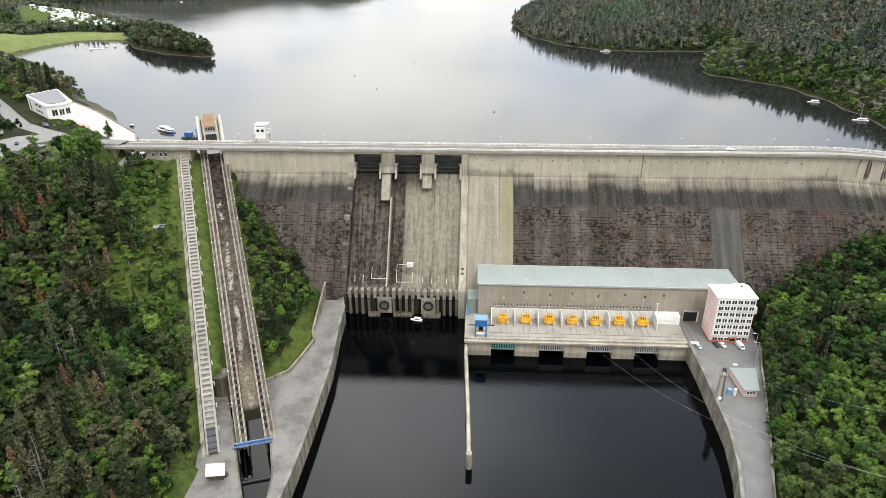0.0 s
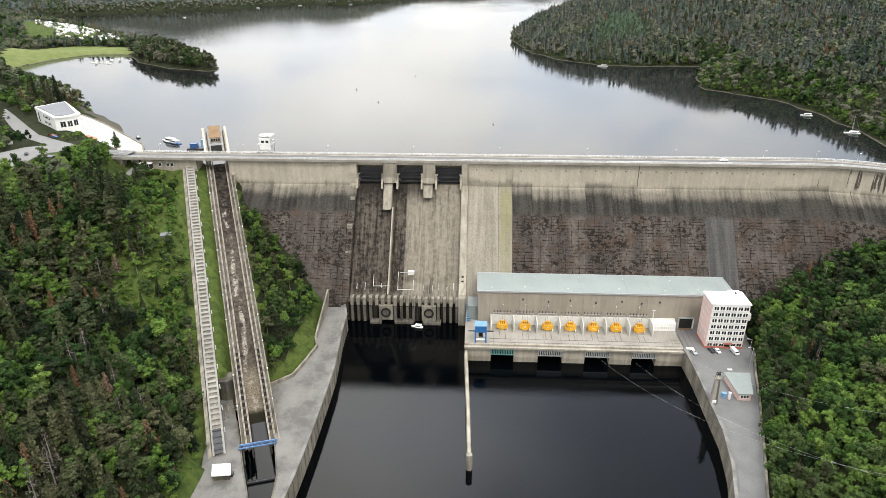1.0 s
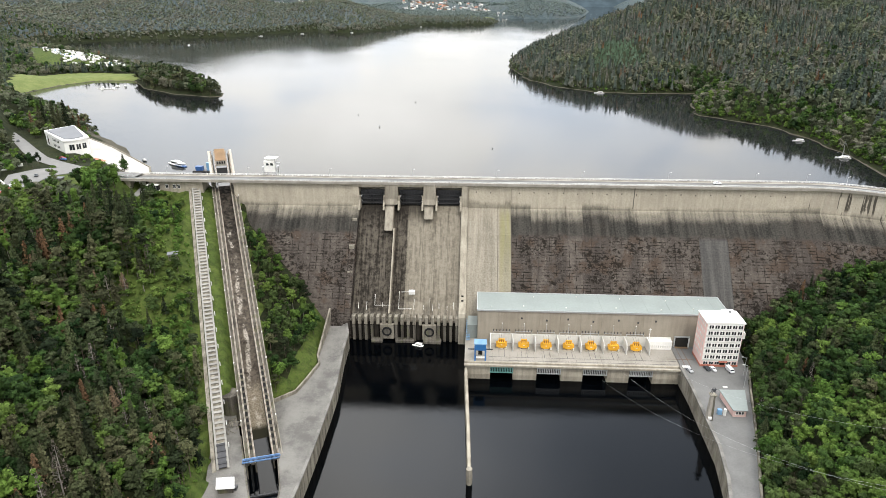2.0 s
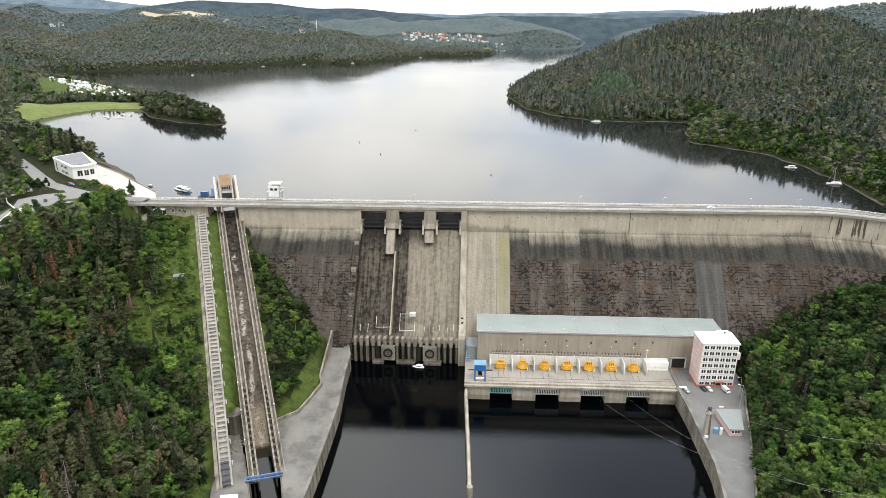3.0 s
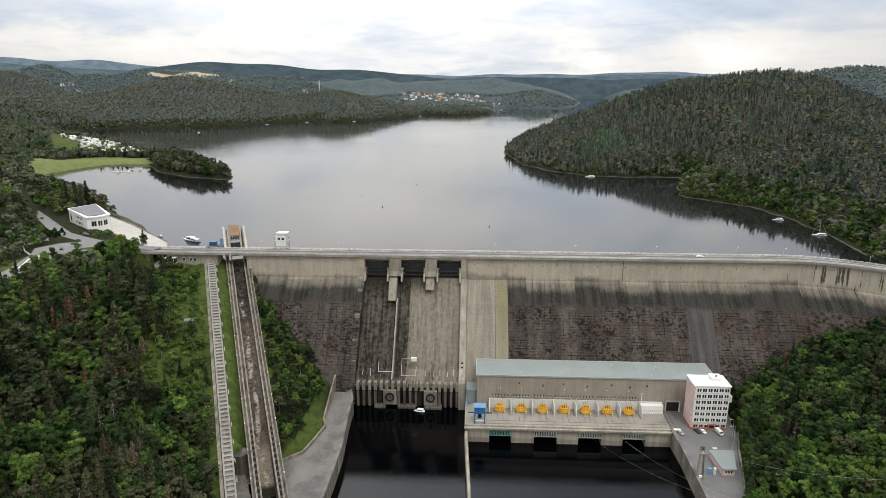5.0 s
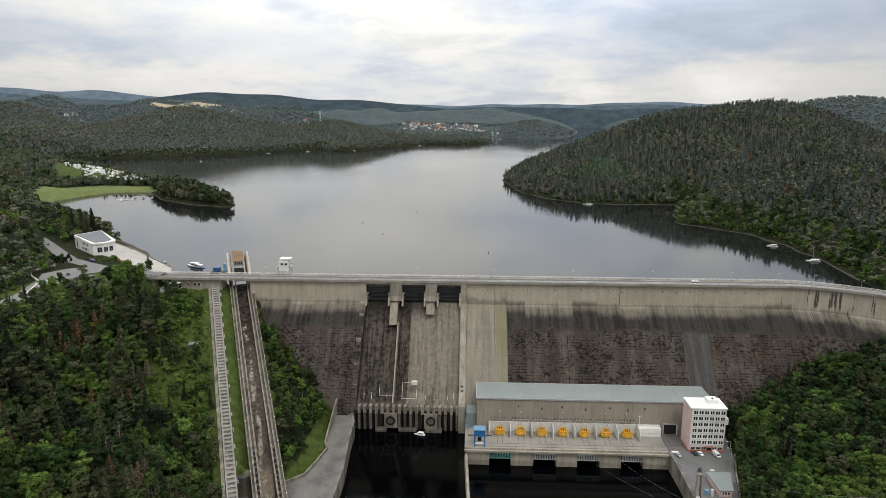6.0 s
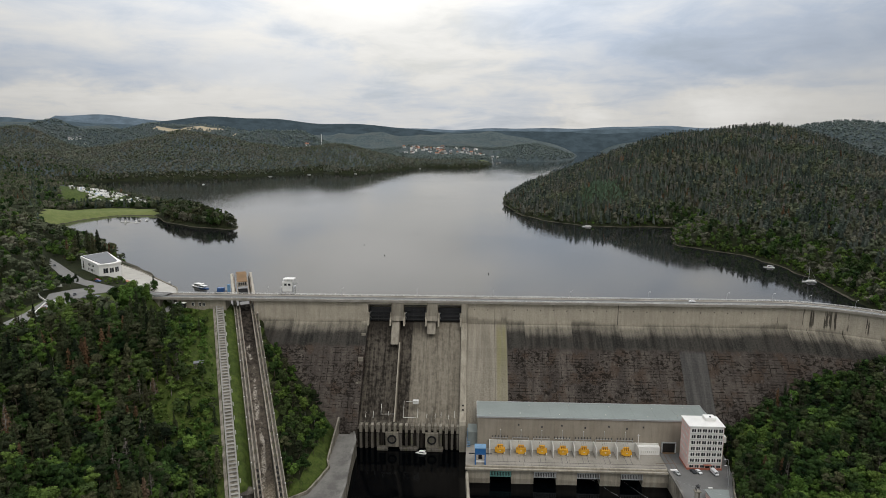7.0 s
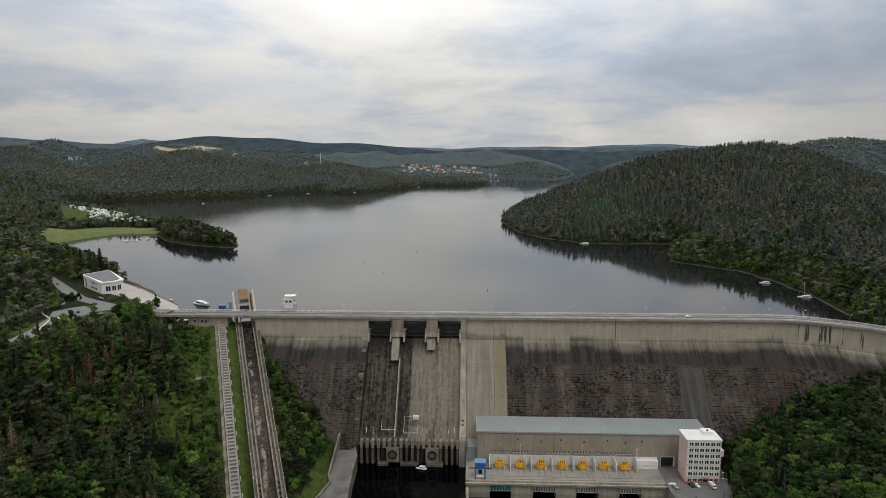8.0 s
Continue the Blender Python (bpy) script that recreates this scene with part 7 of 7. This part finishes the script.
def crown_cone(rng, n, tall, wide, size, foot=0.12, thin=0.0):
    t = rng.uniform(0, 1, n) ** 1.35
    levels = 10
    t = (np.floor(t * levels) + rng.uniform(0.0, 0.7, n)) / levels
    a = rng.uniform(0, math.tau, n)
    # boughs in whorls, with gaps between them
    whorl = np.floor(t * levels)
    a = a + 0.35 * np.sin(a * 5 + whorl * 2.1)
    lobe = 1 + 0.25 * np.sin(a * 3 + rng.uniform(0, 6)) * np.sin(t * 17)
    r = wide * (1 - t) ** 0.8 * (0.45 + thin + (0.55 - thin) * rng.uniform(0, 1, n) ** 0.7) * lobe
    z = tall * (foot + (1 - foot) * t) - r * 0.3
    at = np.stack([r * np.cos(a), r * np.sin(a), z], 1)
    out = np.stack([np.cos(a) * 0.8, np.sin(a) * 0.8, np.full(n, 0.75)], 1)
    leaves = leaf_tris(rng, at, out, size, 0.35, 0.3)
    if thin:
        return leaves
    core, fat = [], 0.42 if n > 60 else 0.85
    for k in range(6):
        p, q = [(wide * fat * math.cos(v), wide * fat * math.sin(v), tall * (foot + 0.06)) for v in (k / 6 * math.tau, (k + 1) / 6 * math.tau)]
        core += [p, q, (0, 0, tall * 0.92)]
    return np.concatenate([leaves if n > 60 else leaves[: 3 * max(4, n - 6)], np.array(core, float)])


def crown_pine(rng, n, tall, wide, size):
    k = rng.randint(8, 12)
    u = np.sort(rng.uniform(0.42, 1.0, k))
    a = 2.4 * np.arange(k) + rng.uniform(-0.5, 0.5, k)
    r = wide * np.minimum(1.2 - u, 0.75) * rng.uniform(0.5, 1.4, k)
    mids = np.stack([r * np.cos(a), r * np.sin(a), u * tall * 0.95], 1)
    big = wide * rng.uniform(0.36, 0.58, k)
    pick = rng.choice(k, n, p=big ** 2 / (big ** 2).sum())
    d = rng.normal(0, 1, (n, 3))
    d[:, 2] = np.abs(d[:, 2]) * 0.8 + 0.05
    d /= np.linalg.norm(d, axis=1, keepdims=True)
    at = mids[pick] + d * (big[pick] * rng.uniform(0.75, 1.08, n))[:, None] * np.array((1, 1, 0.6))
    leaves = leaf_tris(rng, at, d + np.array((0, 0, 0.2)), size, 0.1, 0.32)
    return np.concatenate([leaves] + [lump(m, q * 0.7, q * 0.4) for m, q in list(zip(mids, big))[:: 1 if n > 250 else 3]]) if n > 60 else leaves


def limb_tris(a, b, r0, r1, sides=4):
    """A tapered limb from a to b as bare triangles."""
    a, b = np.array(a, float), np.array(b, float)
    d = (b - a) / np.linalg.norm(b - a)
    s = np.cross(d, (0.3, 0.9, 0.2))
    s /= np.linalg.norm(s)
    t = np.cross(d, s)
    out = []
    for i in range(sides):
        u, v = i / sides * math.tau, (i + 1) / sides * math.tau
        p = [q + (s * math.cos(w_) + t * math.sin(w_)) * r for q, r, w_ in ((a, r0, u), (a, r0, v), (b, r1, v), (b, r1, u))]
        out += [p[0], p[1], p[2], p[0], p[2], p[3]]
    return np.array(out)


def trunk_tris(rng, tall, r, limbs, reach):
    out = [limb_tris((0, 0, -1.0), (rng.uniform(-0.3, 0.3), rng.uniform(-0.3, 0.3), tall * 0.86), r, r * 0.22, 5)]
    for i in range(limbs):
        z = tall * rng.uniform(0.35, 0.75)
        a = rng.uniform(0, math.tau)
        out.append(limb_tris((0, 0, z), (reach * math.cos(a), reach * math.sin(a), z + reach * rng.uniform(0.3, 0.9)), r * 0.4, r * 0.1, 3))
    return np.concatenate(out)


SPECIES = {  # shape, height, half width, leaf material, bark, leaf size
    "broad": (crown_broad, 11.5, 3.7, "broadleaf", "bark", 0.95),
    "fresh": (crown_broad, 9.0, 3.5, "fresh", "bark", 0.9),
    "bush": (crown_broad, 4.2, 2.4, "fresh", "bark", 0.75),
    "birch": (crown_broad, 13.0, 2.6, "fresh", "birch", 0.8),
    "spruce": (crown_cone, 15.0, 2.7, "conifer", "bark", 1.0),
    "pine": (crown_pine, 13.5, 2.9, "conifer", "bark", 0.95),
    "dry": (crown_cone, 12.5, 2.6, "dry", "bark", 0.8),
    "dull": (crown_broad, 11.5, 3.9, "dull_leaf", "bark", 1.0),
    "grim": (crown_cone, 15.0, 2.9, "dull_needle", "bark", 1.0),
    # pale and misty carry painted haze in their leaf colours
    "pale": (crown_broad, 11.5, 3.9, "hazed_leaf", "bark", 1.0),
    "misty": (crown_broad, 13.0, 5.4, "hazed_needle", "bark", 1.2),
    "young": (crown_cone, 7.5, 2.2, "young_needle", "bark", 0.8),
    "bare": (crown_cone, 13.5, 1.9, "greywood", "birch", 0.6),
}


def template(kind, n, seed, limbs=4):
    rng = np.random.RandomState(seed)
    shape, tall, wide, leaf, bark, size = SPECIES[kind]
    scale = size * math.sqrt(270 / n) ** 0.95 * (0.72 if n > 250 else 0.72 if n < 60 else 0.9)
    few = {"bare": 0.4, "dry": 0.9, "bush": 0.6}.get(kind, 1.0)
    loose = {"thin": 0.3} if kind == "bare" else {}
    leaves = shape(rng, int(n * few), tall * rng.uniform(0.9, 1.1), wide * rng.uniform(0.88, 1.15), scale, **loose)
    if limbs < 0 and kind == "bare":
        return leaves[: len(leaves) // 6 * 3], limb_tris((0, 0, -1.0), (rng.uniform(-0.4, 0.4), 0, tall), 0.24, 0.08, 3)
    if limbs < 0:
        return leaves, np.zeros((0, 3))
    return leaves, trunk_tris(rng, tall, 0.016 * tall, limbs, wide * 0.6)


def woodland(name, trees, detail, label, seed):
    """Many trees in one mesh. trees: rows of kind, x, y, z, scale."""
    rng = np.random.RandomState(seed)
    kinds = sorted({t[0] for t in trees})
    models = {k: [template(k, detail, seed * 31 + 7 * i + 100 * kinds.index(k), 3 if detail > 200 else 0 if detail > 60 else -1) for i in range(5 if detail > 100 else 3)] for k in kinds}
    mats, verts, index, hue = [], [], [], []
    for k in kinds:
        leaf, bark = SPECIES[k][3:5]
        for m in (leaf, bark):
            if m not in mats:
                mats.append(m)
        rows = np.array([t[1:] for t in trees if t[0] == k], float)
        which = rng.randint(0, len(models[k]), len(rows))
        turn = rng.uniform(0, math.tau, len(rows))
        for i, (leaves, trunk) in enumerate(models[k]):
            sel = rows[which == i]
            if not len(sel):
                continue
            a = turn[which == i]
            both = np.concatenate([leaves, trunk])
            tint = np.concatenate([np.full(len(leaves) // 3, mats.index(leaf)), np.full(len(trunk) // 3, mats.index(bark))])
            c, s = np.cos(a)[:, None], np.sin(a)[:, None]
            g = sel[:, 3:4]
            squash = rng.uniform(0.85, 1.2, (len(sel), 1))
            x = (both[None, :, 0] * c - both[None, :, 1] * s) * g * squash + sel[:, 0:1]
            y = (both[None, :, 0] * s + both[None, :, 1] * c) * g * squash + sel[:, 1:2]
            z = both[None, :, 2] * g / squash ** 0.5 + sel[:, 2:3]
            verts.append(np.stack([x, y, z], 2).reshape(-1, 3))
            index.append(np.tile(tint, len(sel)))
            hue.append(np.repeat(rng.uniform(0, 1, len(sel)), len(tint)))
    verts, index = np.concatenate(verts), np.concatenate(index)
    me = sheet_mesh(name, verts, np.arange(len(verts)).reshape(-1, 3), mats, index)
    me.attributes.new("tree_hue", "FLOAT", "FACE").data.foreach_set("value", np.concatenate(hue).astype(np.float32))
    return tagged(new(name, me), label, "woodland", kind="stuff")


ROAD_LINE = [(-205, 350), (-228, 353), (-250, 362), (-268, 372), (-290, 386), (-312, 408), (-340, 438), (-366, 464), (-392, 488), (-425, 512)]
CAR_PARK = [(-244, 356), (-262, 366), (-276, 360), (-284, 346), (-276, 330), (-268, 300), (-266, 276), (-256, 276), (-256, 300), (-254, 318), (-258, 345)]
COURT = [(-313, 499), (-269, 453), (-248, 415), (-223, 383), (-208, 365), (-204, 354), (-214, 356), (-229, 368), (-250, 393), (-266, 413), (-298, 462)]
HALL = [(-284, 399), (-270, 400), (-268, 416), (-300, 451), (-317, 430)]


def from_line(x, y, line):
    return signed_distance(x, y, line + line[::-1][1:-1])


def scatter(x0, x1, y0, y1, gap, seed):
    """Jittered places on the land where a tree can stand."""
    rng = np.random.RandomState(seed)
    x, y = np.meshgrid(np.arange(x0, x1, gap), np.arange(y0, y1, gap))
    x = x.ravel() + rng.uniform(-0.48, 0.48, x.size) * gap
    y = y.ravel() + rng.uniform(-0.48, 0.48, y.size) * gap
    z = ground_height(x, y)
    dl, dr = signed_distance(x, y, LAKE), signed_distance(x, y, RIVER)
    s, o = corridor(x, y, RAMP_TOP, RAMP_END)
    s2, o2 = corridor(x, y, TRACK_TOP, TRACK_END)
    ok = (dl > 1.0) & (dr > np.where(x > 0, 2.0, 4.5)) & (np.abs(from_line(x, y, ROAD_LINE)) > 7.5) & (signed_distance(x, y, CAR_PARK) > 4) & (signed_distance(x, y, COURT) > 3) & (signed_distance(x, y, HALL) > 4)
    ok &= ~((s > -0.25) & (s < 1.1) & (np.abs(o) < 9.5)) & ~((s2 > -0.2) & (s2 < 1.1) & (np.abs(o2) < 6.5))
    ok &= ~((s2 > -0.2) & (s2 < 1.1) & (o2 < 0) & (o > 0))
    shift = 24.0 * (np.maximum(0, x - 185) / 58.7) ** 2
    face = 345 - 0.8 * np.maximum(0, 70 - z) - shift
    ok &= ~((x > -222) & (x < 275) & (y > face - 3.2) & (y < 364))
    ok &= (signed_distance(x, y, [(-198, 347), (-207, 347), (-207, 333), (-199, 333)]) > 4)
    ok &= ~np.isin(zone(x, y, z), (2, 3))
    ok &= (z > 8)
    ok &= ~((zone(x, y, z) == 1) & (y > 700) & (rng.uniform(0, 1, len(x)) < 0.8))
    return x[ok], y[ok], z[ok], rng


def mixed(x, y, z, rng, mix, size=(0.75, 1.15), patch=60, seed=1):
    """Kinds for the places, drawn so that like stands near like."""
    kinds, share = list(mix), np.array(list(mix.values()), float)
    share = np.cumsum(share / share.sum())
    u = np.clip(0.5 + 0.33 * wavy(x, y, patch, seed) + rng.normal(0, 0.22, len(x)), 0, 0.999)
    u = np.argsort(np.argsort(u)) / max(1, len(u))
    pick = np.searchsorted(share, u, side="right").clip(0, len(kinds) - 1)
    return [(kinds[k], a, b, c - 0.2, rng.uniform(*size)) for k, a, b, c in zip(pick, x, y, z)]


# the slope left of the boat lift
x, y, z, rng = scatter(-420, -85, 95, 352, 4.8, 21)
s, o = corridor(x, y, TRACK_TOP, TRACK_END)
open_strip = (o > 0) & (o < 38 + 14 * wavy(x, y, 60, 31)) & (y > 228)
wing_foot = (x > -222) & (y > 318)
close = (-x < 0.72 * (y + 66) + 28)
hill = (o > 0) & close & ~open_strip & ~wing_foot
left_trees = mixed(x[hill], y[hill], z[hill], rng, {"bare": 4, "dry": 4.5, "spruce": 25, "pine": 27, "broad": 22, "birch": 9, "fresh": 9}, (0.72, 1.28), 55, 41)
few = (o > 0) & (open_strip | wing_foot) & close & (rng.uniform(0, 1, len(x)) < 0.5)
left_trees += mixed(x[few], y[few], z[few], rng, {"bush": 40, "fresh": 24, "spruce": 14, "broad": 14, "pine": 8}, (0.45, 0.85), 30, 42)
thin_out = np.random.RandomState(71)
left_trees = [(k if not (a < -206 and b > 285) else ("fresh", "dull", "fresh", "bush")[int(a * 7) % 4], a, b, c, g * (0.75 if a < -226 and b > 268 else 1.0)) for k, a, b, c, g in left_trees if not (a < -206 and b > 285 and thin_out.uniform() < (0.9 if b > 318 else 0.5))]
woodland("woodland", left_trees, 410, "mixed green woodland with brown dead conifers on a steep bank", 5)
ux_, uy_, uz_, urng = scatter(-330, -95, 100, 345, 4.4, 64)
us, uo = corridor(ux_, uy_, TRACK_TOP, TRACK_END)
under = (uo > 0) & ~((ux_ < -200) & (uy_ > 282)) & ~((uo < 38 + 12 * wavy(ux_, uy_, 50, 66)) & (uy_ > 222)) & (uo > 14) & (-ux_ < 0.72 * (uy_ + 66) + 20) & ~((ux_ > -222) & (uy_ > 318))
woodland("shrubs", mixed(ux_[under], uy_[under], uz_[under], urng, {"bush": 40, "broad": 45, "pine": 15}, (0.35, 0.62), 26, 65), 110, "dark leafy undergrowth between the trees", 22)
bx, by, bz, brng = scatter(-250, -92, 150, 350, 2.2, 29)
bs, bo = corridor(bx, by, TRACK_TOP, TRACK_END)
grow = (bo > 0) & (((bo < 62) & (by > 225)) | (bo < 16) | ((bx > -222) & (by > 318))) & (brng.uniform(0, 1, len(bx)) < 0.62 + 0.3 * wavy(bx, by, 25, 33))
woodland("shrubs", mixed(bx[grow], by[grow], bz[grow], brng, {"bush": 74, "fresh": 18, "broad": 8}, (0.2, 0.6), 22, 34), 90, "rough green scrub on an open slope", 15)
single = [t for t in mixed(*[a[(o < 0)] for a in (x, y, z)], rng, {"broad": 46, "fresh": 30, "pine": 20, "birch": 4}, (0.62, 1.0), 30, 43)]

# the bank right of the yard
x, y, z, rng = scatter(96, 330, 80, 352, 4.3, 22)
seen = x < 0.72 * (y + 66) + 18
x, y, z = x[seen], y[seen], z[seen]
low_bank = y < 205 + 25 * wavy(x, y, 60, 36)
edge_d = signed_distance(x, y, RIVER)
front = (edge_d < 20) & (y > 150) & (y < 300)
right_all = mixed(x[low_bank], y[low_bank], z[low_bank], rng, {"fresh": 62, "broad": 34, "pine": 4}, (0.6, 1.0), 50, 37)
right_all += mixed(x[~low_bank], y[~low_bank], z[~low_bank], rng, {"fresh": 20, "broad": 44, "pine": 24, "spruce": 8, "dry": 1.5, "bare": 2.5}, (0.66, 1.05), 70, 44)
front = np.concatenate([front[low_bank], front[~low_bank]])
single += [t for t, f in zip(right_all, front) if f]
woodland("woodland", [t for t, f in zip(right_all, front) if not f], 350, "dense leafy green woodland on a steep bank", 6)

x, y, z, rng = scatter(84, 170, 60, 302, 2.8, 57)
d = signed_distance(x, y, RIVER)
ok = (d > 0.8) & (d < 8) & (rng.uniform(0, 1, len(x)) < 0.7) & (x < 0.72 * (y + 66) + 18)
woodland("shrubs", mixed(x[ok], y[ok], z[ok], rng, {"bush": 70, "fresh": 20, "broad": 10}, (0.45, 0.8), 30, 58), 170, "leafy green bushes along the yard wall", 19)

# trees that stand apart: each one a thing
MODELS = {}
LABELS = {"broad": "full green broadleaf tree", "fresh": "light green leafy tree", "pine": "dark green pine with an uneven crown", "birch": "slender birch with pale bark",
          "spruce": "dark green conical spruce", "dry": "brown dead conifer", "bare": "grey leafless tree", "bush": "low green bush"}


def tree_thing(kind, x, y, z, scale, turn, variant, group, where):
    key = (kind, variant)
    if key not in MODELS:
        leaves, trunk = template(kind, 640, 900 + 13 * variant + sum(map(ord, kind)), 6)
        root = empty("tree", LABELS[kind] + where, "tree", group)
        for nm, v, m in (("crown", leaves, SPECIES[kind][3]), ("trunk", trunk, SPECIES[kind][4])):
            ob = new(nm, sheet_mesh(nm, v, np.arange(len(v)).reshape(-1, 3), [m]))
            ob.parent = root
        root.matrix_world = Matrix.LocRotScale((x, y, z), Euler((0, 0, turn)), Vector((scale,) * 3))
        MODELS[key] = root
        return root
    root = copy_thing(MODELS[key], Matrix.LocRotScale((x, y, z), Euler((0, 0, turn)), None))
    root.scale = (scale,) * 3
    return tagged(root, LABELS[kind] + where, group=group)


rng = np.random.RandomState(77)
rng.shuffle(single)
for i, (k, x, y, z, sc) in enumerate(single[:290]):
    tree_thing(k, x, y, z, sc, rng.uniform(0, 6.28), i % 3, "trees on the banks", " beside the quay")
if len(single) > 290:
    woodland("woodland", single[290:], 300, "green trees on a steep bank below the dam", 7)
for k, x, y, sc in (("fresh", -213, 314, 1.6), ("fresh", -218, 321, 1.55), ("broad", -212, 325, 1.35), ("fresh", -220, 331, 1.6), ("fresh", -213, 335, 1.5), ("broad", -225, 322, 1.15), ("spruce", -226, 372, 0.75), ("broad", -220, 361, 0.8),
                    ("broad", -235, 313, 0.9), ("fresh", -229, 305, 1.0), ("broad", -240, 303, 0.9), ("fresh", -250, 306, 1.0), ("broad", -246, 291, 1.1), ("broad", -252, 316, 0.8), ("fresh", -237, 295, 1.0), ("pine", -243, 326, 0.7),
                    ("spruce", -326, 468, 1.5), ("spruce", -334, 474, 1.65), ("spruce", -341, 468, 1.45), ("spruce", -331, 484, 1.6), ("spruce", -346, 480, 1.6), ("pine", -338, 462, 1.3), ("dry", -350, 470, 1.4)):
    tree_thing(k, x, y, float(ground_height(x, y)) - 0.2, sc, x, 1, "trees by the crest road", " by the road")

x, y, z, rng = scatter(-345, -226, 352, 500, 4.2, 30)
ok = (rng.uniform(0, 1, len(x)) < 0.45) & (x > -322) & (y > 372)
woodland("shrubs", mixed(x[ok], y[ok], z[ok], rng, {"bush": 80, "fresh": 20}, (0.35, 0.7), 30, 35), 150, "green bushes between the road and the hall", 16)

# upstream, left: behind the road, round the bay, the peninsula
x, y, z, rng = scatter(-760, -205, 290, 700, 6.5, 23)
ok = ((x < -322) | (x < -278) & (y < 372)) & (np.abs(np.arctan2(x, y + 60)) < 0.75)
woodland("woodland", mixed(x[ok], y[ok], z[ok], rng, {"dry": 2, "pine": 14, "dull": 38, "broad": 12, "fresh": 34}, (0.6, 0.95), 90, 45), 90, "dark pines and green trees above the reservoir", 8)
x, y, z, rng = scatter(-470, -285, 690, 900, 6.0, 24)
ok = signed_distance(x, y, LAKE) > 2
woodland("woodland", mixed(x[ok], y[ok], z[ok] - 1.0, rng, {"pine": 40, "dull": 34, "broad": 20, "spruce": 6}, (0.95, 1.25), 40, 46), 140, "pine wood covering a narrow peninsula", 9)
x, y, z, rng = scatter(-1500, -440, 700, 1560, 9.0, 25)
ok = (signed_distance(x, y, LAKE) > 2) & ((signed_distance(x, y, CAMP) > 0) | (rng.uniform(0, 1, len(x)) < 0.3)) & (np.abs(np.arctan2(x, y + 60)) < 0.72)
woodland("woodland", mixed(x[ok], y[ok], z[ok], rng, {"dry": 2, "dull": 62, "broad": 24, "grim": 6, "fresh": 6}, (0.65, 1.0), 120, 47), 44, "wooded shore round the bay", 10)

x, y, z, rng = scatter(-660, -470, 905, 950, 6.5, 55)
ok = (signed_distance(x, y, LAKE) > 1) & (y < 946)
woodland("woodland", mixed(x[ok], y[ok], z[ok], rng, {"dull": 45, "broad": 35, "grim": 20}, (0.7, 1.05), 40, 56), 90, "row of trees between the meadow and the campsite", 18)

# upstream, right: the near bank and the big headland
x, y, z, rng = scatter(196, 760, 364, 830, 6.2, 26)
ok = np.arctan2(x, y + 60) < 0.72
low = z < 84 + 5 * wavy(x, y, 70, 50)
woodland("woodland", mixed(x[ok & low], y[ok & low], z[ok & low], rng, {"fresh": 26, "dull": 34, "broad": 40}, (0.55, 0.9), 60, 48), 90, "light green trees along the reservoir shore", 11)
woodland("woodland", mixed(x[ok & ~low], y[ok & ~low], z[ok & ~low], rng, {"broad": 12, "grim": 38, "dull": 36, "dry": 2, "bare": 12}, (0.65, 1.05), 90, 49), 60, "dark mixed wood with grey dead trees on a hillside", 12)
x, y, z, rng = scatter(190, 330, 366, 700, 3.2, 59)
d = signed_distance(x, y, LAKE)
ok = (d < 11) & (rng.uniform(0, 1, len(x)) < 0.6)
woodland("shrubs", mixed(x[ok], y[ok], z[ok], rng, {"bush": 70, "fresh": 30}, (0.4, 0.75), 30, 60), 80, "light green bushes at the water's edge", 20)
x, y, z, rng = scatter(45, 1250, 770, 1500, 6.6, 27)
ok = (np.arctan2(x, y + 60) < 0.72) & ~((x > 250) & (y < 830))
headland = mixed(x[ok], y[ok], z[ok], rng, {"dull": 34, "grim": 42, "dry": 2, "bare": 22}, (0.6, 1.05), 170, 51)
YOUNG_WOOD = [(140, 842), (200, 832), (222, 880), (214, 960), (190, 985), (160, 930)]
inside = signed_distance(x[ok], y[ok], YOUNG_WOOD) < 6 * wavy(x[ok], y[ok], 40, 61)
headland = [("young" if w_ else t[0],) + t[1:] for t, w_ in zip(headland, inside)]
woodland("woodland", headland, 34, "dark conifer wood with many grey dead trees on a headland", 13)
x, y, z, rng = scatter(40, 290, 690, 1130, 3.6, 62)
d = signed_distance(x, y, LAKE)
ok = (d < 10) & (rng.uniform(0, 1, len(x)) < 0.6)
woodland("shrubs", mixed(x[ok], y[ok], z[ok], rng, {"bush": 60, "dull": 40}, (0.35, 0.7), 40, 63), 60, "light green bushes round the foot of the headland", 21)

# far hills across the water, distance haze put into their leaf colours
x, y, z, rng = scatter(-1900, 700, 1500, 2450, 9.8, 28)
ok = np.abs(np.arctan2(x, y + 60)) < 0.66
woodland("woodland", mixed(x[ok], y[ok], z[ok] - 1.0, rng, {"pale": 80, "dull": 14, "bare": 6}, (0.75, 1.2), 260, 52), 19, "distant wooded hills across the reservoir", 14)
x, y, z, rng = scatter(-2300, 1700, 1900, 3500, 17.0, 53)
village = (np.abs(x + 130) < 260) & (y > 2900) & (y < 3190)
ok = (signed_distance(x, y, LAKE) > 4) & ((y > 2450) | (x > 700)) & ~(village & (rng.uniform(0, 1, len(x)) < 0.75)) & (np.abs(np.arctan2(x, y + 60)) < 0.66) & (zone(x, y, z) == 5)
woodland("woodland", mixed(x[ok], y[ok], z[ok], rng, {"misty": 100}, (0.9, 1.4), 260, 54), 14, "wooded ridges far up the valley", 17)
